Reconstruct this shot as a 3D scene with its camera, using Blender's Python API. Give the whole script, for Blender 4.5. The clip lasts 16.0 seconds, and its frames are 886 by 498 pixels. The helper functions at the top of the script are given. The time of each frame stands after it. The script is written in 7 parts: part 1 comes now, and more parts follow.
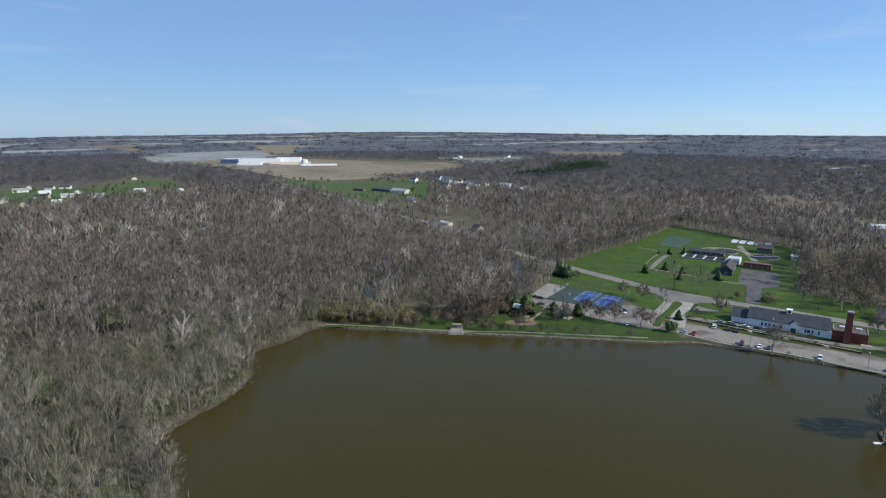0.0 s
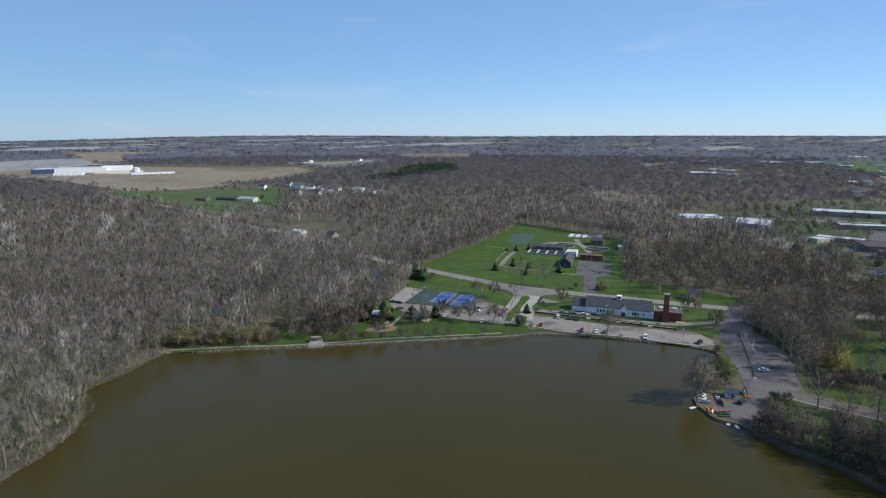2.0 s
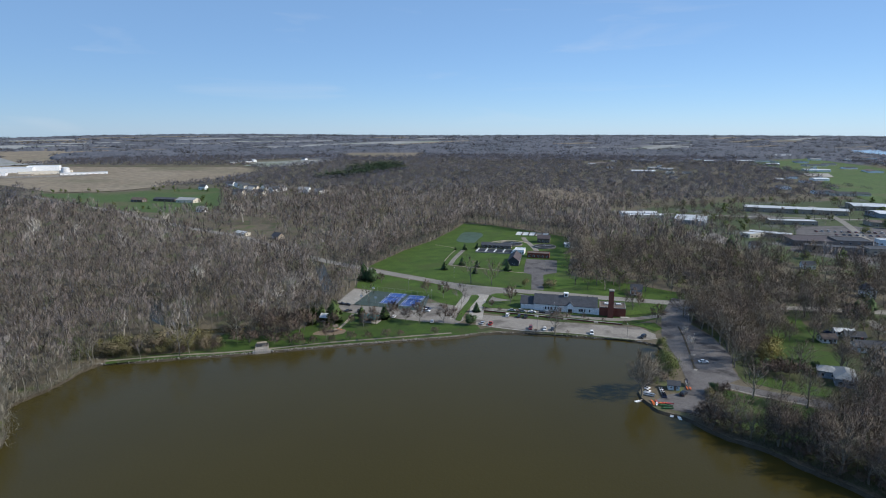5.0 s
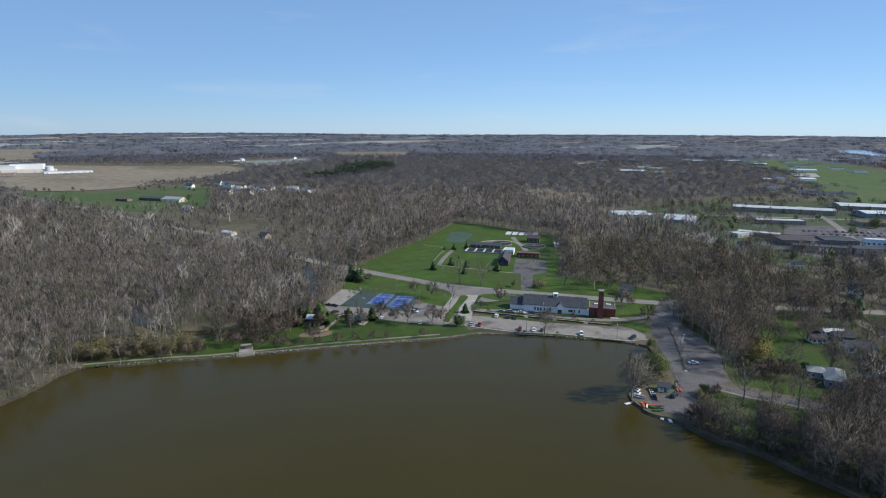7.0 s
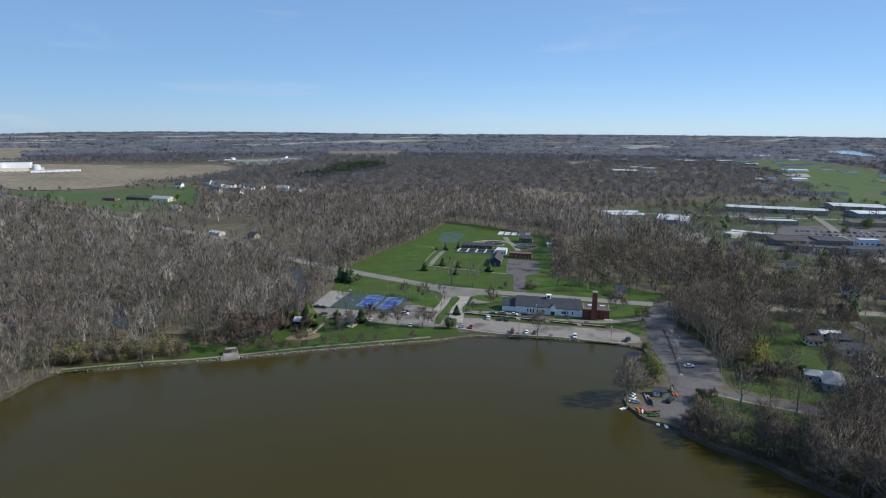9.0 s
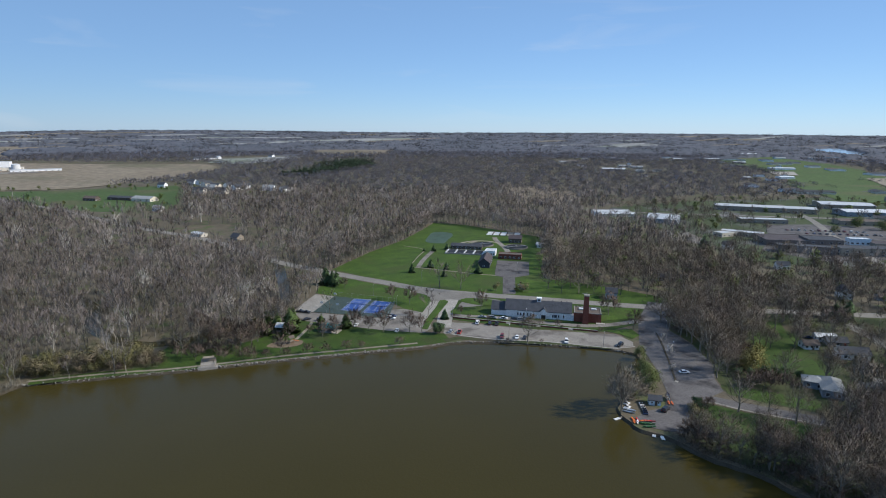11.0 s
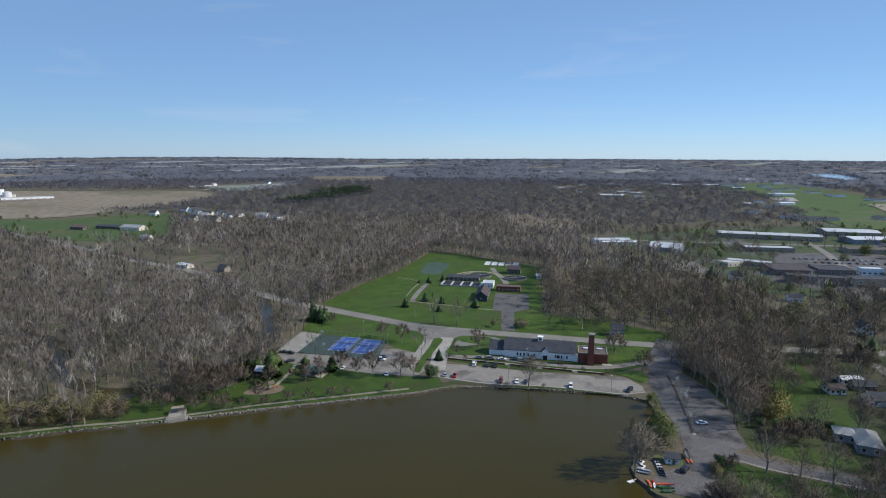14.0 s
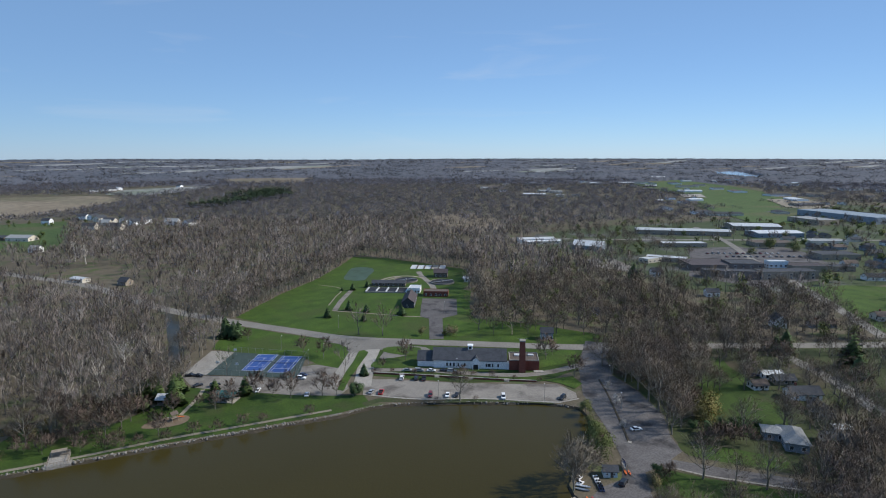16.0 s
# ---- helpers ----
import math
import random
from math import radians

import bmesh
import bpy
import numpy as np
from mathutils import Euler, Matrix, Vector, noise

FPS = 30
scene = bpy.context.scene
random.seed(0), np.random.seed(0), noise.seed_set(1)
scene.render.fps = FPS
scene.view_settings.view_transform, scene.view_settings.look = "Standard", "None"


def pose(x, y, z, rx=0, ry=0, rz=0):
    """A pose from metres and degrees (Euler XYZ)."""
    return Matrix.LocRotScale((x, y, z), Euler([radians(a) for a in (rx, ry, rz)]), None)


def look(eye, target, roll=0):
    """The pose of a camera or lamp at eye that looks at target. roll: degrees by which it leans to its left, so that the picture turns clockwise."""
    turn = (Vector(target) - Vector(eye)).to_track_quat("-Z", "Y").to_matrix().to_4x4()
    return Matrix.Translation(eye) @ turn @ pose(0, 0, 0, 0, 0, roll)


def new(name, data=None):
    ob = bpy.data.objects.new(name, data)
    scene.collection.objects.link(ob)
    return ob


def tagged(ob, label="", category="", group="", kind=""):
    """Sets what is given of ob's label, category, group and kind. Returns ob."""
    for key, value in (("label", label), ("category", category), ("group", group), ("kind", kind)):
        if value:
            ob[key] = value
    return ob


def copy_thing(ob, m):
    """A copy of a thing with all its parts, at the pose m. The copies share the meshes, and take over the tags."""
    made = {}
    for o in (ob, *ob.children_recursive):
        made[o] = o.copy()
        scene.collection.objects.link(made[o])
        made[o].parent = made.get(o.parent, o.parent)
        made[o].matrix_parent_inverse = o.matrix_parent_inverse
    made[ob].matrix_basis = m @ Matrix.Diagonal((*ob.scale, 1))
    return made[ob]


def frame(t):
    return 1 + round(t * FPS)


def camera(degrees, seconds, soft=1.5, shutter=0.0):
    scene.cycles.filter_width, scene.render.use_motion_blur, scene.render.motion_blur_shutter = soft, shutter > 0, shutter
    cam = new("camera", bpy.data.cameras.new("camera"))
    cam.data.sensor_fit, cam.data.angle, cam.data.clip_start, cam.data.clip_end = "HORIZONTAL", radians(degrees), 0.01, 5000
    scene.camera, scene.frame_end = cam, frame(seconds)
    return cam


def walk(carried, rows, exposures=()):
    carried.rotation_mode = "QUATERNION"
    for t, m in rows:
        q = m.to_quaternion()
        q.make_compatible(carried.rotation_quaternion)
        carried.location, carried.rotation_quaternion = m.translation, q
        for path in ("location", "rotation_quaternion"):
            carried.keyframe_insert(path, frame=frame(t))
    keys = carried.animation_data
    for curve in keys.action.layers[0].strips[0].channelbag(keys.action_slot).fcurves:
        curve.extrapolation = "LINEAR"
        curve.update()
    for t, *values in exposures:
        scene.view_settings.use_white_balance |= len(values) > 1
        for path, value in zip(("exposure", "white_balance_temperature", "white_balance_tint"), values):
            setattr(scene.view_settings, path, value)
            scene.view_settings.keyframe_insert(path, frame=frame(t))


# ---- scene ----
cam = camera(75.05, 16.0, soft=1.0)
# seconds, eye x, y, z, then yaw to the left, pitch up and roll in degrees
ROWS = [
    (0.0, 0.00, 0.00, 104.00, 0.000, -11.627, 0.415),
    (0.5, 0.30, -0.12, 104.93, 0.014, -11.675, 0.644),
    (1.0, 0.59, -0.26, 105.78, -3.377, -11.620, 0.621),
    (1.5, 0.79, -0.37, 106.46, -9.107, -11.454, 0.215),
    (2.0, 0.88, -0.35, 106.93, -14.374, -11.352, -0.052),
    (2.5, 0.89, -0.20, 107.21, -17.420, -11.296, -0.296),
    (3.0, 0.87, 0.05, 107.34, -18.365, -11.334, -0.261),
    (3.5, 0.88, 0.34, 107.39, -18.737, -11.386, -0.130),
    (4.0, 0.93, 0.67, 107.41, -19.023, -11.423, -0.013),
    (6.5, 3.23, 4.16, 107.14, -20.327, -11.511, 0.180),
    (7.0, 3.98, 5.39, 106.90, -20.555, -11.523, 0.255),
    (7.5, 4.77, 6.73, 106.62, -20.720, -11.520, 0.267),
    (8.0, 5.59, 8.18, 106.33, -20.936, -11.526, 0.296),
    (8.5, 6.46, 9.73, 106.06, -21.106, -11.532, 0.355),
    (11.0, 12.19, 20.88, 106.29, -22.381, -11.707, 0.388),
    (11.5, 13.84, 23.84, 106.50, -22.660, -11.739, 0.287),
    (12.0, 15.53, 26.90, 106.71, -22.716, -11.750, 0.220),
    (12.5, 17.27, 30.10, 106.87, -22.662, -11.030, 0.261),
    (13.0, 19.04, 33.41, 106.98, -22.594, -9.595, 0.201),
    (13.5, 20.87, 36.86, 107.10, -22.513, -9.226, 0.253),
    (14.0, 22.76, 40.42, 107.24, -22.544, -9.184, 0.256),
    (14.5, 24.73, 44.08, 107.39, -23.841, -9.160, 0.215),
    (15.0, 26.75, 47.84, 107.51, -25.489, -9.163, 0.089),
    (15.5, 28.86, 51.70, 107.59, -26.939, -9.173, 0.019),
    (16.0, 31.03, 55.62, 107.63, -29.958, -9.150, -0.081),
]


def aim(x, y, z, yaw, pitch, roll):
    a, b = radians(yaw), radians(pitch)
    way = Vector((-math.sin(a) * math.cos(b), math.cos(a) * math.cos(b), math.sin(b)))
    return look((x, y, z), Vector((x, y, z)) + way, roll)


walk(cam, [(row[0], aim(*row[1:])) for row in ROWS], [(0.0, 0.0), (4.0, -0.02), (11.0, -0.04), (16.0, -0.12)])

# ---- sky, sun, exposure ----
SUN_EL, SUN_AZ = 38.0, -27.0          # height of the sun, and its bearing from +x
sun_way = Vector((math.cos(radians(SUN_EL)) * math.cos(radians(SUN_AZ)), math.cos(radians(SUN_EL)) * math.sin(radians(SUN_AZ)), math.sin(radians(SUN_EL))))
world = bpy.data.worlds.new("sky")
scene.world = world
world.use_nodes = True
wn, wl = world.node_tree.nodes, world.node_tree.links
sky = wn.new("ShaderNodeTexSky")
sky.sky_type, sky.sun_disc = "NISHITA", False
sky.sun_elevation, sky.sun_rotation = radians(SUN_EL), radians(SUN_AZ - 90)
sky.altitude, sky.air_density, sky.dust_density, sky.ozone_density = 1500, 1.0, 0.25, 6.0
wn["Background"].inputs["Strength"].default_value = 0.104
# thin streaks of cirrus high up
wc = wn.new("ShaderNodeTexCoord")
wm = wn.new("ShaderNodeMapping")
wm.inputs["Scale"].default_value = (1.2, 1.2, 9.0)
wz = wn.new("ShaderNodeTexNoise")
wz.inputs["Scale"].default_value, wz.inputs["Detail"].default_value, wz.inputs["Distortion"].default_value = 2.6, 6, 0.6
wr = wn.new("ShaderNodeMapRange")
wr.inputs["From Min"].default_value, wr.inputs["From Max"].default_value = 0.60, 0.82
wr.inputs["To Max"].default_value = 0.22
wx = wn.new("ShaderNodeMix")
wx.data_type = "RGBA"
wx.inputs[7].default_value = (7.0, 7.4, 8.0, 1)
wl.new(wc.outputs["Generated"], wm.inputs["Vector"])
wl.new(wm.outputs["Vector"], wz.inputs["Vector"])
wl.new(wz.outputs["Fac"], wr.inputs["Value"])
wl.new(wr.outputs["Result"], wx.inputs[0])
wt = wn.new("ShaderNodeMix")
wt.data_type, wt.blend_type = "RGBA", "MULTIPLY"
wt.inputs[0].default_value, wt.inputs[7].default_value = 1.0, (0.935, 1.005, 1.10, 1)
wl.new(sky.outputs["Color"], wt.inputs[6])
wf = wn.new("ShaderNodeMix")
wf.data_type = "RGBA"
wf.inputs[0].default_value, wf.inputs[7].default_value = 0.47, (3.0, 5.25, 8.6, 1)
wl.new(wt.outputs[2], wf.inputs[6])
wl.new(wf.outputs[2], wx.inputs[6])
wl.new(wx.outputs[2], wn["Background"].inputs["Color"])
sun = new("sun", bpy.data.lights.new("sun", "SUN"))
sun.data.energy, sun.data.angle, sun.data.color = 4.7, radians(0.53), (1.0, 0.95, 0.87)
sun.matrix_world = look(sun_way * 900, (0, 0, 0))


# ---- materials ----
def surface(name, low, high, size, grain=0.0, rough=0.85, metal=0.0, bump=0.0, cell=0.0, spread=0.5, third=None, third_size=0.0, spec=0.3, local=False):
    """A surface whose colour drifts between two tones at one size, is broken by a finer grain, and may carry patches of a third tone."""
    m = bpy.data.materials.new(name)
    m.use_nodes = True
    n, k = m.node_tree.nodes, m.node_tree.links
    b = n["Principled BSDF"]
    b.inputs["Roughness"].default_value, b.inputs["Metallic"].default_value = rough, metal
    b.inputs["Specular IOR Level"].default_value = spec
    if local:
        where = n.new("ShaderNodeTexCoord").outputs["Object"]
    else:
        where = n.new("ShaderNodeNewGeometry").outputs["Position"]

    def noise_at(scale, detail=5.0):
        z = n.new("ShaderNodeTexNoise")
        z.inputs["Scale"].default_value, z.inputs["Detail"].default_value = 1.0 / scale, detail
        k.new(where, z.inputs["Vector"])
        return z.outputs["Fac"]

    def ranged(value, a, c, lo=0.0, hi=1.0):
        r = n.new("ShaderNodeMapRange")
        r.inputs["From Min"].default_value, r.inputs["From Max"].default_value = a, c
        r.inputs["To Min"].default_value, r.inputs["To Max"].default_value = lo, hi
        k.new(value, r.inputs["Value"])
        return r.outputs["Result"]

    def mixed(fac, a, c, kind="MIX"):
        x = n.new("ShaderNodeMix")
        x.data_type, x.blend_type = "RGBA", kind
        for slot, v in ((0, fac), (6, a), (7, c)):
            if isinstance(v, (tuple, list)):
                x.inputs[slot].default_value = (*v, 1)
            elif isinstance(v, float):
                x.inputs[slot].default_value = v
            else:
                k.new(v, x.inputs[slot])
        return x.outputs[2]

    if cell:
        v = n.new("ShaderNodeTexVoronoi")
        v.inputs["Scale"].default_value = 1.0 / cell
        k.new(where, v.inputs["Vector"])
        s = n.new("ShaderNodeSeparateColor")
        k.new(v.outputs["Color"], s.inputs["Color"])
        tone = mixed(s.outputs["Red"], low, high)
    else:
        tone = mixed(ranged(noise_at(size), 0.5 - spread / 2, 0.5 + spread / 2), low, high)
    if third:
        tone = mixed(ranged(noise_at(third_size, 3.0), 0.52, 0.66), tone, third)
    if grain:
        g = noise_at(grain, 3.0)
        tone = mixed(1.0, tone, mixed(ranged(g, 0.3, 0.7), (0.72, 0.72, 0.72), (1.25, 1.25, 1.25)), "MULTIPLY")
        if bump:
            u = n.new("ShaderNodeBump")
            u.inputs["Strength"].default_value, u.inputs["Distance"].default_value = bump, grain * 0.5
            k.new(g, u.inputs["Height"])
            k.new(u.outputs["Normal"], b.inputs["Normal"])
    info = n.new("ShaderNodeObjectInfo")
    hue = n.new("ShaderNodeHueSaturation")
    k.new(ranged(info.outputs["Random"], 0.0, 1.0, 0.88, 1.12), hue.inputs["Value"])
    k.new(tone, hue.inputs["Color"])
    k.new(hue.outputs["Color"], b.inputs["Base Color"])
    return m


M_LITTER = surface("leaf_litter", (0.085, 0.071, 0.048), (0.135, 0.112, 0.076), 7, 0.8, 0.95, third=(0.07, 0.088, 0.032), third_size=16)
M_GRASS = surface("spring_grass", (0.0300, 0.0610, 0.0060), (0.0640, 0.1130, 0.0125), 11, 0.9, 0.9, third=(0.0520, 0.0760, 0.0150), third_size=30)
# Spring grass in darker tones, with tree shade put into the colour.
M_SHADE_LAWN = surface("shade_dark_lawn", (0.0230, 0.0480, 0.0060), (0.0510, 0.0910, 0.0115), 8, 0.8, 0.9, third=(0.044, 0.058, 0.015), third_size=18)
M_ROUGH_GRASS = surface("rough_grass", (0.032, 0.05, 0.014), (0.055, 0.058, 0.026), 12, 1.0, 0.95, third=(0.062, 0.052, 0.033), third_size=22)
M_FIELD = surface("dormant_field", (0.1708, 0.1366, 0.0925), (0.2257, 0.1878, 0.1354), 130, 14, 0.95, third=(0.1300, 0.1157, 0.0711), third_size=260)
# Field colour paled, so that distance haze is in the tone itself.
M_HAZED_FIELD = surface("haze_paled_field", (0.2213, 0.2215, 0.2088), (0.3036, 0.3026, 0.2923), 160, 16, 0.95, third=(0.1645, 0.1867, 0.1392), third_size=240)
M_PASTURE = surface("pasture", (0.0520, 0.0874, 0.0216), (0.0700, 0.1064, 0.0306), 60, 6, 0.95, third=(0.0900, 0.0918, 0.0405), third_size=120)
M_TOWN = surface("town_grass_and_paving", (0.045, 0.07, 0.022), (0.075, 0.09, 0.042), 30, 3, 0.95, third=(0.12, 0.118, 0.115), third_size=55)
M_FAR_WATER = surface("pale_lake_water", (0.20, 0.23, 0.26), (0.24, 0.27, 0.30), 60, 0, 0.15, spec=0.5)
M_ASPHALT = surface("worn_asphalt", (0.1782, 0.1613, 0.1397), (0.2357, 0.2150, 0.1881), 9, 0.7, 0.9, third=(0.1141, 0.1007, 0.0887), third_size=12)
# Worn asphalt; its dark tones partly stand in for tree shade.
M_YARD = surface("shade_dark_worn_asphalt", (0.0989, 0.0909, 0.0894), (0.1419, 0.1326, 0.1290), 7, 0.7, 0.9, third=(0.0476, 0.0443, 0.0448), third_size=10)
M_ROAD = surface("road_asphalt", (0.1734, 0.1598, 0.1405), (0.2223, 0.2070, 0.1830), 12, 0.6, 0.9)
M_CONCRETE = surface("weathered_concrete", (0.255, 0.232, 0.203), (0.345, 0.323, 0.285), 6, 0.5, 0.9, bump=0.2)
M_PATH = surface("path_gravel", (0.216, 0.187, 0.137), (0.288, 0.252, 0.194), 4, 0.4, 0.95)
M_MULCH = surface("mulch", (0.154, 0.112, 0.077), (0.21, 0.161, 0.112), 3, 0.4, 0.95)
M_COURT_GREEN = surface("court_green", (0.0413, 0.0638, 0.0562), (0.0562, 0.0788, 0.0713), 7, 0.6, 0.8)
M_COURT_BLUE = surface("court_blue", (0.016, 0.056, 0.208), (0.024, 0.072, 0.248), 6, 0.5, 0.75)
M_LINE = surface("line_paint", (0.68, 0.68, 0.66), (0.78, 0.78, 0.76), 3, 0.3, 0.8)
M_BARK = surface("bark", (0.13, 0.12, 0.10), (0.235, 0.218, 0.185), 1.0, 0.25, 0.95, bump=0.4, local=True)
M_PALE_BARK = surface("pale_bark", (0.36, 0.34, 0.30), (0.48, 0.45, 0.41), 1.4, 0.3, 0.9, local=True)
M_TAN_TWIG = surface("tan_twigs", (0.17, 0.15, 0.118), (0.23, 0.205, 0.165), 4, 0, 0.95)
M_PALE_TWIG = surface("pale_twigs", (0.294, 0.269, 0.234), (0.364, 0.336, 0.294), 5, 0, 0.95)
M_GOLD = surface("golden_catkins", (0.16, 0.142, 0.045), (0.22, 0.19, 0.07), 3, 0, 0.9)
M_NEEDLE = surface("conifer_needles", (0.0517, 0.0920, 0.0368), (0.0805, 0.1265, 0.0517), 3, 0, 0.9)
M_PINE = surface("pine_needles", (0.0638, 0.1050, 0.0300), (0.0900, 0.1312, 0.0413), 3, 0, 0.9)
M_PINE_FAR = surface("distant_pine_needles", (0.030, 0.055, 0.026), (0.048, 0.075, 0.036), 9, 0, 0.95)
M_POND = surface("pond_water", (0.05, 0.082, 0.05), (0.072, 0.104, 0.068), 9, 0, 0.5, third=(0.04, 0.062, 0.03), third_size=8, spec=0.15)
M_PINK = surface("budding_twigs", (0.085, 0.064, 0.052), (0.15, 0.112, 0.092), 4, 0, 0.95, cell=5)
M_ROCK = surface("riprap_stone", (0.163, 0.15, 0.13), (0.273, 0.254, 0.227), 2, 0.3, 0.95)
M_SHORE = surface("muddy_bank", (0.0484, 0.0396, 0.0264), (0.0748, 0.0616, 0.0440), 4, 0.5, 0.95)
M_WHITE = surface("white_siding", (0.70, 0.71, 0.72), (0.80, 0.80, 0.80), 3, 0.4, 0.7, local=True)
M_CREAM = surface("cream_siding", (0.55, 0.50, 0.42), (0.64, 0.59, 0.50), 3, 0.4, 0.75, local=True)
M_BLUE_SIDING = surface("blue_grey_siding", (0.192, 0.232, 0.272), (0.24, 0.28, 0.32), 3, 0.4, 0.75, local=True)
M_TAN = surface("tan_siding", (0.264, 0.224, 0.176), (0.336, 0.288, 0.232), 3, 0.4, 0.8, local=True)
M_PALE_BLUE = surface("pale_blue_boards", (0.42, 0.50, 0.55), (0.50, 0.58, 0.62), 3, 0.4, 0.75, local=True)
M_BLOSSOM = surface("white_blossom", (0.42, 0.40, 0.36), (0.52, 0.50, 0.46), 3, 0, 0.9)
M_BRICK = surface("red_brick", (0.136, 0.044, 0.032), (0.192, 0.068, 0.048), 2, 0.25, 0.9, bump=0.3, local=True)
M_SHINGLE = surface("grey_shingles", (0.042, 0.046, 0.054), (0.068, 0.073, 0.083), 3, 0.35, 0.9, bump=0.3, local=True)
M_SHINGLE_BROWN = surface("brown_shingles", (0.0975, 0.075, 0.0638), (0.143, 0.116, 0.0975), 3, 0.35, 0.9, bump=0.3, local=True)
M_SHINGLE_PALE = surface("pale_shingles", (0.24, 0.248, 0.248), (0.304, 0.312, 0.312), 3, 0.4, 0.85, bump=0.3, local=True)
M_NAVY = surface("navy_cladding", (0.045, 0.075, 0.15), (0.06, 0.095, 0.18), 4, 0.5, 0.6, local=True)
M_BRICK_DULL = surface("dull_brown_brick", (0.15, 0.125, 0.11), (0.21, 0.178, 0.158), 4, 0.4, 0.9, bump=0.2, local=True)
M_PLUM_ROOF = surface("plum_brown_shingles", (0.062, 0.052, 0.054), (0.09, 0.076, 0.08), 3, 0.35, 0.9, bump=0.3, local=True)
M_METAL_ROOF = surface("pale_metal_roof", (0.51, 0.518, 0.518), (0.612, 0.62, 0.62), 8, 0.7, 0.5, metal=0.1, local=True)
M_TEAL = surface("teal_metal_roof", (0.03, 0.102, 0.102), (0.042, 0.132, 0.126), 5, 0.5, 0.5, local=True)
M_DARK = surface("dark_opening", (0.018, 0.018, 0.02), (0.03, 0.03, 0.033), 2, 0.3, 0.6)
M_STEEL = surface("galvanised_steel", (0.30, 0.30, 0.30), (0.40, 0.40, 0.39), 2, 0.3, 0.45, metal=0.6)
M_UNDER = surface("undergrowth", (0.0938, 0.0900, 0.0400), (0.1688, 0.1438, 0.0775), 4, 0, 0.95, cell=4, third=(0.0938, 0.1187, 0.0375), third_size=20)
M_WOOD = surface("grey_timber", (0.22, 0.18, 0.14), (0.32, 0.27, 0.21), 1.5, 0.2, 0.9, bump=0.3)
M_GLASS = surface("window_glass", (0.03, 0.035, 0.045), (0.045, 0.05, 0.06), 2, 0, 0.08, spec=0.6)
M_TYRE = surface("tyre_rubber", (0.018, 0.018, 0.018), (0.026, 0.026, 0.026), 1, 0, 0.9)
PAINT = {
    "white": surface("car_paint_white", (0.72, 0.72, 0.72), (0.78, 0.78, 0.78), 2, 0, 0.3, spec=0.6),
    "black": surface("car_paint_black", (0.012, 0.013, 0.015), (0.02, 0.02, 0.022), 2, 0, 0.25, spec=0.6),
    "red": surface("car_paint_red", (0.40, 0.018, 0.015), (0.46, 0.025, 0.02), 2, 0, 0.3, spec=0.6),
    "maroon": surface("car_paint_maroon", (0.16, 0.015, 0.018), (0.19, 0.02, 0.022), 2, 0, 0.3, spec=0.6),
    "silver": surface("car_paint_silver", (0.40, 0.41, 0.42), (0.46, 0.47, 0.48), 2, 0, 0.3, metal=0.5, spec=0.6),
    "blue": surface("car_paint_blue", (0.02, 0.035, 0.09), (0.03, 0.045, 0.11), 2, 0, 0.3, spec=0.6),
    "orange": surface("paint_orange", (0.60, 0.13, 0.03), (0.66, 0.16, 0.04), 2, 0, 0.4),
    "green": surface("paint_green", (0.04, 0.14, 0.05), (0.05, 0.17, 0.07), 2, 0, 0.4),
    "yellow": surface("paint_yellow", (0.60, 0.42, 0.04), (0.66, 0.47, 0.06), 2, 0, 0.4),
}



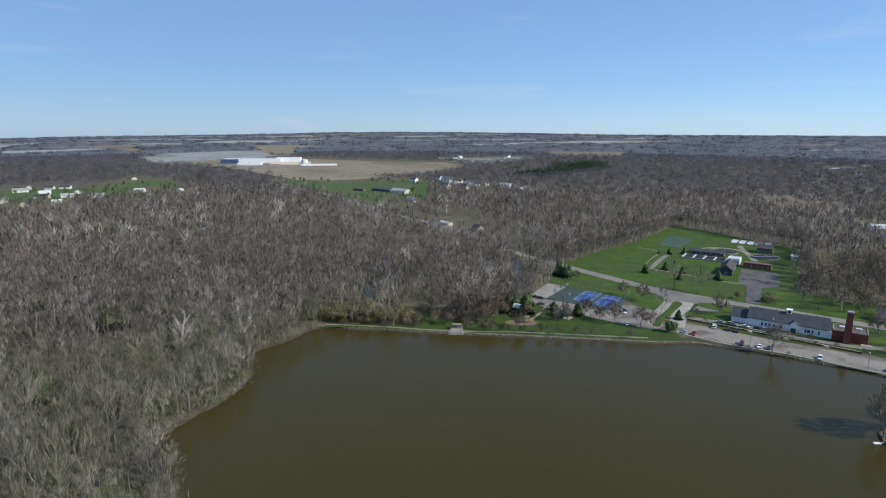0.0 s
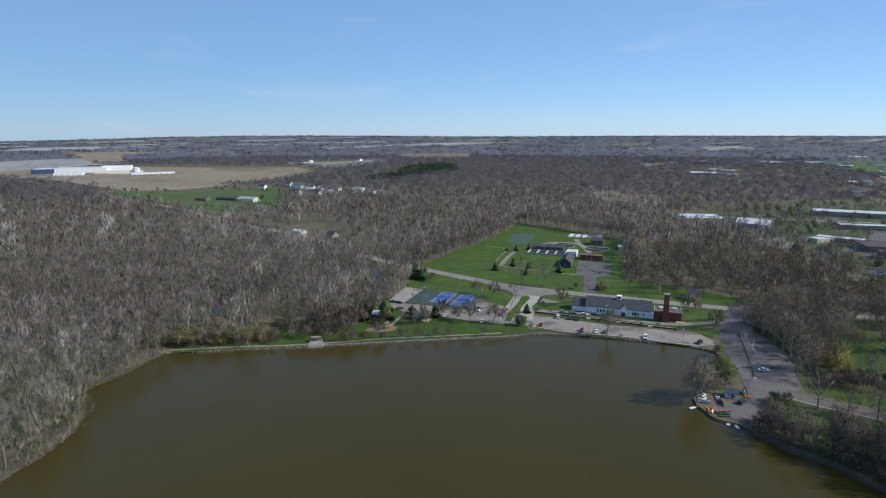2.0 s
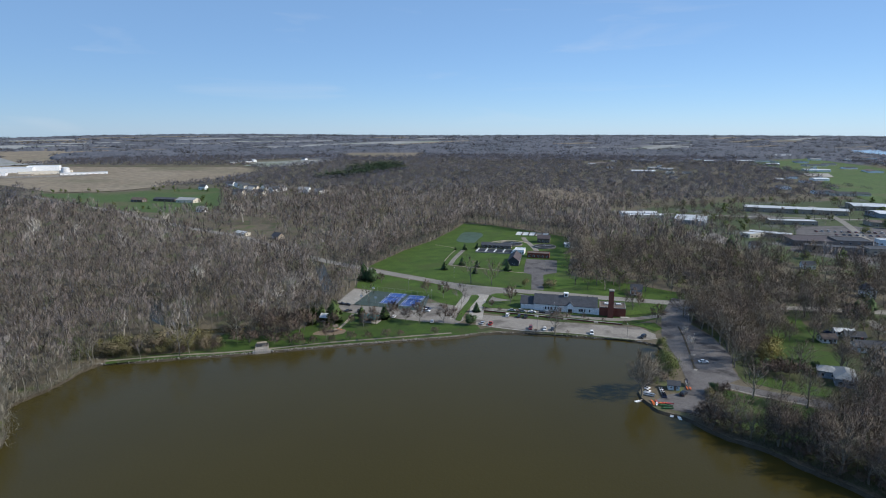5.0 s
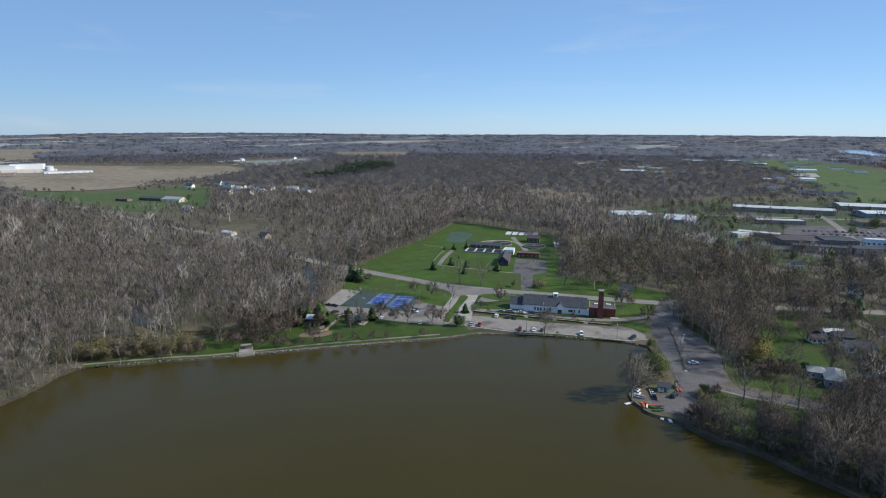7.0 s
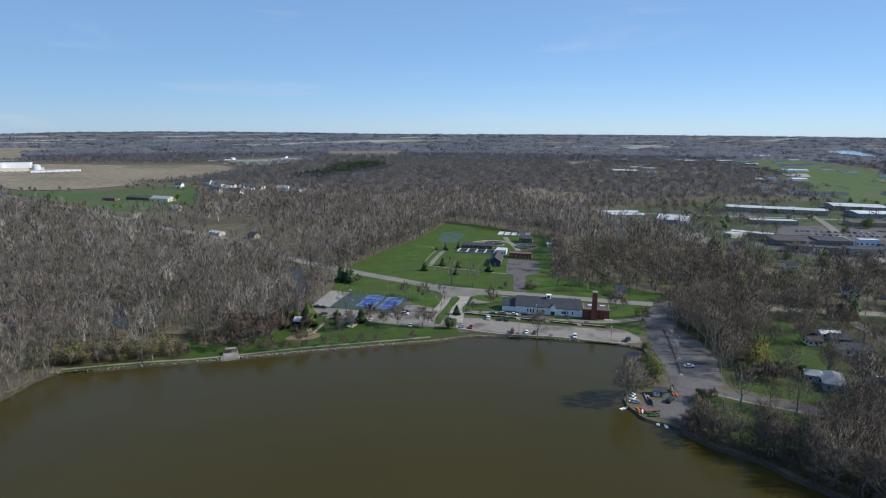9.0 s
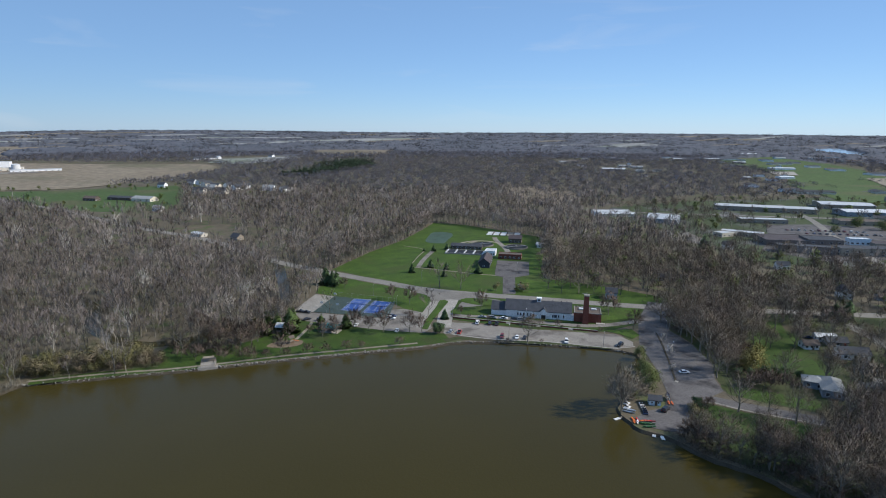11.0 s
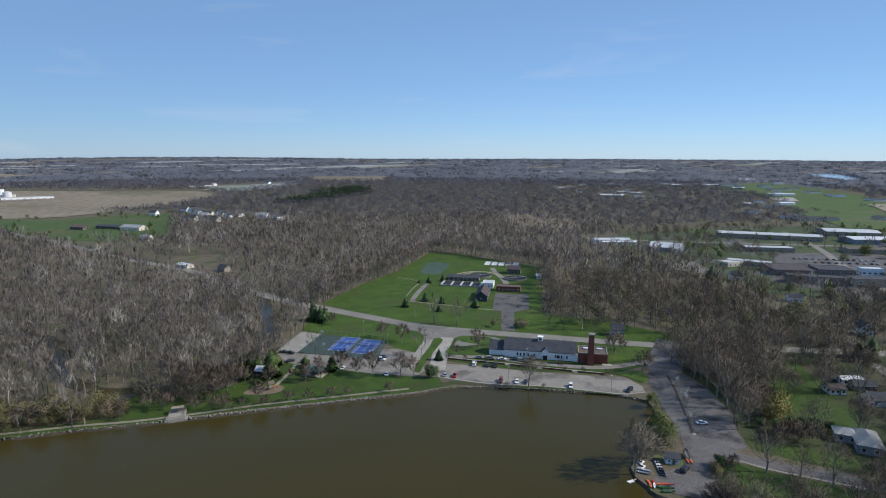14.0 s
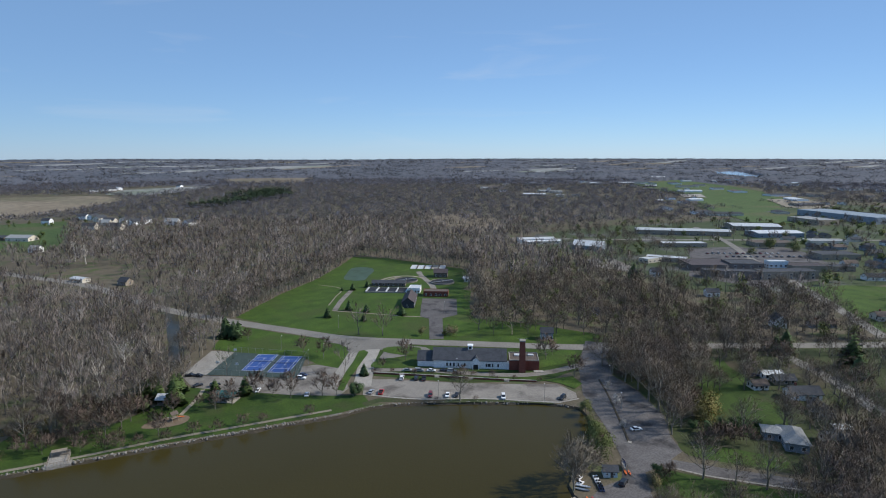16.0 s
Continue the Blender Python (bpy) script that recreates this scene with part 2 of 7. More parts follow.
def crown_surface(name, tones, patch, grain=1.3, dense=1.0, wild=1.0, kinds=0.6):
    """Twigs and leaves: every tree takes a tone of its own, every twig a little of it."""
    m = bpy.data.materials.new(name)
    m.use_nodes = True
    n, k = m.node_tree.nodes, m.node_tree.links
    b = n["Principled BSDF"]
    b.inputs["Roughness"].default_value, b.inputs["Specular IOR Level"].default_value = 0.95, 0.2
    b.inputs["Alpha"].default_value = dense  # a spray of fine twigs lets part of the light through
    own, info, geo = n.new("ShaderNodeAttribute"), n.new("ShaderNodeObjectInfo"), n.new("ShaderNodeNewGeometry")
    own.attribute_name = "tint"

    def calc(op, a, c):
        x = n.new("ShaderNodeMath")
        x.operation = op
        for slot, v in enumerate((a, c)):
            if isinstance(v, float):
                x.inputs[slot].default_value = v
            else:
                k.new(v, x.inputs[slot])
        return x.outputs[0]

    z = n.new("ShaderNodeTexNoise")
    z.inputs["Scale"].default_value, z.inputs["Detail"].default_value = 1.0 / patch, 3.0
    k.new(geo.outputs["Position"], z.inputs["Vector"])
    drift = calc("MULTIPLY", calc("SUBTRACT", z.outputs["Fac"], 0.5), 1.5)
    t = calc("ADD", calc("ADD", calc("MULTIPLY", calc("FRACT", calc("ADD", own.outputs["Fac"], info.outputs["Random"]), 0.0), kinds), 0.5 - kinds / 2), drift)
    ramp = n.new("ShaderNodeValToRGB")
    e = ramp.color_ramp.elements
    e[0].position, e[1].position = 0.0, 1.0
    for q in range(1, len(tones) - 1):
        e.new(q / (len(tones) - 1))
    for s, c in zip(e, tones):
        s.color = (*c, 1)
    k.new(t, ramp.inputs["Fac"])
    tall = n.new("ShaderNodeMapping")
    tall.inputs["Scale"].default_value = (1.0, 1.0, 0.35)
    k.new(geo.outputs["Position"], tall.inputs["Vector"])
    spray = n.new("ShaderNodeTexNoise")
    spray.inputs["Scale"].default_value, spray.inputs["Detail"].default_value, spray.inputs["Roughness"].default_value = 1.0 / grain, 4.0, 0.7
    k.new(tall.outputs["Vector"], spray.inputs["Vector"])
    fine = calc("MULTIPLY", calc("SUBTRACT", spray.outputs["Fac"], 0.5), 1.5 * wild)
    hue = n.new("ShaderNodeHueSaturation")
    k.new(calc("ADD", calc("ADD", calc("MULTIPLY", geo.outputs["Random Per Island"], 0.2 * wild), 1.0 - 0.1 * wild), fine), hue.inputs["Value"])
    k.new(ramp.outputs["Color"], hue.inputs["Color"])
    k.new(hue.outputs["Color"], b.inputs["Base Color"])
    return m


# Tones greyed and blued a little to stand in for haze.
M_TWIG = crown_surface("bare_twigs", ((0.1722, 0.1759, 0.1089), (0.1046, 0.0918, 0.0843), (0.1339, 0.1147, 0.1054), (0.1861, 0.1575, 0.1458), (0.2233, 0.1928, 0.1807), (0.2605, 0.2326, 0.2142), (0.3417, 0.3150, 0.2932)), 45, 1.3, 0.68)
M_TWIG_NEAR = crown_surface("bare_twigs_near", ((0.1991, 0.2103, 0.1085), (0.1320, 0.1219, 0.0974), (0.1642, 0.1514, 0.1225), (0.2126, 0.1991, 0.1600), (0.2489, 0.2356, 0.1920), (0.2892, 0.2748, 0.2226), (0.3565, 0.3422, 0.2823)), 30, 1.3, 0.82)
M_TWIG_EAST = crown_surface("bare_and_budding_twigs", ((0.0702, 0.0558, 0.0504), (0.0882, 0.0702, 0.0621), (0.1080, 0.0864, 0.0747), (0.1130, 0.0960, 0.0660), (0.1188, 0.0972, 0.0828), (0.1422, 0.1179, 0.0972), (0.1845, 0.1575, 0.1260)), 24, 1.3, 0.8, 0.8, 0.85)
# Blue-grey distance haze is put into the three canopy colours below.
M_TWIG_HAZED_FAR = crown_surface("hazed_distant_canopy", ((0.1025, 0.1100, 0.1000), (0.0812, 0.0802, 0.0976), (0.1112, 0.1082, 0.1255), (0.1351, 0.1306, 0.1511), (0.1581, 0.1548, 0.1767)), 110, 4.0, 0.55, 0.6)
M_TWIG_HAZED_HORIZON = crown_surface("horizon_canopy", ((0.1078, 0.1142, 0.1253), (0.0880, 0.0952, 0.1114), (0.1100, 0.1142, 0.1322), (0.1298, 0.1344, 0.1485)), 260, 16.0, 0.5, 0.5, 0.5)
M_TWIG_HAZED_HORIZON_MASS = crown_surface("hazed_horizon_canopy_mass", ((0.0968, 0.1030, 0.1137), (0.0770, 0.0840, 0.0986), (0.0990, 0.1030, 0.1195), (0.1166, 0.1210, 0.1346)), 260, 16.0, 1.0, 0.8, 0.5)
M_SHRUB = crown_surface("budding_shrubs", ((0.1220, 0.1159, 0.0549), (0.1708, 0.1586, 0.0671), (0.1525, 0.1220, 0.0854), (0.2074, 0.1891, 0.0915)), 15)
M_BUD = crown_surface("budding_leaves", ((0.072, 0.105, 0.034), (0.095, 0.125, 0.042), (0.12, 0.142, 0.052), (0.145, 0.155, 0.064)), 20)

# still brown lake water: dark body colour under a rippled gloss
M_WATER = bpy.data.materials.new("lake_water")
M_WATER.use_nodes = True
_n, _k = M_WATER.node_tree.nodes, M_WATER.node_tree.links
_b = _n["Principled BSDF"]
_b.inputs["Roughness"].default_value, _b.inputs["IOR"].default_value = 0.12, 1.33
_b.inputs["Specular IOR Level"].default_value = 0.21
_g = _n.new("ShaderNodeNewGeometry")
_z = _n.new("ShaderNodeTexNoise")
_z.inputs["Scale"].default_value, _z.inputs["Detail"].default_value = 0.02, 4
_x = _n.new("ShaderNodeMix")
_x.data_type = "RGBA"
_x.inputs[6].default_value, _x.inputs[7].default_value = (0.0400, 0.0322, 0.0084, 1), (0.0490, 0.0392, 0.0104, 1)
_w = _n.new("ShaderNodeTexNoise")
_w.inputs["Scale"].default_value, _w.inputs["Detail"].default_value = 1.1, 5
_u = _n.new("ShaderNodeBump")
_u.inputs["Strength"].default_value, _u.inputs["Distance"].default_value = 0.35, 0.12
_k.new(_g.outputs["Position"], _z.inputs["Vector"])
_k.new(_g.outputs["Position"], _w.inputs["Vector"])
_k.new(_z.outputs["Fac"], _x.inputs[0])
_k.new(_x.outputs[2], _b.inputs["Base Color"])
_k.new(_w.outputs["Fac"], _u.inputs["Height"])
_k.new(_u.outputs["Normal"], _b.inputs["Normal"])


# ---- building helpers ----
def mesh_np(name, verts, faces, material):
    """A mesh from arrays: faces is an (n, 3) or (n, 4) array or a list of tuples."""
    me = bpy.data.meshes.new(name)
    if isinstance(faces, np.ndarray):
        w = faces.shape[1]
        me.vertices.add(len(verts))
        me.vertices.foreach_set("co", np.asarray(verts, np.float32).ravel())
        me.loops.add(faces.size)
        me.loops.foreach_set("vertex_index", faces.astype(np.int32).ravel())
        me.polygons.add(len(faces))
        me.polygons.foreach_set("loop_start", np.arange(0, faces.size, w, dtype=np.int32))
        me.update(calc_edges=True)
    else:
        me.from_pydata([tuple(v) for v in verts], [], faces)
    me.materials.append(material)
    return me


def thing(name, at, label, category, group=""):
    return_ob = new(name)
    return_ob.empty_display_size = 0.3
    return_ob.matrix_world = at
    return tagged(return_ob, label, category, group)


def part(name, bm, material, parent, label=""):
    """Links a bmesh, or a ready mesh, as one part under a thing or a part."""
    if isinstance(bm, bpy.types.Mesh):
        me = bm
    else:
        me = bpy.data.meshes.new(name)
        bmesh.ops.recalc_face_normals(bm, faces=bm.faces)
        bm.to_mesh(me)
        bm.free()
        me.materials.append(material)
    ob = new(name, me)
    ob.parent = parent
    return tagged(ob, label)


def structure(name, me, label, category="", kind="structure"):
    return tagged(new(name, me), label, category or name, "", kind)


def box(x0, x1, y0, y1, z0, z1, bevel=0.0, bm=None):
    bm = bm or bmesh.new()
    v = [bm.verts.new((x, y, z)) for x in (x0, x1) for y in (y0, y1) for z in (z0, z1)]
    fs = [bm.faces.new([v[i] for i in f]) for f in ((0, 1, 3, 2), (4, 6, 7, 5), (0, 4, 5, 1), (2, 3, 7, 6), (0, 2, 6, 4), (1, 5, 7, 3))]
    if bevel:
        bmesh.ops.bevel(bm, geom=list({e for f in fs for e in f.edges}), offset=bevel, segments=1, affect="EDGES")
    return bm


def prism(outline, y0, y1, bm=None):
    """An outline in x and z drawn out along y."""
    bm = bm or bmesh.new()
    a = [bm.verts.new((x, y0, z)) for x, z in outline]
    b = [bm.verts.new((x, y1, z)) for x, z in outline]
    bm.faces.new(a)
    bm.faces.new(b[::-1])
    for i in range(len(a)):
        j = (i + 1) % len(a)
        bm.faces.new((a[j], a[i], b[i], b[j]))
    return bm


def slab(points, z0, z1):
    """A flat slab with a given outline on the ground."""
    bm = bmesh.new()
    a = [bm.verts.new((x, y, z0)) for x, y in points]
    b = [bm.verts.new((x, y, z1)) for x, y in points]
    bm.faces.new(b)
    for i in range(len(a)):
        j = (i + 1) % len(a)
        bm.faces.new((a[i], a[j], b[j], b[i]))
    return bm


def tube(path, radii, sides=5, bm=None, cap=True):
    """A tapered tube along a path."""
    bm = bm or bmesh.new()
    rings = []
    for i, p in enumerate(path):
        p = Vector(p)
        d = (Vector(path[min(i + 1, len(path) - 1)]) - Vector(path[max(i - 1, 0)])).normalized()
        s = d.cross(Vector((0.3, 1, 0.1))).normalized()
        u = s.cross(d)
        rings.append([bm.verts.new(p + (s * math.cos(2 * math.pi * k / sides) + u * math.sin(2 * math.pi * k / sides)) * radii[i]) for k in range(sides)])
    for a, b in zip(rings, rings[1:]):
        for k in range(sides):
            bm.faces.new((a[k], a[(k + 1) % sides], b[(k + 1) % sides], b[k]))
    if cap:
        bm.faces.new(rings[0][::-1])
        bm.faces.new(rings[-1])
    return bm


def disc(r, z0, z1, sides=20, r2=None, bm=None, x=0, y=0):
    bm = bm or bmesh.new()
    a = [bm.verts.new((x + r * math.cos(2 * math.pi * i / sides), y + r * math.sin(2 * math.pi * i / sides), z0)) for i in range(sides)]
    q = r if r2 is None else r2
    b = [bm.verts.new((x + q * math.cos(2 * math.pi * i / sides), y + q * math.sin(2 * math.pi * i / sides), z1)) for i in range(sides)]
    bm.faces.new(a[::-1])
    bm.faces.new(b)
    for i in range(sides):
        bm.faces.new((a[i], a[(i + 1) % sides], b[(i + 1) % sides], b[i]))
    return bm


def smooth_line(points, step, closed=False):
    """Points along a Catmull-Rom curve."""
    P = [np.array(p, float) for p in points]
    n = len(P)
    out = []
    for i in range(n if closed else n - 1):
        a, b, c, d = (P[j % n] if closed else P[min(max(j, 0), n - 1)] for j in (i - 1, i, i + 1, i + 2))
        m = max(1, int(np.linalg.norm(c - b) / step))
        for q in range(m):
            t = q / m
            out.append(0.5 * (2 * b + (c - a) * t + (2 * a - 5 * b + 4 * c - d) * t * t + (3 * b - a - 3 * c + d) * t**3))
    if not closed:
        out.append(P[-1])
    return np.array(out)


def inside(poly, xy):
    """Which of the points xy lie in the polygon."""
    poly, xy = np.asarray(poly, float), np.asarray(xy, float)
    x, y, r = xy[:, 0], xy[:, 1], np.zeros(len(xy), bool)
    px, py = poly[:, 0], poly[:, 1]
    for i in range(len(poly)):
        j = i - 1
        if py[i] == py[j]:
            continue
        r ^= ((py[i] > y) != (py[j] > y)) & (x < (px[j] - px[i]) * (y - py[i]) / (py[j] - py[i]) + px[i])
    return r


def near_line(line, xy, d):
    """Which of the points xy lie within d of the line."""
    line, r = np.asarray(line, float), np.zeros(len(xy), bool)
    for a, b in zip(line, line[1:]):
        ab = b - a
        t = np.clip(((xy - a) @ ab) / max(ab @ ab, 1e-9), 0, 1)
        r |= np.hypot(*(xy - a - t[:, None] * ab).T) < d
    return r


def height(x, y):
    """Flat round the lake, then raised to fit the camera's horizon, less so west."""
    r = np.hypot(x, y)
    s = np.clip((r - 1400) / 3450, 0, 2)
    west = np.clip((np.degrees(np.arctan2(-np.asarray(x, float), y)) - 10) / 27, 0, 1)
    return 80 * (1 - 0.75 * west) * s * s / (s + 0.06) + np.clip((r - 2200) / 2500, 0, 1) * 3.0 * (np.sin(np.asarray(x) / 410 + 1) + np.sin(np.asarray(y) / 330 + np.asarray(x) / 700))


from mathutils.geometry import delaunay_2d_cdt


def sheet(name, outline, lift, material, step=0.0, holes=()):
    """A sheet over the land with a given outline; step sets the spacing of the points inside it."""
    loops = [np.asarray(outline, float)] + [np.asarray(h, float) for h in holes]
    pts, edges = [], []
    for loop in loops:
        i0 = len(pts)
        pts += [Vector(p) for p in loop]
        edges += [(i0 + i, i0 + (i + 1) % len(loop)) for i in range(len(loop))]
    if step:
        lo, hi = loops[0].min(0), loops[0].max(0)
        gx, gy = np.meshgrid(np.arange(lo[0], hi[0], step), np.arange(lo[1], hi[1], step))
        g = np.column_stack([gx.ravel(), gy.ravel()])
        g = g[inside(loops[0], g)]
        pts += [Vector(p) for p in g]
    vs, _, fs, _, _, _ = delaunay_2d_cdt(pts, edges, [], 0, 1e-4)
    xy = np.array([tuple(v) for v in vs])
    fs = np.array([f for f in fs if len(f) == 3])
    mid = xy[fs].mean(1)
    keep = inside(loops[0], mid)
    for h in loops[1:]:
        keep &= ~inside(h, mid)
    fs = fs[keep]
    z = height(xy[:, 0], xy[:, 1]) + lift
    v = np.column_stack([xy, z])
    a, b, c = v[fs[:, 0]], v[fs[:, 1]], v[fs[:, 2]]
    flip = np.cross(b - a, c - a)[:, 2] < 0
    fs[flip] = fs[flip][:, ::-1]
    return mesh_np(name, v, fs, material)


def ribbon(name, line, width, lift, material, step=6.0):
    """A strip of even width along a line over the land."""
    p = smooth_line(line, step)
    d = np.gradient(p, axis=0)
    d /= np.hypot(*d.T)[:, None]
    s = np.column_stack([-d[:, 1], d[:, 0]]) * width / 2
    xy = np.concatenate([p + s, p - s])
    n = len(p)
    i = np.arange(n - 1)
    f = np.column_stack([i + n, i + n + 1, i + 1, i])
    return mesh_np(name, np.column_stack([xy, height(xy[:, 0], xy[:, 1]) + lift]), f, material)


# ---- the land ----
SHORE = smooth_line([
    (-67, 296), (-80, 275), (-91, 258), (-84, 232), (-86, 212), (-94, 195), (-97, 175), (-78, 150), (-74, 122), (-95, 60), (-85, -20), (-50, -90), (30, -120), (120, -95),
    (185, -20), (190, 60), (176, 105), (171, 122), (168, 135), (161, 148), (158.7, 160.5), (156.8, 165.3), (153, 169.2), (152.3, 177), (154, 184.6), (158, 190), (167, 194.5), (180, 204), (190, 214),
    (198, 224), (199, 232), (190, 242), (174, 251.5), (159, 261), (141, 270), (123, 276.5), (107, 276), (84, 279), (63, 281.5), (43, 284), (18, 286.5), (3, 288), (-9, 289),
    (-27, 292), (-47, 294)], 2.5, True)
_r = random.Random(3)
SHORE = SHORE + np.array([[_r.uniform(-0.45, 0.45), _r.uniform(-0.45, 0.45)] for _ in SHORE])
RIM = [(4920 * math.cos(a), 4920 * math.sin(a)) for a in np.linspace(0, 2 * math.pi, 96, endpoint=False)]


def land_sheet():
    rings = []
    for r in (350, 520, 760, 1100, 1400, 1550, 1700, 1950, 2250, 2600, 2950, 3300, 3700, 4100, 4500):
        n = 72
        rings += [(r * math.cos(2 * math.pi * (i + r % 3 / 3) / n), r * math.sin(2 * math.pi * (i + r % 3 / 3) / n)) for i in range(n)]
    pts = [Vector(p) for p in RIM] + [Vector(p) for p in SHORE]
    e = [(i, (i + 1) % 96) for i in range(96)] + [(96 + i, 96 + (i + 1) % len(SHORE)) for i in range(len(SHORE))]
    pts += [Vector(p) for p in rings]
    vs, _, fs, _, _, _ = delaunay_2d_cdt(pts, e, [], 0, 1e-4)
    xy = np.array([tuple(v) for v in vs])
    fs = np.array([f for f in fs if len(f) == 3])
    fs = fs[~inside(SHORE, xy[fs].mean(1))]
    v = np.column_stack([xy, height(xy[:, 0], xy[:, 1])])
    flip = np.cross(v[fs[:, 1]] - v[fs[:, 0]], v[fs[:, 2]] - v[fs[:, 0]])[:, 2] < 0
    fs[flip] = fs[flip][:, ::-1]
    return mesh_np("ground", v, fs, M_LITTER)


structure("ground", land_sheet(), "brown leaf-littered land reaching to the horizon", "ground")
# the bank drops from the land into the water
_c = np.array([(40.0, 110.0)])
_in = SHORE + (_c - SHORE) / np.hypot(*(SHORE - _c).T)[:, None] * 1.6
_n = len(SHORE)
_i = np.arange(_n)
_j = (_i + 1) % _n
structure("bank", mesh_np("bank", np.concatenate([np.column_stack([SHORE, np.full(_n, 0.0)]), np.column_stack([_in, np.full(_n, -1.6)])]), np.column_stack([_i, _j, _j + _n, _i + _n]), M_SHORE), "low muddy bank round the lake", "bank")
_w = SHORE - (_c - SHORE) / np.hypot(*(SHORE - _c).T)[:, None] * 0.6
structure("water", sheet("water", _in, -0.7, M_WATER, 40.0), "still brown lake water with faint ripples", "water")
structure("lake_bed", sheet("lake_bed", _w, -1.7, M_SHORE), "muddy lake bed", "ground")

ROAD = smooth_line([(-330, 1150), (-246, 1024), (-163, 898), (-60, 718), (4, 626), (40, 545), (61, 496), (96, 441), (122, 405), (146, 373), (178, 347), (208, 325), (239, 302), (268, 283), (330, 250), (420, 200), (520, 150)], 5)
RIVER = smooth_line([(62, 500), (60, 463), (57, 412), (53, 380), (38, 352), (20, 341), (4, 331), (-10, 327), (-25, 331), (-37, 344), (-51, 371), (-54, 403), (-75, 440), (-120, 470)], 5)
STREET = smooth_line([(190, 186), (203, 170), (212, 160), (224, 147), (250, 122), (300, 85), (360, 45)], 4)
LOT = [(132.2, 306.5), (124, 291), (143.7, 274), (168, 260.5), (196, 239.5), (206, 238.5), (209.5, 243), (208.7, 255.4), (187, 268), (166.3, 281.7), (144.6, 299.3)]
LOT_WEST = [(55, 354.4), (57.5, 338), (75.8, 322.4), (97, 305), (114.2, 294.5), (121, 300.5), (127, 325.7), (118, 338), (110, 339.6), (103.6, 324), (65.3, 351)]
YARD = [(267, 297), (236, 270), (211, 240), (196, 211), (184, 192), (173, 181), (163, 181), (156.5, 178.5), (155.5, 172), (159, 167.5), (164.5, 162.5), (171, 166), (183, 180), (191, 180), (206, 183), (212, 193), (225, 207), (235, 229), (240, 250), (256, 270), (276, 286)]
DRIVE = [(189, 346), (209.5, 384), (207, 392), (218, 412), (232, 436), (254, 422), (231, 383), (218, 381), (196.5, 342)]
FIELD = [(98, 453), (120, 479), (143, 506), (183, 544), (220, 590), (254, 637), (280, 614), (302, 565), (325, 510), (300, 470), (264, 435), (228, 380), (202, 345), (190, 351), (168, 367), (140, 389)]
COURT = [(65.8, 351.9), (84.1, 380.1), (116.5, 352.5), (103.5, 324.5)]
PAD = [(55, 358), (73.5, 389), (84.1, 380.2), (65.8, 352)]
LAWN_NORTH = [(-16, 291), (18, 288), (43, 285.5), (63, 283), (84, 280.5), (107, 277.6), (123, 278), (124, 290), (114, 294.7), (97, 305.2), (76, 322.6), (57, 338.5), (50, 331), (38, 322), (28, 315), (10, 312), (-10, 307)]
LAWN_COURT = [(74, 392), (92, 436), (117, 401), (140, 371), (146, 352), (126, 327), (118, 339), (115, 352), (84, 381)]
LAWN_EAST = [(207, 183), (213, 193), (226, 207), (236, 229), (241, 250), (257, 268), (277, 285), (330, 256), (450, 190), (470, 90), (350, 56), (300, 92), (254, 128), (228, 152), (216, 165)]
LAWN_SOUTH = [(165, 160), (172, 165), (184, 179), (191, 178), (200, 166), (220, 143), (247, 117), (296, 80), (290, 40), (200, 40), (193, 60), (178, 105), (173, 123), (170, 136), (163, 149)]
LAWN_PLANT = [(202, 345), (228, 380), (264, 435), (274, 446), (278, 439), (248, 394), (228, 354), (216, 337)]
ISLANDS = [smooth_line([(156, 341), (162, 345), (175, 337.5), (176, 331.5), (169, 325.5), (160, 332)], 2.5, True), smooth_line([(141, 321), (149, 328.5), (163, 324), (166, 317), (160, 310), (148, 314)], 2.5, True),
           [(213.6, 276), (240, 272.5), (249.5, 288), (231.7, 298.5), (219.7, 287)], [(206, 262), (222, 259), (219.2, 249.3), (212, 246.3), (210.5, 255)],
           smooth_line([(145, 347), (148.5, 343), (139.5, 330), (125.5, 311), (117.5, 298.5), (115.5, 301), (126, 319), (136, 333)], 2.5, True)]
JUNCTION = smooth_line([(133, 374), (139, 365), (141, 357), (139, 347), (143, 345), (150, 347), (157, 341), (150, 329), (166, 327), (178, 326), (180, 334), (170, 344), (172, 352), (160, 362), (146, 373)], 3, True)
FARM = [(-960, 1880), (-820, 2080), (-420, 1900), (-250, 1840), (10, 1800), (66, 1652), (-7, 1500), (-67, 1390), (-147, 1265), (-197, 1205), (-241, 1190), (-310, 1200), (-371, 1290), (-450, 1400), (-613, 1590), (-850, 1690)]
BARN_FIELD = [(-330, 1190), (-237, 1172), (-184, 1184), (-109, 1202), (-38, 1212), (-18, 1094), (-30, 878), (-79, 844), (-131, 875), (-204, 965), (-290, 1110)]
GREEN_WEST = [(-740, 900), (-700, 1010), (-640, 1010), (-600, 1180), (-540, 1150), (-430, 980), (-480, 880), (-540, 840), (-575, 740), (-640, 740)]
MARSH = [(425, 740), (480, 880), (520, 1000), (640, 980), (610, 880), (570, 790), (500, 730)]
TOWN = [(470, 600), (540, 680), (700, 700), (900, 660), (1400, 760), (1500, 420), (1200, 300), (760, 250), (480, 300), (430, 360), (480, 480)]
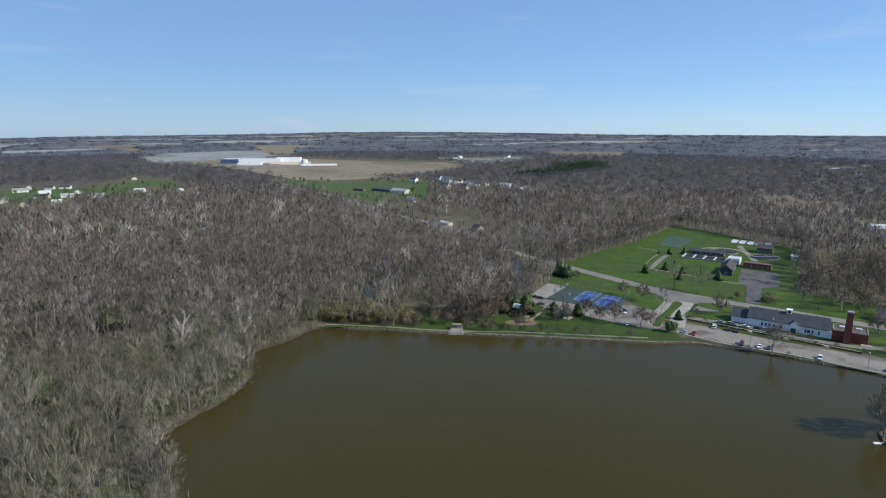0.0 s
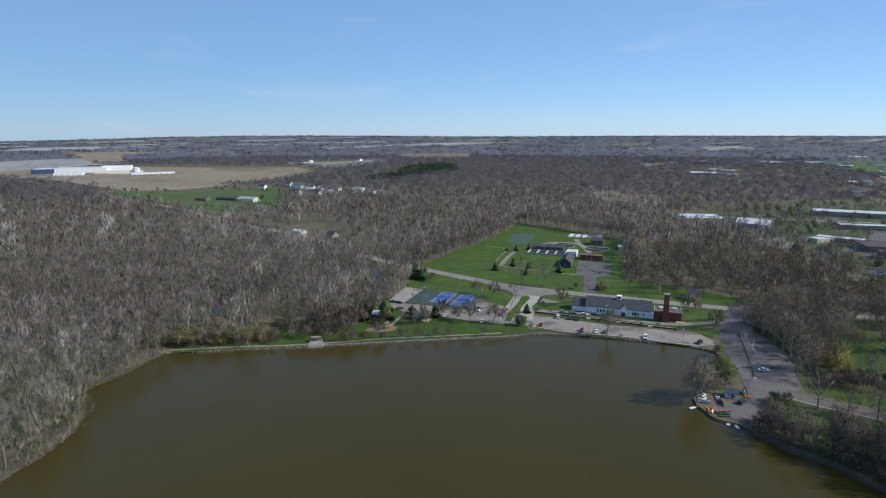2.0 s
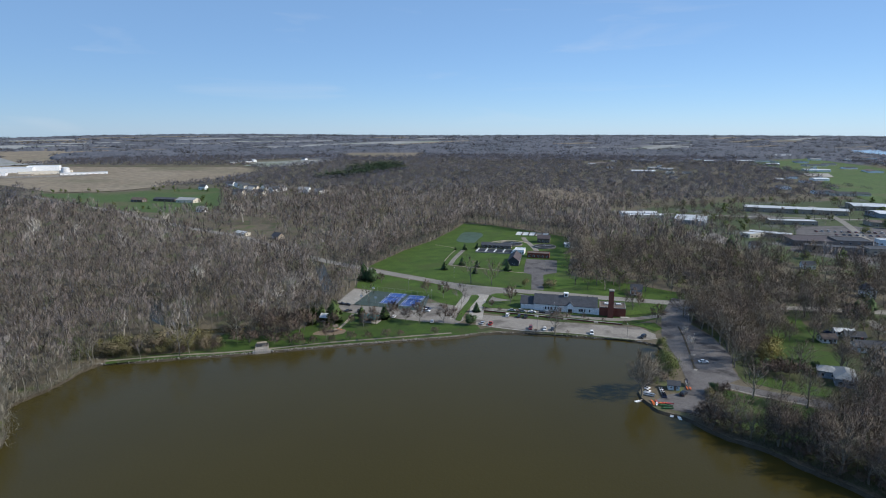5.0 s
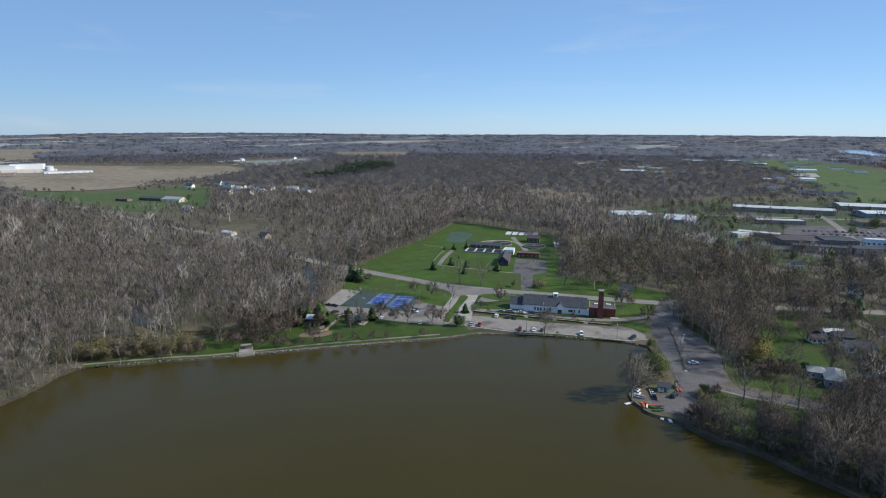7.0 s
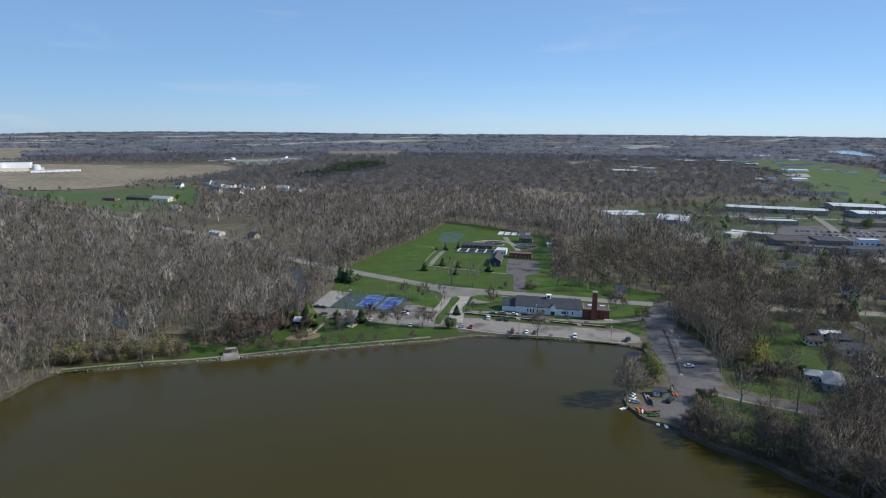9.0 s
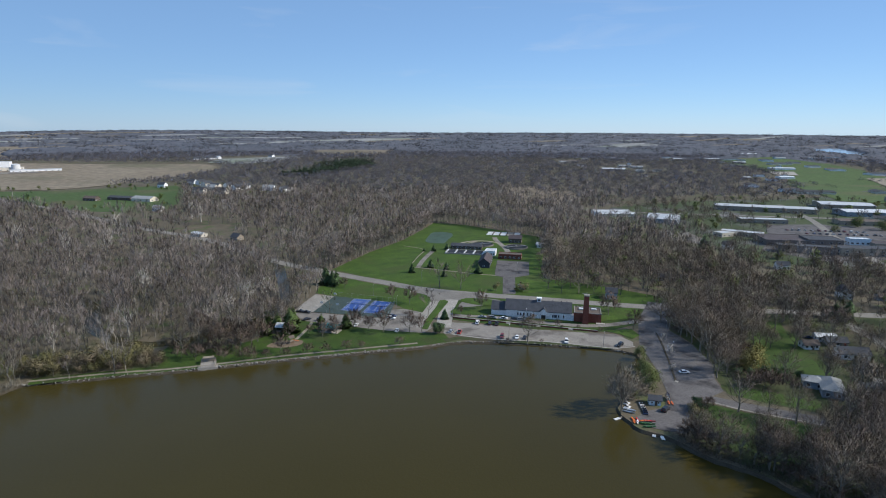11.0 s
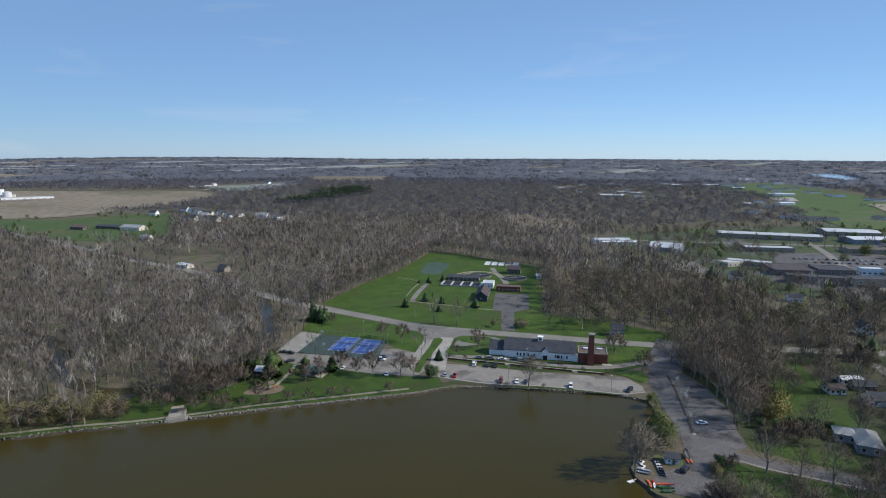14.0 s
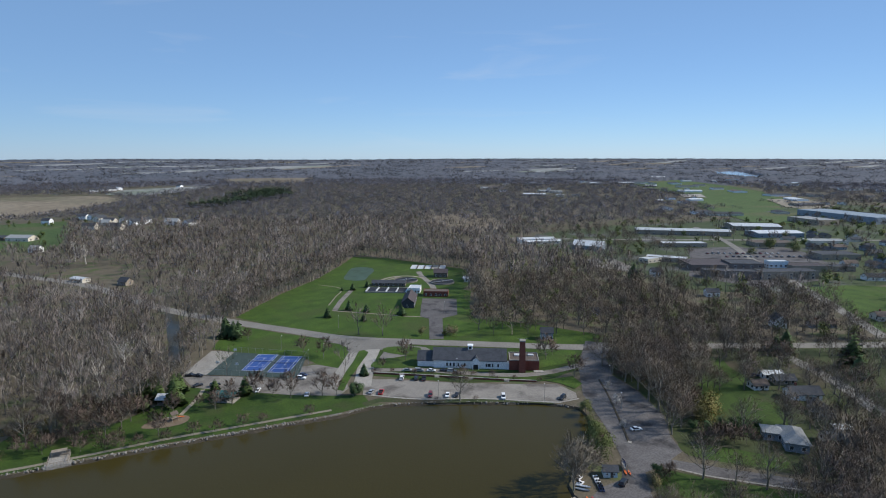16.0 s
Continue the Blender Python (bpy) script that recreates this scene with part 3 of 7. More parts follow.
PASTURE = [(927, 611), (1030, 740), (1128, 864), (1279, 962), (1380, 1130), (1600, 1500), (1860, 1480), (1720, 1180), (1608, 1006), (1500, 930), (1420, 780), (1346, 700), (1120, 640), (989, 547)]
FAR_LAKE = [(2406, 1758), (2575, 1731), (2420, 1560), (2252, 1398), (2106, 1331), (2150, 1400), (2204, 1485), (2239, 1584)]
LAWN_TOWN = [(517, 311), (560, 297), (583, 277), (520, 245), (437, 215), (458, 247), (491, 282)]

structure("main_road", ribbon("main_road", ROAD, 9.5, 0.09, M_ROAD), "pale grey asphalt road past the lake", "road")
structure("street", ribbon("street", STREET, 6.5, 0.10, M_YARD), "narrow asphalt street beside the lawns", "road")
structure("river", ribbon("river", RIVER, 8, 0.03, M_WATER), "dark narrow river among the trees", "water")
structure("lake_parking", sheet("lake_parking", LOT, 0.11, M_ASPHALT), "worn asphalt parking area along the lake", "car park")
structure("court_parking", sheet("court_parking", LOT_WEST, 0.10, M_ASPHALT), "worn asphalt parking area beside the courts", "car park")
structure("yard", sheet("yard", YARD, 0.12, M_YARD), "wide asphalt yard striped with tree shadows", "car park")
# The drive takes the dark asphalt colour in place of tree shade.
structure("plant_drive", sheet("plant_drive", DRIVE, 0.13, M_YARD), "asphalt drive to the works", "road")
structure("drive_west", ribbon("drive_west", [(152, 365), (146, 352), (135, 335), (124, 318), (117, 303)], 7.5, 0.12, M_CONCRETE), "pale concrete drive to the courts", "road")
structure("drive_east", ribbon("drive_east", [(158, 356), (152, 345), (142, 329), (134, 313), (127, 299)], 8.5, 0.13, M_CONCRETE), "pale concrete drive to the lake parking", "road")
structure("junction", sheet("junction", JUNCTION, 0.15, M_ROAD), "pale worn asphalt where the drives meet the road", "road")
structure("service_lane", ribbon("service_lane", [(139, 316.5), (160, 305.5), (177, 290.5), (195, 276.5), (211, 269.5), (238, 268.5)], 5.0, 0.14, M_ASPHALT), "asphalt lane in front of the white building", "road")
structure("plant_field", sheet("plant_field", FIELD, 0.05, M_GRASS), "bright green mown field", "lawn")
structure("hall_lawn", sheet("hall_lawn", [(150, 353), (178, 340), (208, 318), (240, 296), (266, 277), (238, 266), (206, 261), (170, 280), (136, 310), (141, 345)], 0.03, M_SHADE_LAWN), "worn lawn round the white hall", "lawn")
structure("field_verge", sheet("field_verge", [(98, 452), (122, 409), (147, 378), (180, 350), (212, 327), (242, 305), (268, 288), (286, 296), (262, 340), (229, 379), (202, 345), (190, 351), (168, 367), (140, 389)], 0.035, M_GRASS), "grass verge beside the road", "lawn")
structure("lawn_north", sheet("lawn_north", LAWN_NORTH, 0.05, M_SHADE_LAWN), "green lawn along the shore", "lawn")
structure("lawn_courts", sheet("lawn_courts", LAWN_COURT, 0.05, M_GRASS), "green lawn behind the courts", "lawn")
structure("lawn_east", sheet("lawn_east", LAWN_EAST, 0.04, M_ROUGH_GRASS), "patchy lawn among houses and trees", "lawn")
structure("lawn_south", sheet("lawn_south", LAWN_SOUTH, 0.04, M_ROUGH_GRASS), "patchy lawn above the lake bank", "lawn")
structure("lawn_garden", sheet("lawn_garden", smooth_line([(289, 250), (308, 240), (300, 227), (295, 215), (282, 200), (275, 186), (257, 174), (240, 178), (236, 186), (241, 199), (256, 211), (270, 224), (276, 238)], 3, True), 0.06, M_SHADE_LAWN), "bright green back lawn by the houses", "lawn")
structure("lawn_bank", sheet("lawn_bank", [(173, 163), (180, 173), (184, 178), (190, 178), (199, 166), (207, 157.5), (214, 149), (222, 138), (205, 125), (190, 130), (180, 137), (172, 147), (169, 152), (172, 157)], 0.06, M_SHADE_LAWN), "green lawn between the yard and the bank", "lawn")
structure("lawn_corner", sheet("lawn_corner", smooth_line([(206, 181), (210, 188), (215, 184), (221, 179), (229, 168), (233, 161), (227, 157), (217, 166), (210, 174)], 2, True), 0.06, M_SHADE_LAWN), "green lawn beside the street", "lawn")
structure("lawn_plant", sheet("lawn_plant", LAWN_PLANT, 0.04, M_GRASS), "green verge beside the works drive", "lawn")
for isl in ISLANDS:
    structure("traffic_island", sheet("traffic_island", isl, 0.24, M_GRASS), "grass island between paved lanes", "lawn")
structure("farm_field", sheet("farm_field", FARM, 0.8, M_FIELD, 120.0), "wide dormant tan farm field", "field")
structure("barn_field", sheet("barn_field", BARN_FIELD, 0.1, M_PASTURE), "green pasture round a barn", "field")
structure("west_meadow", sheet("west_meadow", GREEN_WEST, 0.1, M_PASTURE), "green meadow with houses", "field")
structure("factory_parking", sheet("factory_parking", [(-670, 1600), (-640, 1545), (-400, 1575), (-330, 1600), (-345, 1622), (-440, 1610), (-600, 1622)], 1.4, M_ASPHALT, 60.0), "asphalt parking in front of the factory", "car park")
structure("marsh", sheet("marsh", MARSH, 0.1, M_FIELD), "dry tan marsh grass in the woods", "field")
structure("town_ground", sheet("town_ground", TOWN, 0.1, M_TOWN), "grass and paving between town buildings", "lawn")
structure("town_lawn", sheet("town_lawn", LAWN_TOWN, 0.14, M_GRASS), "open green lawn in the town", "lawn")
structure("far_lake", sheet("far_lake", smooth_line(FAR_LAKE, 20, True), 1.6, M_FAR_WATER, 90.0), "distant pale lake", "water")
structure("gravel_lot", sheet("gravel_lot", [(1396, 870), (1471, 825), (1372, 702), (1237, 677), (1253, 741)], 1.6, M_PATH, 90.0), "pale bare gravel lot", "ground")
structure("white_lot", sheet("white_lot", [(1350, 1082), (1401, 1051), (1324, 978), (1292, 1020)], 1.7, M_CONCRETE, 90.0), "pale paved lot among fields", "ground")
structure("school_yard", sheet("school_yard", [(614, 493), (679, 470), (660, 389), (560, 318), (490, 325), (478, 387), (540, 430)], 0.13, M_YARD), "asphalt grounds round the school", "car park")
structure("east_pasture", sheet("east_pasture", PASTURE, 1.0, M_PASTURE, 90.0), "green fields beyond the town", "field")
structure("shore_path", ribbon("shore_path", [(-64, 299.5), (-47, 298), (-27, 295.5), (-9, 292), (12, 290.3), (24, 289.8), (43, 289), (64, 286.5), (86, 284), (106, 281.8)], 1.8, 0.09, M_PATH), "pale footpath along the shore", "path")
structure("west_verge", ribbon("west_verge", [(-63, 298.6), (-47, 297.4), (-27, 295.4), (-9, 292.6), (4, 291)], 6.5, 0.06, M_SHADE_LAWN), "grass verge beside the footpath", "lawn")
structure("west_lawn", sheet("west_lawn", [(-17, 298), (-15, 314), (-9, 324), (-3, 326), (1, 317), (4, 306), (3, 296)], 0.07, M_SHADE_LAWN), "small green lawn by the river", "lawn")
structure("court_pad", sheet("court_pad", PAD, 0.13, M_CONCRETE), "bare pale concrete pad beside the courts", "pavement")


# ---- trees ----
def tri_tube(a, b, ra, rb, sides, V, F):
    """A tapered stick from a to b, as triangles."""
    d = b - a
    d = d / max(np.linalg.norm(d), 1e-6)
    s = np.cross(d, (0.31, 0.2, 0.93) if abs(d[2]) < 0.9 else (1, 0, 0))
    s /= np.linalg.norm(s)
    u = np.cross(s, d)
    i = len(V)
    ang = [2 * math.pi * k / sides for k in range(sides)]
    V += [a + (s * math.cos(q) + u * math.sin(q)) * ra for q in ang]
    if rb <= 0:
        V.append(b)
        F += [(i + k, i + (k + 1) % sides, i + sides) for k in range(sides)]
    else:
        V += [b + (s * math.cos(q) + u * math.sin(q)) * rb for q in ang]
        for k in range(sides):
            m = (k + 1) % sides
            F += [(i + k, i + m, i + sides + m), (i + k, i + sides + m, i + sides + k)]


def slivers(rng, starts, dirs, length, width, face=0.0):
    """Thin pointed twigs, one triangle each; face, where given, is the way their flat sides look."""
    n = len(starts)
    side = np.cross(dirs, rng.normal(size=(n, 3)) * (1.0 if isinstance(face, float) else 0.33) + face)
    side /= np.linalg.norm(side, axis=1)[:, None]
    w = width * rng.uniform(0.6, 1.4, (n, 1))
    tip = starts + dirs * (length * rng.uniform(0.6, 1.4, (n, 1)))
    v = np.stack([starts + side * w / 2, starts - side * w / 2, tip], 1).reshape(-1, 3)
    return v, np.arange(3 * n).reshape(n, 3)


def crown_tree(seed, h, spread, limbs, subs, twigs, length, width, sides=4, low=0.32, thick=1.0, rise=0.45, stray=0.28, fill=0.0):
    """A leafless forest tree: a straight trunk, limbs that fan upwards to a rounded top, and twigs in sprays round their ends."""
    rng = np.random.default_rng(seed)
    V, F = [], []
    r = 0.0125 * h * thick
    T = np.array([(rng.normal() * 0.012 * h * i, rng.normal() * 0.012 * h * i, 0.19 * h * i) for i in range(5)])
    rr = [r, r * 0.8, r * 0.62, r * 0.42, r * 0.15]
    for i in range(4):
        tri_tube(T[i], T[i + 1], rr[i], rr[i + 1], sides, V, F)
    c = np.array([T[3, 0], T[3, 1], h * (low + (1 - low) * 0.46)])
    rad = np.array([spread, spread, h * (1 - low) * 0.54])
    ends, seg = [], 3 if sides > 3 else 2
    for q in range(limbs):
        zz = -0.2 + 1.15 * (q + rng.uniform(0.2, 0.8)) / limbs
        flat = math.sqrt(max(1 - zz * zz, 0.03)) * rng.uniform(0.7, 1.08)
        a = q * 2.4 + rng.uniform(-0.4, 0.4)
        tip = c + np.array([math.cos(a) * flat, math.sin(a) * flat, zz * rng.uniform(0.9, 1.05)]) * rad
        z = min(max(tip[2] - flat * spread * 0.9 - 0.14 * h, 0.2 * h), 0.72 * h)
        base = np.array([np.interp(z, T[:, 2], T[:, 0]), np.interp(z, T[:, 2], T[:, 1]), z])
        mid = base + (tip - base) * (0.6, 0.6, 0.45)
        lr = r * 0.40 * (1 - 0.45 * z / h)
        tri_tube(base, mid, lr, lr * 0.6, seg if seg > 2 else 3, V, F)
        tri_tube(mid, tip, lr * 0.6, 0, 3, V, F)
        ends += [(mid, tip), (mid, tip)]
        for k in range(subs):
            b0 = base + (mid - base) * rng.uniform(0.5, 1.0) if k % 2 else mid + (tip - mid) * rng.uniform(0.0, 0.5)
            e = tip + rng.normal(size=3) * spread * (0.34, 0.34, 0.22)
            tri_tube(b0, e, lr * 0.34, 0, 3, V, F)
            ends.append((b0, e))
    A, B = np.array([e[0] for e in ends]), np.array([e[1] for e in ends])
    k = rng.integers(0, len(ends), twigs)
    st = A[k] + (B[k] - A[k]) * rng.uniform(0.3, 1.0, (twigs, 1)) + rng.normal(size=(twigs, 3)) * spread * 0.05
    if fill:
        m = int(twigs * fill)
        q = rng.normal(size=(m, 3))
        q /= np.linalg.norm(q, axis=1)[:, None]
        q[:, 2] = np.abs(q[:, 2]) * 1.15 - 0.3
        lump = 1 + 0.22 * np.sin(q[:, :1] * 6 + seed) * np.cos(q[:, 1:2] * 6 + seed * 2)
        st[:m] = c + q * lump * rad * rng.uniform(0.5, 0.95, (m, 1))
    d = (B[k] - A[k]) / np.linalg.norm(B[k] - A[k], axis=1)[:, None]
    out = (st - (c - (0, 0, rad[2] * 0.8))) / rad
    out /= np.linalg.norm(out, axis=1)[:, None]
    d = d * 0.35 + out * 0.4 + rng.normal(size=(twigs, 3)) * stray + (0, 0, rise)
    d /= np.linalg.norm(d, axis=1)[:, None]
    tv, tf = slivers(rng, st, d, length, width, (st - c) / rad)
    return np.array(V), np.array(F), tv, tf


def dome_normals(v):
    """Outward directions of a crown as a whole, so that its twigs catch the light together."""
    lo, hi = v.min(0), v.max(0)
    c = (lo + hi) / 2
    c[2] = lo[2] + (hi[2] - lo[2]) * 0.38
    n = (v - c) / np.maximum((hi - lo) / 2, 0.01)
    n += np.random.default_rng(len(v)).normal(size=(len(v) // 3, 3)).repeat(3, 0) * 0.22 if len(v) % 3 == 0 else 0
    n[:, 2] += 0.12
    return n / np.maximum(np.linalg.norm(n, axis=1)[:, None], 1e-6)


def faced(v, f, n):
    """The triangles turned so that they look the way of the normals."""
    g = np.cross(v[f[:, 1]] - v[f[:, 0]], v[f[:, 2]] - v[f[:, 0]])
    f = f.copy()
    back = np.sum(g * n[f].mean(1), axis=1) < 0
    f[back] = f[back][:, ::-1]
    return f


def soften(me, n):
    me.attributes.new("custom_normal", "FLOAT_VECTOR", "POINT").data.foreach_set("vector", n.astype(np.float32).ravel())
    return me


def evergreen(seed, h, radius, tiers, blades, droop=0.3):
    """A conifer: tiers of drooping pointed boughs round a trunk."""
    rng = np.random.default_rng(seed)
    V, F = [], []
    tri_tube(np.zeros(3), np.array([0, 0, h * 0.9]), 0.02 * h, 0.003 * h, 5, V, F)
    S, D, L = [], [], []
    for i in range(tiers):
        f = i / (tiers - 1)
        z = h * (0.08 + 0.88 * f)
        rad = radius * (1 - f) ** 0.8 * rng.uniform(0.85, 1.1) + 0.1
        for b in range(max(5, int(blades * (1 - 0.6 * f)))):
            a = rng.uniform(0, 2 * math.pi)
            S.append((math.cos(a) * rad * 0.1, math.sin(a) * rad * 0.1, z + h * 0.03 * rng.normal()))
            D.append((math.cos(a), math.sin(a), -droop + rng.normal() * 0.2))
            L.append(rad)
    S, D, L = np.array(S), np.array(D), np.array(L)
    D /= np.linalg.norm(D, axis=1)[:, None]
    side = np.column_stack([-D[:, 1], D[:, 0], rng.normal(size=len(D)) * 0.5])
    w = (L * 0.22 + 0.12)[:, None]
    mid, tip = S + D * L[:, None] * 0.55, S + D * (L * rng.uniform(0.8, 1.15, len(L)))[:, None]
    v = np.stack([S, mid + side * w, tip, mid - side * w], 1).reshape(-1, 3)
    i = np.arange(len(S)) * 4
    f = np.concatenate([np.column_stack([i, i + 1, i + 2]), np.column_stack([i, i + 2, i + 3])])
    return np.array(V), np.array(F), v, f


def bushy(seed, h, radius, leaves, size, low=0.12):
    """A shrub or leafing tree: a short stem with limbs and a loose uneven crown of small leaves."""
    rng = np.random.default_rng(seed)
    V, F = [], []
    tri_tube(np.zeros(3), np.array([0, 0, h * 0.45]), 0.025 * h, 0.012 * h, 4, V, F)
    lumps = []
    for q in range(9):
        a, rad = q * 2.4, radius * rng.uniform(0.2, 0.58)
        c = np.array([math.cos(a) * rad, math.sin(a) * rad, h * rng.uniform(low + 0.15, 0.85)])
        tri_tube(np.array([0, 0, h * 0.25]), c, 0.010 * h, 0, 3, V, F)
        lumps.append((c, radius * rng.uniform(0.38, 0.6)))
    k = rng.integers(0, 9, leaves)
    C, R = np.array([l[0] for l in lumps])[k], np.array([l[1] for l in lumps])[k]
    d = rng.normal(size=(leaves, 3))
    d /= np.linalg.norm(d, axis=1)[:, None]
    s = C + d * (R * rng.uniform(0.3, 1.1, leaves))[:, None]
    s[:, 2] = np.maximum(s[:, 2], 0.15)
    g = d * 0.5 + rng.normal(size=(leaves, 3)) * 0.7
    g /= np.linalg.norm(g, axis=1)[:, None]
    g -= d * np.sum(g * d, axis=1)[:, None] * 0.7
    tv, tf = slivers(rng, s, g, size * 1.7, size, d)
    return np.array(V), np.array(F), tv, tf


def joined(variants, xy, scale, turn, pick, stretch, tint):
    """Many trees as one array of vertices and triangles, with a tone for each tree and the outward directions of its crown."""
    vs, fs, ts, ns, n = [], [], [], [], 0
    zs = height(xy[:, 0], xy[:, 1])
    for q, (v, f) in enumerate(variants):
        idx = np.nonzero(pick == q)[0]
        if not len(idx):
            continue
        o = dome_normals(v)
        f = faced(v, f, o)
        c, s = np.cos(turn[idx])[:, None], np.sin(turn[idx])[:, None]
        k = scale[idx][:, None]
        out = np.stack([(v[:, 0] * c - v[:, 1] * s) * k + xy[idx, 0:1], (v[:, 0] * s + v[:, 1] * c) * k + xy[idx, 1:2], v[:, 2] * k * stretch[idx][:, None] + zs[idx][:, None]], -1)
        vs.append(out.reshape(-1, 3))
        ns.append(np.stack([o[:, 0] * c - o[:, 1] * s, o[:, 0] * s + o[:, 1] * c, np.broadcast_to(o[:, 2], (len(idx), len(v)))], -1).reshape(-1, 3))
        ts.append(np.repeat(tint[idx], len(v)))
        fs.append((f[None] + (np.arange(len(idx)) * len(v))[:, None, None] + n).reshape(-1, 3))
        n += len(idx) * len(v)
    return np.concatenate(vs), np.concatenate(fs), np.concatenate(ts), np.concatenate(ns)


def tree_kind(name, arrays, bark, leaf, label, category="tree", group=""):
    """Builds one tree far below the land's middle, to be copied and then removed."""
    V, F, tv, tf = arrays
    root = thing(name, pose(0, 0, 0), label, category, group)
    part("trunk", mesh_np("trunk", V, F, bark), bark, root)
    o = dome_normals(tv)
    part("crown", soften(mesh_np("crown", tv, faced(tv, tf, o), leaf), o), leaf, root)
    return root


def plant(root, x, y, scale=1.0, turn=0.0, label=""):
    ob = copy_thing(root, pose(x, y, float(height(x, y)), 0, 0, turn) @ Matrix.Diagonal((scale, scale, scale, 1)))
    return tagged(ob, label)


def discard(root):
    for o in (*root.children_recursive, root):
        bpy.data.objects.remove(o)


def spots(x0, x1, y0, y1, step, seed, jitter=0.42):
    rng = np.random.default_rng(seed)
    gx, gy = np.meshgrid(np.arange(x0, x1, step), np.arange(y0, y1, step))
    g = np.column_stack([gx.ravel(), gy.ravel()]).astype(float)
    return g + rng.uniform(-jitter * step, jitter * step, g.shape)


# ---- buildings ----
WINDOWS = {}
BUILT_AT = []


def window(parent, x, y, z, w, h, turn, frame_material=None):
    """A framed window on a wall; turn is the bearing of the wall's outer side, in the building's own axes."""
    key = (w, h)
    if key not in WINDOWS:
        bm = box(-w / 2 - 0.1, w / 2 + 0.1, -0.07, 0.02, -0.1, 0.0)
        box(-w / 2 - 0.1, w / 2 + 0.1, -0.07, 0.02, h, h + 0.1, bm=bm)
        box(-w / 2 - 0.1, -w / 2, -0.07, 0.02, 0, h, bm=bm)
        box(w / 2, w / 2 + 0.1, -0.07, 0.02, 0, h, bm=bm)
        me = bpy.data.meshes.new("window")
        bmesh.ops.recalc_face_normals(bm, faces=bm.faces)
        bm.to_mesh(me)
        me.materials.append(M_WHITE)
        pm = bpy.data.meshes.new("pane")
        bm = box(-w / 2, w / 2, -0.04, 0.02, 0, h)
        bmesh.ops.recalc_face_normals(bm, faces=bm.faces)
        bm.to_mesh(pm)
        pm.materials.append(M_GLASS)
        WINDOWS[key] = me, pm
    me, pm = WINDOWS[key]
    ob = part("window", me, None, parent)
    ob.matrix_basis = pose(x, y, z, 0, 0, turn)
    part("pane", pm, None, ob)


def row_of_windows(parent, L, W, H, n, ends, w=1.2, h=1.4, sill=1.0, storeys=1):
    for s in range(storeys):
        z = sill + s * 2.8
        for i in range(n):
            x = -L / 2 + L * (i + 0.5) / n
            window(parent, x, -W / 2 - 0.01, z, w, h, 0)
            window(parent, x, W / 2 + 0.01, z, w, h, 180)
        for i in range(ends):
            y = -W / 2 + W * (i + 0.5) / ends
            window(parent, L / 2 + 0.01, y, z, w, h, 90)
            window(parent, -L / 2 - 0.01, y, z, w, h, -90)


def gabled_walls(L, W, H, rh):
    bm = bmesh.new()
    ends = [[bm.verts.new((x, y, z)) for y, z in ((-W / 2, 0), (W / 2, 0), (W / 2, H), (0, H + rh), (-W / 2, H))] for x in (-L / 2, L / 2)]
    bm.faces.new(ends[0])
    bm.faces.new(ends[1][::-1])
    for i in range(5):
        j = (i + 1) % 5
        bm.faces.new((ends[0][j], ends[0][i], ends[1][i], ends[1][j]))
    return bm


def gabled_roof(L, W, H, rh, over=0.5, thick=0.22):
    s = rh / (W / 2)
    zl = H - over * s
    prof = [(-W / 2 - over, zl + 0.03), (0, H + rh + 0.03), (W / 2 + over, zl + 0.03), (W / 2 + over, zl + thick), (0, H + rh + thick + 0.06), (-W / 2 - over, zl + thick)]
    bm = bmesh.new()
    a = [bm.verts.new((-L / 2 - over, y, z)) for y, z in prof]
    b = [bm.verts.new((L / 2 + over, y, z)) for y, z in prof]
    for q in (a, b):
        bm.faces.new((q[0], q[1], q[4], q[5]))
        bm.faces.new((q[1], q[2], q[3], q[4]))
    for i in range(6):
        j = (i + 1) % 6
        bm.faces.new((a[j], a[i], b[i], b[j]))
    return bm


def hipped_roof(L, W, H, rh, over=0.6):
    bm = bmesh.new()
    x, y = L / 2 + over, W / 2 + over
    k = max(L / 2 - W / 2, 0.2)
    lo = [bm.verts.new(p) for p in ((-x, -y, H), (x, -y, H), (x, y, H), (-x, y, H))]
    ed = [bm.verts.new(p) for p in ((-x, -y, H + 0.2), (x, -y, H + 0.2), (x, y, H + 0.2), (-x, y, H + 0.2))]
    r0, r1 = bm.verts.new((-k, 0, H + rh)), bm.verts.new((k, 0, H + rh))
    bm.faces.new(lo)
    for i in range(4):
        bm.faces.new((lo[i], lo[(i + 1) % 4], ed[(i + 1) % 4], ed[i]))
    bm.faces.new((ed[0], ed[1], r1, r0))
    bm.faces.new((ed[2], ed[3], r0, r1))
    bm.faces.new((ed[1], ed[2], r1))
    bm.faces.new((ed[3], ed[0], r0))
    return bm


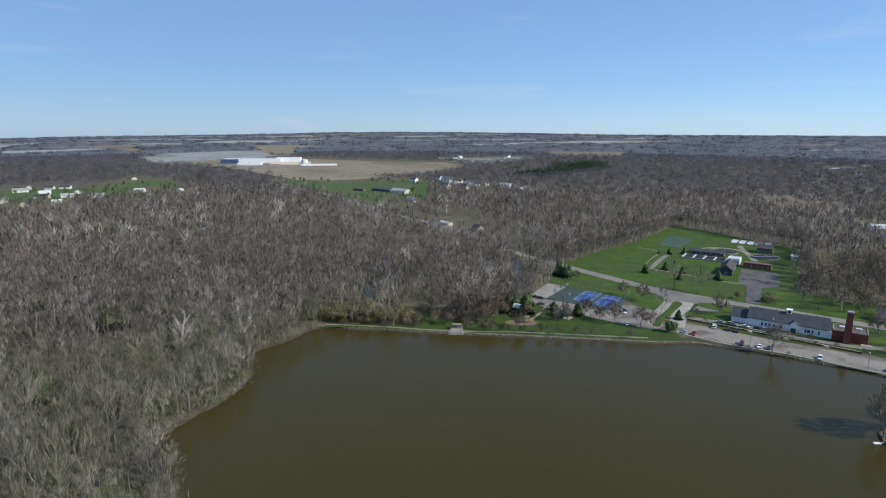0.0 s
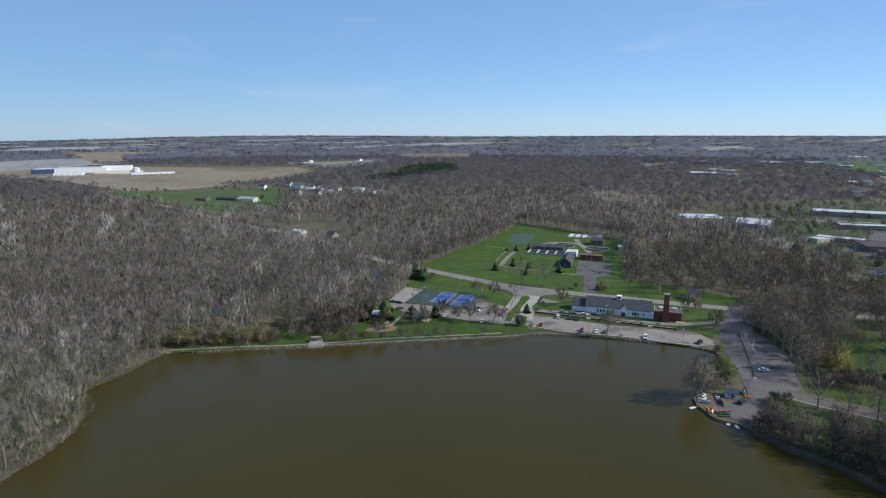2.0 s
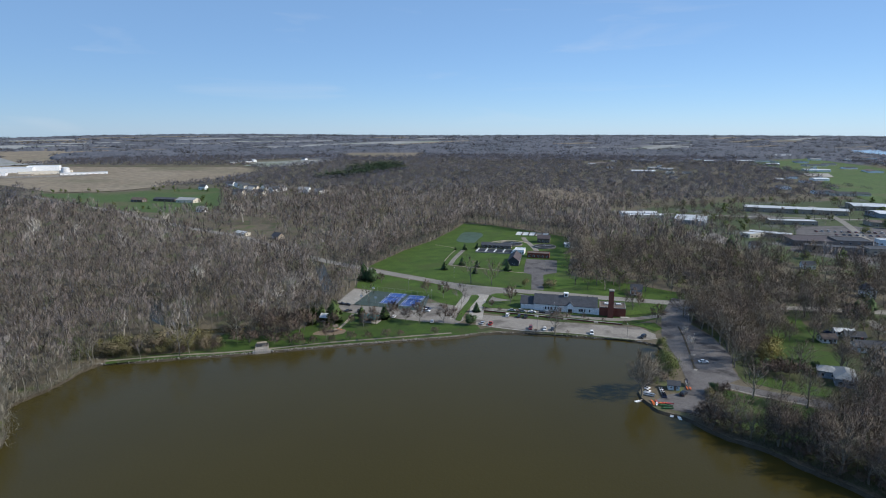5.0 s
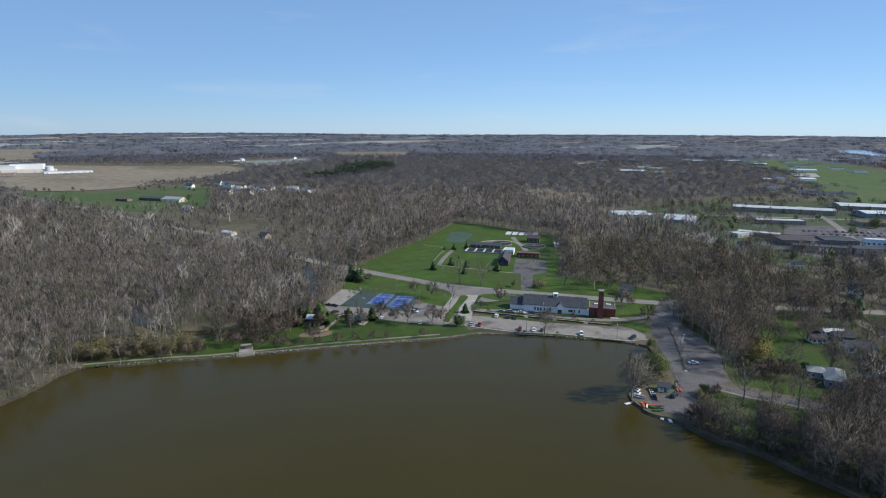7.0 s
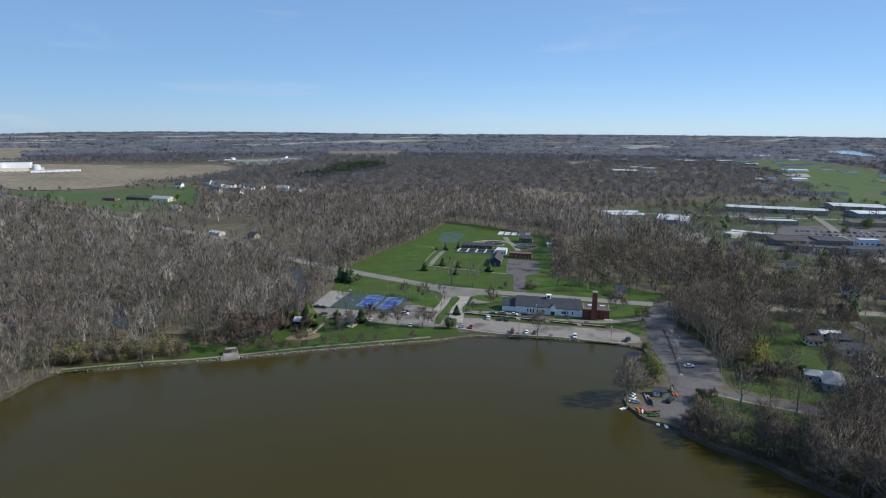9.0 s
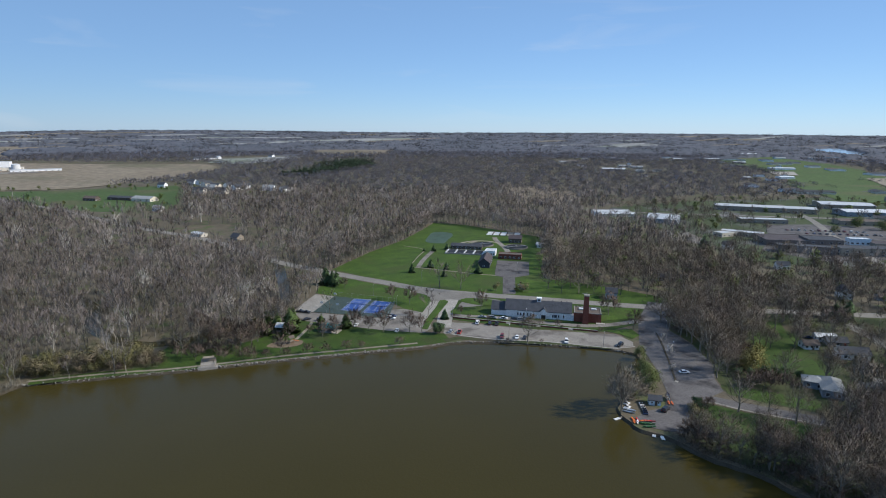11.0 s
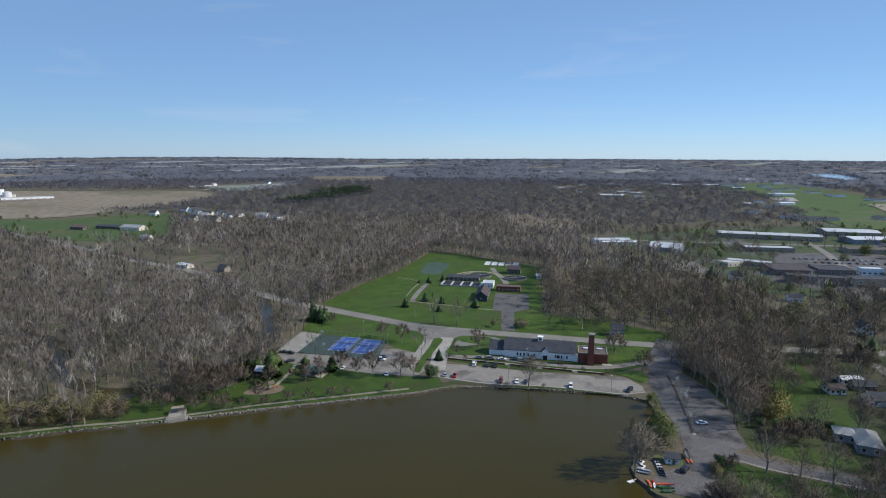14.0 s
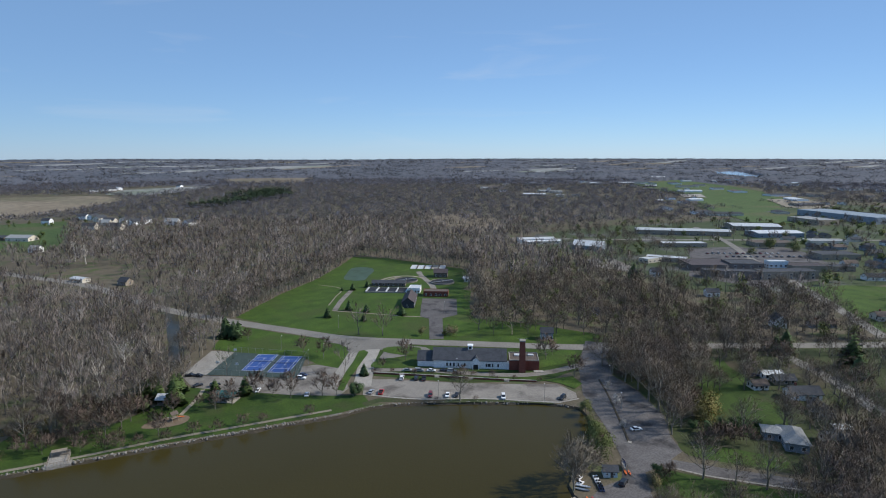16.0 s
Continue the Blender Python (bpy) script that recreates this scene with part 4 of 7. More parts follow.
def building(name, label, x, y, turn, L, W, H, rh, wall, roof, style="gable", n=3, ends=1, chimney=False, door=True, category="house", storeys=1, group="", pane=(1.2, 1.4)):
    BUILT_AT.append((x, y, L / 2))
    root = thing(name, pose(x, y, float(height(x, y)) - 0.05, 0, 0, turn), label, category, group)
    if style == "gable":
        part("wall", gabled_walls(L, W, H, rh), wall, root)
        part("roof", gabled_roof(L, W, H, rh), roof, root)
    elif style == "hip":
        part("wall", box(-L / 2, L / 2, -W / 2, W / 2, 0, H), wall, root)
        part("roof", hipped_roof(L, W, H, rh), roof, root)
    else:
        part("wall", box(-L / 2, L / 2, -W / 2, W / 2, 0, H), wall, root)
        part("roof", box(-L / 2 + 0.3, L / 2 - 0.3, -W / 2 + 0.3, W / 2 - 0.3, H, H + 0.12), roof, root)
        bm = box(-L / 2, L / 2, -W / 2, -W / 2 + 0.3, H, H + 0.4)
        box(-L / 2, L / 2, W / 2 - 0.3, W / 2, H, H + 0.4, bm=bm)
        box(-L / 2, -L / 2 + 0.3, -W / 2 + 0.3, W / 2 - 0.3, H, H + 0.4, bm=bm)
        box(L / 2 - 0.3, L / 2, -W / 2 + 0.3, W / 2 - 0.3, H, H + 0.4, bm=bm)
        part("parapet", bm, wall, root)
    if n:
        row_of_windows(root, L, W, H, n, ends, pane[0], pane[1], 1.0, storeys)
    if door:
        part("door", box(L * 0.1 - 0.5, L * 0.1 + 0.5, -W / 2 - 0.06, -W / 2 + 0.02, 0, 2.1), M_SHINGLE_BROWN, root, "dark door")
    if chimney:
        part("chimney", box(-L * 0.2 - 0.4, -L * 0.2 + 0.4, W * 0.12, W * 0.12 + 0.8, H, H + rh + 1.0, 0.04), M_BRICK, root, "brick chimney")
    return root


GRID = -34.1
# the long white building on the lake parking, with its roof lantern and middle gable
wb = thing("white_hall", pose(186.9, 298.2, 0, 0, 0, GRID), "long white hall with dark grey roof beside the lake parking", "building")
part("wall", gabled_walls(37, 11, 4.6, 4.3), M_WHITE, wb)
part("roof", gabled_roof(37, 11, 4.6, 4.3, 0.6, 0.3), M_SHINGLE, wb)
low = part("low_wing", gabled_walls(8.5, 9.5, 3.4, 3.6), M_WHITE, wb, "lower white end wing")
low.matrix_basis = pose(-22.7, 0.7, 0)
part("wing_roof", gabled_roof(8.5, 9.5, 3.4, 3.6, 0.4, 0.25), M_SHINGLE, low)
gab = part("middle_gable", gabled_walls(5, 3.4, 4.9, 1.6), M_WHITE, wb, "small white gable over the entrance")
gab.matrix_basis = pose(3.2, -4.3, 0, 0, 0, 90)
part("gable_roof", gabled_roof(5, 3.4, 4.9, 1.6, 0.35, 0.2), M_SHINGLE, gab)
part("entrance", box(2.0, 4.4, -6.9, -6.82, 0.0, 2.6), M_DARK, wb, "dark glazed entrance")
lant = part("lantern", box(-1.2, 1.2, -1.2, 1.2, 8.0, 10.6, 0.08), M_WHITE, wb, "white roof lantern")
part("lantern_roof", box(-1.5, 1.5, -1.5, 1.5, 10.6, 10.85, 0.08), M_WHITE, lant)
part("louvre", box(-0.7, 0.7, -1.26, -1.2, 8.9, 10.1), M_DARK, lant)
lant.matrix_basis = pose(0.2, 0.3, 0)
for q in (-15, -6, -1.5, 8, 13, 16):
    part("roof_vent", tube([(q, 0.4, 8.4), (q, 0.4, 9.6)], [0.25, 0.22], 8), M_DARK, wb, "small dark roof vent")
for q, w in ((-11.5, 0.9), (-9.8, 0.9), (-8.0, 0.9), (-5.8, 0.7), (-2.5, 0.9), (8.6, 0.8), (10.0, 1.6), (11.8, 0.8), (14.6, 0.8)):
    window(wb, q, -5.51, 1.1, w, 1.7, 0)
for q in (-11, -4, 4, 11):
    window(wb, q, 5.51, 1.3, 1.2, 1.5, 180)

works = thing("brick_annex", pose(209.2, 283.0, 0, 0, 0, GRID), "flat-roofed red brick annex beside the white hall", "building")
part("wall", box(-6.7, 8.3, -6.2, 6.0, 0, 5.0), M_BRICK, works)
part("roof", box(-6.3, 7.9, -5.8, 5.6, 5.0, 5.15), M_SHINGLE_BROWN, works, "grey-brown flat roof")
bm = box(-6.7, 8.3, -6.2, -5.8, 5.0, 5.5)
box(-6.7, 8.3, 5.6, 6.0, 5.0, 5.5, bm=bm)
box(-6.7, -6.3, -5.8, 5.6, 5.0, 5.5, bm=bm)
box(7.9, 8.3, -5.8, 5.6, 5.0, 5.5, bm=bm)
part("parapet", bm, M_CONCRETE, works, "pale capped parapet")
part("skylight", box(-4, -1, 0, 2.5, 5.15, 5.9, 0.1), M_METAL_ROOF, works)
part("skylight", box(3, 6, 1, 3, 5.15, 5.8, 0.1), M_METAL_ROOF, works)
part("porch", box(-8.9, -6.8, -5.6, -1.5, 0, 3.2), M_WHITE, works, "white connecting porch")
part("steps", box(5.5, 10.5, -9.0, -6.25, 0, 0.35, 0.05), M_CONCRETE, works)
stack = thing("chimney_stack", pose(204.4, 276.6, 0, 0, 0, GRID), "tall square red brick chimney stack", "chimney")
bm = bmesh.new()
ring = [[bm.verts.new((sx * k, sy * k, z)) for sx, sy in ((-1, -1), (1, -1), (1, 1), (-1, 1))] for k, z in ((1.65, 0), (1.55, 6), (1.3, 16.0))]
for a, b in zip(ring, ring[1:]):
    for i in range(4):
        bm.faces.new((a[i], a[(i + 1) % 4], b[(i + 1) % 4], b[i]))
bm.faces.new(ring[-1])
part("shaft", bm, M_BRICK, stack)
part("cap", box(-1.5, 1.5, -1.5, 1.5, 16.0, 16.7, 0.1), M_CONCRETE, stack, "pale concrete cap")
part("antenna", tube([(0, 0, 16.7), (0, 0, 18.0)], [0.05, 0.05], 5), M_STEEL, stack)
part("crossbar", tube([(-2.6, 0, 17.2), (2.6, 0, 17.2)], [0.06, 0.06], 5), M_STEEL, stack)

# works buildings and tanks in the green field
# The dark wall colour stands in for the shaded front.
building("works_building", "dark-roofed gabled works building, walls coloured dark for shade", 216.5, 427, 58, 26, 9, 4.2, 3.4, M_SHINGLE, M_PLUM_ROOF, n=6, ends=1, category="building")
building("works_office", "low white flat-roofed works building", 237.5, 459, GRID, 9, 12, 4.0, 0, M_WHITE, M_METAL_ROOF, "flat", n=4, category="building")
building("works_shed", "long low dark-roofed works shed", 229, 490, GRID, 28, 8, 3.0, 1.6, M_SHINGLE_BROWN, M_SHINGLE, n=7, category="building")
building("brick_shed", "red brick flat-roofed works shed", 246, 439.5, GRID, 19, 9, 4.0, 0, M_BRICK, M_SHINGLE_BROWN, "flat", n=5, category="building")
building("pump_house", "brown gabled pump house beside the drying beds", 285, 500, GRID, 12, 10, 4.5, 2.6, M_SHINGLE_BROWN, M_PLUM_ROOF, n=3, category="building")
building("plant_store", "small white store by the tanks", 296, 470, GRID, 9, 6, 3.2, 1.2, M_WHITE, M_METAL_ROOF, n=2, category="building")
basin = thing("aeration_basin", pose(219.5, 473.5, 0, 0, 0, GRID), "open concrete basin with pale dividing walls", "basin")
for q in (-8.0, 7.5):
    part("side_wall", box(-16.5, 16.5, q, q + 0.6, 0, 1.1), M_CONCRETE, basin)
for q in range(5):
    part("divider", box(-16.5 + q * 8.1, -15.5 + q * 8.1, -7.4, 7.5, 0, 1.2), M_METAL_ROOF, basin, "white-painted dividing walkway")
    if q < 4:
        part("water", box(-15.5 + q * 8.1, -8.4 + q * 8.1, -7.4, 7.5, 0.2, 0.5), M_DARK, basin, "dark still water")
        part("walk_rail", tube([(-16.0 + q * 8.1, -7.4, 2.2), (-16.0 + q * 8.1, 7.5, 2.2)], [0.06, 0.06], 4), M_STEEL, basin)
for cx, cy, cr in ((249, 499, 10.5), (273, 477, 10.5), (303, 478, 8)):
    tank = thing("round_tank", pose(cx, cy, 0), "round concrete settling tank with a walkway", "tank", "settling tanks")
    bm = bmesh.new()
    n = 28
    loops = [[bm.verts.new((r * math.cos(2 * math.pi * i / n), r * math.sin(2 * math.pi * i / n), z)) for i in range(n)] for r, z in ((cr, 0), (cr, 1.3), (cr - 0.5, 1.3), (cr - 0.5, 0.4))]
    for a, b in zip(loops, loops[1:]):
        for i in range(n):
            bm.faces.new((a[i], a[(i + 1) % n], b[(i + 1) % n], b[i]))
    # Darker than the other concrete: shade is put into the wall colour.
    part("tank_wall", bm, M_ROAD, tank)
    part("water", disc(cr - 0.5, 0.4, 0.9, 24), M_DARK, tank, "dark still water")
    part("walkway", box(-cr, cr, -0.6, 0.6, 1.3, 1.5), M_STEEL, tank)
    part("hub", disc(0.9, 0.9, 2.4, 10), M_STEEL, tank)
beds = thing("drying_beds", pose(296, 546, 0, 0, 0, GRID), "row of pale drying beds with low walls", "basin")
for q in range(5):
    part("bed", box(-16 + q * 7, -10 + q * 7, -11, 8, 0, 0.35), M_METAL_ROOF if q != 3 else M_CONCRETE, beds)
    part("divider", box(-10 + q * 7, -9.2 + q * 7, -11, 8, 0, 0.9), M_SHINGLE_BROWN, beds)
structure("pond", sheet("pond", smooth_line([(205, 533), (211, 522), (218, 519), (230, 536), (243, 555), (246, 570), (238, 578), (229, 577), (216, 556)], 4, True), 0.10, M_POND), "small still pond in the green field", "water")
structure("works_path", ribbon("works_path", [(162, 436), (172, 454), (184, 473), (197, 492)], 4.0, 0.10, M_ASPHALT), "asphalt path to the basins", "road")
structure("works_footpath", ribbon("works_footpath", [(160, 437), (178, 419), (195, 401.5), (210, 389)], 1.6, 0.10, M_PATH), "thin footpath across the field", "path")
structure("field_track", ribbon("field_track", [(178, 522), (190, 499), (176, 474), (163, 452)], 1.0, 0.10, M_PATH), "faint worn line across the field", "path")
structure("works_loop", ribbon("works_loop", [(247, 446), (258, 466), (266, 492), (272, 515), (278, 530)], 5.0, 0.10, M_ASPHALT), "asphalt lane between the tanks", "road")
structure("tank_ring", ribbon("tank_ring", [(222, 492), (226, 506), (238, 517), (252, 520), (264, 513), (268, 500)], 3.2, 0.11, M_PATH), "pale gravel track curving round a tank", "road")
structure("works_track", ribbon("works_track", [(255, 520), (240, 512), (222, 500)], 3.0, 0.10, M_PATH), "thin track across the field", "path")

# houses east of the lake
H = (
    (247.2, 166.2, 42, 14.5, 7.8, 3.4, 2.4, M_BLUE_SIDING, M_SHINGLE_PALE, "hip", "low house with pale blue-grey hipped roof"),
    (287, 204.5, -25, 9, 7, 2.8, 2.2, M_WHITE, M_SHINGLE_BROWN, "gable", "white garage with brown gabled roof"),
    (305, 209, -30, 12, 7, 3.0, 1.2, M_WHITE, M_METAL_ROOF, "gable", "low house with bright white roof"),
    (303, 202, -30, 12, 7, 3.0, 2.2, M_TAN, M_SHINGLE, "gable", "tan house with grey roof"),
    (294, 188, -30, 17, 9, 3.4, 2.8, M_WHITE, M_SHINGLE, "gable", "white house with dark grey gabled roof"),
    (284, 175, 55, 13, 8, 3.2, 2.4, M_TAN, M_SHINGLE, "gable", "grey-roofed tan house by the street"),
    (263, 158, -30, 13, 9, 3.2, 2.3, M_CREAM, M_SHINGLE, "gable", "cream house with grey roof"),
    (272, 161, -30, 6, 4, 3.0, 0.6, M_WHITE, M_METAL_ROOF, "gable", "small lean-to with white roof"),
    (284, 151, 55, 12, 9, 3.4, 2.4, M_BLUE_SIDING, M_SHINGLE, "gable", "blue-grey house by the street"),
)
H += (
    (250, 312, -34, 7, 6, 4.6, 2.4, M_BLUE_SIDING, M_SHINGLE, "gable", "small blue-grey house among trees"),
    (393, 257, 56, 8, 7.5, 5.4, 3.0, M_WHITE, M_SHINGLE, "gable", "tall white gabled house"),
    (417, 243, -30, 20, 8, 3.0, 2.0, M_BLUE_SIDING, M_SHINGLE_BROWN, "gable", "long low house with brown roof"),
    (313, 337, -34, 6, 5, 3.0, 1.8, M_BLUE_SIDING, M_SHINGLE, "gable", "small grey shed among trees"),
    (453, 403, -30, 10, 8, 5.6, 3.2, M_WHITE, M_SHINGLE, "gable", "white house with dark roof"),
    (345, 232, -34, 12, 8, 3.2, 2.4, M_TAN, M_SHINGLE_BROWN, "gable", "tan house with brown roof"),
    (372, 175, -30, 14, 9, 3.2, 2.4, M_CREAM, M_SHINGLE, "gable", "cream house with dark roof"),
    (355, 140, 60, 12, 9, 3.2, 2.6, M_WHITE, M_SHINGLE_BROWN, "gable", "white house with brown roof"),
    (300, 130, -30, 13, 9, 3.2, 2.5, M_TAN, M_SHINGLE, "gable", "tan house with dark roof"),
    (470, 230, -30, 15, 9, 3.4, 2.4, M_CREAM, M_SHINGLE_BROWN, "gable", "cream house with brown roof"),
    (430, 330, -34, 12, 9, 4.2, 2.6, M_WHITE, M_SHINGLE, "gable", "white house among trees"),
)
for hx, hy, ht, hl, hw, hh, hr, hwall, hroof, hs, hlab in H:
    if hl > 8 and hs == "gable" and hx < 460:
        hl, hw, hh, hr = hl * 0.8, hw * 0.82, hh * 0.9, hr * 0.85
    building("house", hlab, hx, hy, ht, hl, hw, hh, hr, hwall, hroof, hs, n=3, ends=2, chimney=hl > 11 and hs == "gable", storeys=2 if hh > 5 else 1)
wing = building("house_wing", "pale-roofed wing of a low house", 245.6, 172.8, 132, 7.5, 6.2, 3.2, 1.9, M_BLUE_SIDING, M_SHINGLE_PALE, "hip", n=2, category="house")

# town buildings farther east
T = (
    (714, 578, -42, 122, 24, 6.5, 1.8, M_TAN, M_METAL_ROOF, "gable", "very long shed with pale metal roof"),
    (806, 503, -28, 62, 34, 6.0, 1.6, M_BLUE_SIDING, M_METAL_ROOF, "gable", "wide shed with pale metal roof"),
    (854, 563, -40, 66, 44, 6.5, 1.6, M_TAN, M_METAL_ROOF, "gable", "long shed with bright metal roof"),
    (622, 505, -31, 52, 16, 5.0, 0, M_TAN, M_METAL_ROOF, "flat", "flat building with white roof"),
    (526, 450, -55, 40, 14, 4.5, 0, M_TAN, M_METAL_ROOF, "flat", "low building with white flat roof"),
    (510, 455, 0, 26, 12, 4.2, 0, M_CREAM, M_METAL_ROOF, "flat", "low wing with white roof"),
    (507, 367, -40, 46, 12, 6.5, 0, M_BRICK_DULL, M_SHINGLE, "flat", "long two-storey school wing with dark roof"),
    (530, 406, -31, 44, 34, 5.5, 0, M_BRICK_DULL, M_PLUM_ROOF, "flat", "wide school block with plum-brown roof"),
    (553, 385, -33, 30, 24, 7.0, 0, M_BRICK_DULL, M_SHINGLE, "flat", "grey-roofed brick school hall block"),
    (546, 339, -27, 50, 15, 7.2, 0, M_TAN, M_SHINGLE, "flat", "pale two-storey school front"),
    (577, 366, -31, 18, 9, 8.5, 0, M_PALE_BLUE, M_METAL_ROOF, "flat", "pale blue raised school hall roof"),
    (596, 349, -31, 34, 18, 6.0, 0, M_TAN, M_PLUM_ROOF, "flat", "school block with brown flat roof"),
    (622, 334, -31, 26, 14, 5.0, 0, M_TAN, M_SHINGLE, "flat", "low school wing with dark roof"),
)
T += (
    (493, 622, -19, 46, 15, 5.0, 1.4, M_WHITE, M_METAL_ROOF, "gable", "pale shed with white roof"),
    (490, 606, -19, 46, 9, 4.0, 1.0, M_CREAM, M_METAL_ROOF, "gable", "low shed with white roof"),
    (512, 548, -56, 34, 20, 5.5, 4.5, M_BLUE_SIDING, M_METAL_ROOF, "gable", "blue-grey barn-like hall with pale roof"),
    (1120, 560, 74, 150, 60, 11, 0, M_BLUE_SIDING, M_BLUE_SIDING, "flat", "huge blue-grey factory hall"),
    (1010, 560, 74, 60, 40, 8, 0, M_TAN, M_SHINGLE_PALE, "flat", "flat warehouse with grey roof"),
    (720, 455, -31, 50, 22, 5, 0, M_TAN, M_SHINGLE_BROWN, "flat", "low store with brown roof"),
    (690, 370, -31, 40, 24, 6, 0, M_TAN, M_SHINGLE, "flat", "tan block with dark roof"),
    (790, 430, -31, 46, 20, 5, 0, M_CREAM, M_SHINGLE_PALE, "flat", "low pale store with grey roof"),
)
for tx, ty, tt, tl, tw, th, tr_, twall, troof, ts, tlab in T:
    building("town_building", tlab, tx, ty, tt, tl, tw, th, tr_, twall, troof, ts, n=max(4, int(tl / 9)), ends=2, door=False, category="building", storeys=2 if th > 6.9 else 1, pane=(2.2, 1.5))
structure("school_parking", sheet("school_parking", [(560, 425), (640, 480), (720, 440), (700, 400), (640, 345), (590, 400)], 0.15, M_YARD), "wide asphalt parking by the school", "car park")
structure("hall_parking", sheet("hall_parking", [(436, 460), (462, 500), (488, 486), (462, 425), (450, 430)], 0.17, M_ASPHALT), "pale paved lot by the town", "car park")
structure("town_street", ribbon("town_street", [(424, 210), (445, 231), (475, 262), (520, 310), (600, 400), (700, 500), (800, 620)], 8, 0.2, M_ROAD), "grey town street", "road")
structure("side_street", ribbon("side_street", [(352, 240), (342, 222), (332, 200), (321, 182), (303, 158), (280, 125), (262, 112)], 7.5, 0.16, M_ROAD), "grey residential side street", "road")
structure("town_avenue", ribbon("town_avenue", [(520, 640), (640, 560), (720, 510), (850, 430), (1000, 340)], 9, 0.24, M_ROAD), "grey town avenue", "road")
_r = random.Random(21)
for _q in range(64):
    _x, _y = _r.uniform(950, 2000), _r.uniform(560, 1650)
    if _x < 1200 and _y < 640:
        continue
    _l = _r.choice((16, 22, 34, 60))
    building("far_building", _r.choice(("distant shed with a pale roof", "distant low house among fields", "distant building with grey roof")), _x, _y, _r.choice((-38, 52, -20)), _l, _l * 0.45 + 5, 4.5, 2.0, _r.choice((M_WHITE, M_CREAM, M_TAN)), _r.choice((M_METAL_ROOF, M_SHINGLE, M_SHINGLE_BROWN, M_SHINGLE, M_SHINGLE_PALE)), n=0, door=False, category="building")
_at = []
while len(_at) < 34:
    _x, _y = _r.uniform(560, 900), _r.uniform(290, 480)
    if _x < 700 and _y > 350 or any(abs(_x - q[0]) + abs(_y - q[1]) < 26 for q in _at) or any(math.hypot(_x - q[0], _y - q[1]) < q[3] * 0.5 + 14 for q in T):
        continue
    _at.append((_x, _y))
    building("town_house", _r.choice(("small town house with a dark roof", "town house with brown shingled roof")), _x, _y, _r.choice((-31, 59)), _r.uniform(12, 18), _r.uniform(8, 10), 3.6, 2.6, _r.choice((M_WHITE, M_CREAM, M_TAN, M_BLUE_SIDING)), _r.choice((M_SHINGLE, M_SHINGLE, M_SHINGLE_BROWN)), n=2, ends=0, door=False)

building("roadside_shed", "low pale shed beside the road", 3, 640, -55, 16, 8, 3.0, 1.2, M_CREAM, M_METAL_ROOF, n=3, category="shed")
building("roadside_house", "grey house beside the road", 37, 606, -55, 10, 8, 3.4, 3.0, M_TAN, M_SHINGLE, n=3, category="house")
# farmland to the north-west: factory, barn, houses
W = (
    (-545, 1745, 6, 120, 64, 12, 0, M_WHITE, M_METAL_ROOF, "flat", "large white-roofed factory hall"),
    (-628, 1722, 6, 44, 64, 12, 0, M_NAVY, M_METAL_ROOF, "flat", "dark blue end block of the factory"),
    (-470, 1775, 6, 70, 40, 14, 0, M_WHITE, M_METAL_ROOF, "flat", "white block of the factory"),
    (-545, 1640, 4, 64, 24, 7, 0, M_WHITE, M_METAL_ROOF, "flat", "long white factory wing"),
    (-440, 1672, 8, 110, 22, 8, 0, M_CREAM, M_METAL_ROOF, "flat", "pale works hall of the factory"),
    (-352, 1640, 14, 100, 9, 5, 1, M_WHITE, M_METAL_ROOF, "gable", "long low white factory shed"),
    (-470, 1618, 4, 30, 16, 5, 0, M_TAN, M_SHINGLE_PALE, "flat", "pale store of the factory"),
    (-72, 972, -36, 32, 18, 4.5, 3.0, M_CREAM, M_SHINGLE_PALE, "gable", "large barn with pale roof"),
    (-105, 1000, -36, 40, 14, 4, 2, M_SHINGLE_BROWN, M_SHINGLE, "gable", "long dark weathered barn"),
    (-145, 1003, -36, 22, 10, 4, 3, M_SHINGLE_BROWN, M_SHINGLE_BROWN, "gable", "dark weathered barn on pasture"),
    (-47, 852, -36, 12, 9, 4.5, 3, M_WHITE, M_SHINGLE_PALE, "gable", "white farmhouse with pale roof"),
    (-60, 1180, -36, 14, 10, 6, 4, M_WHITE, M_SHINGLE, "gable", "white house with dark roof"),
)
silo = thing("silo", pose(-398, 1668, float(height(-398, 1668))), "round white storage silo at the factory", "silo")
part("shell", disc(9, 0, 15, 20), M_WHITE, silo)
part("cap", disc(9.2, 15, 17, 20, 3), M_METAL_ROOF, silo)
for tx, ty, tt, tl, tw, th, tr_, twall, troof, ts, tlab in W:
    building("farm_building", tlab, tx, ty, tt, tl, tw, th, tr_, twall, troof, ts, n=max(3, int(tl / 12)), ends=2, door=False, category="building", pane=(2.2, 1.6))
_r = random.Random(4)
for _x, _y in ((-12, 1228), (4, 1215), (14, 1180), (28, 1128), (2, 1060), (35, 1042), (22, 1100), (50, 1130), (62, 1090), (78, 1110), (114, 1064), (136, 1036)):
    building("country_house", "pale two-storey house among bare trees", _x, _y, _r.choice((-36, 50)), _r.uniform(16, 22), 11, 6.2, 4.0, _r.choice((M_WHITE, M_CREAM, M_WHITE)), _r.choice((M_SHINGLE, M_SHINGLE, M_SHINGLE_PALE)), n=3, ends=2, storeys=2)
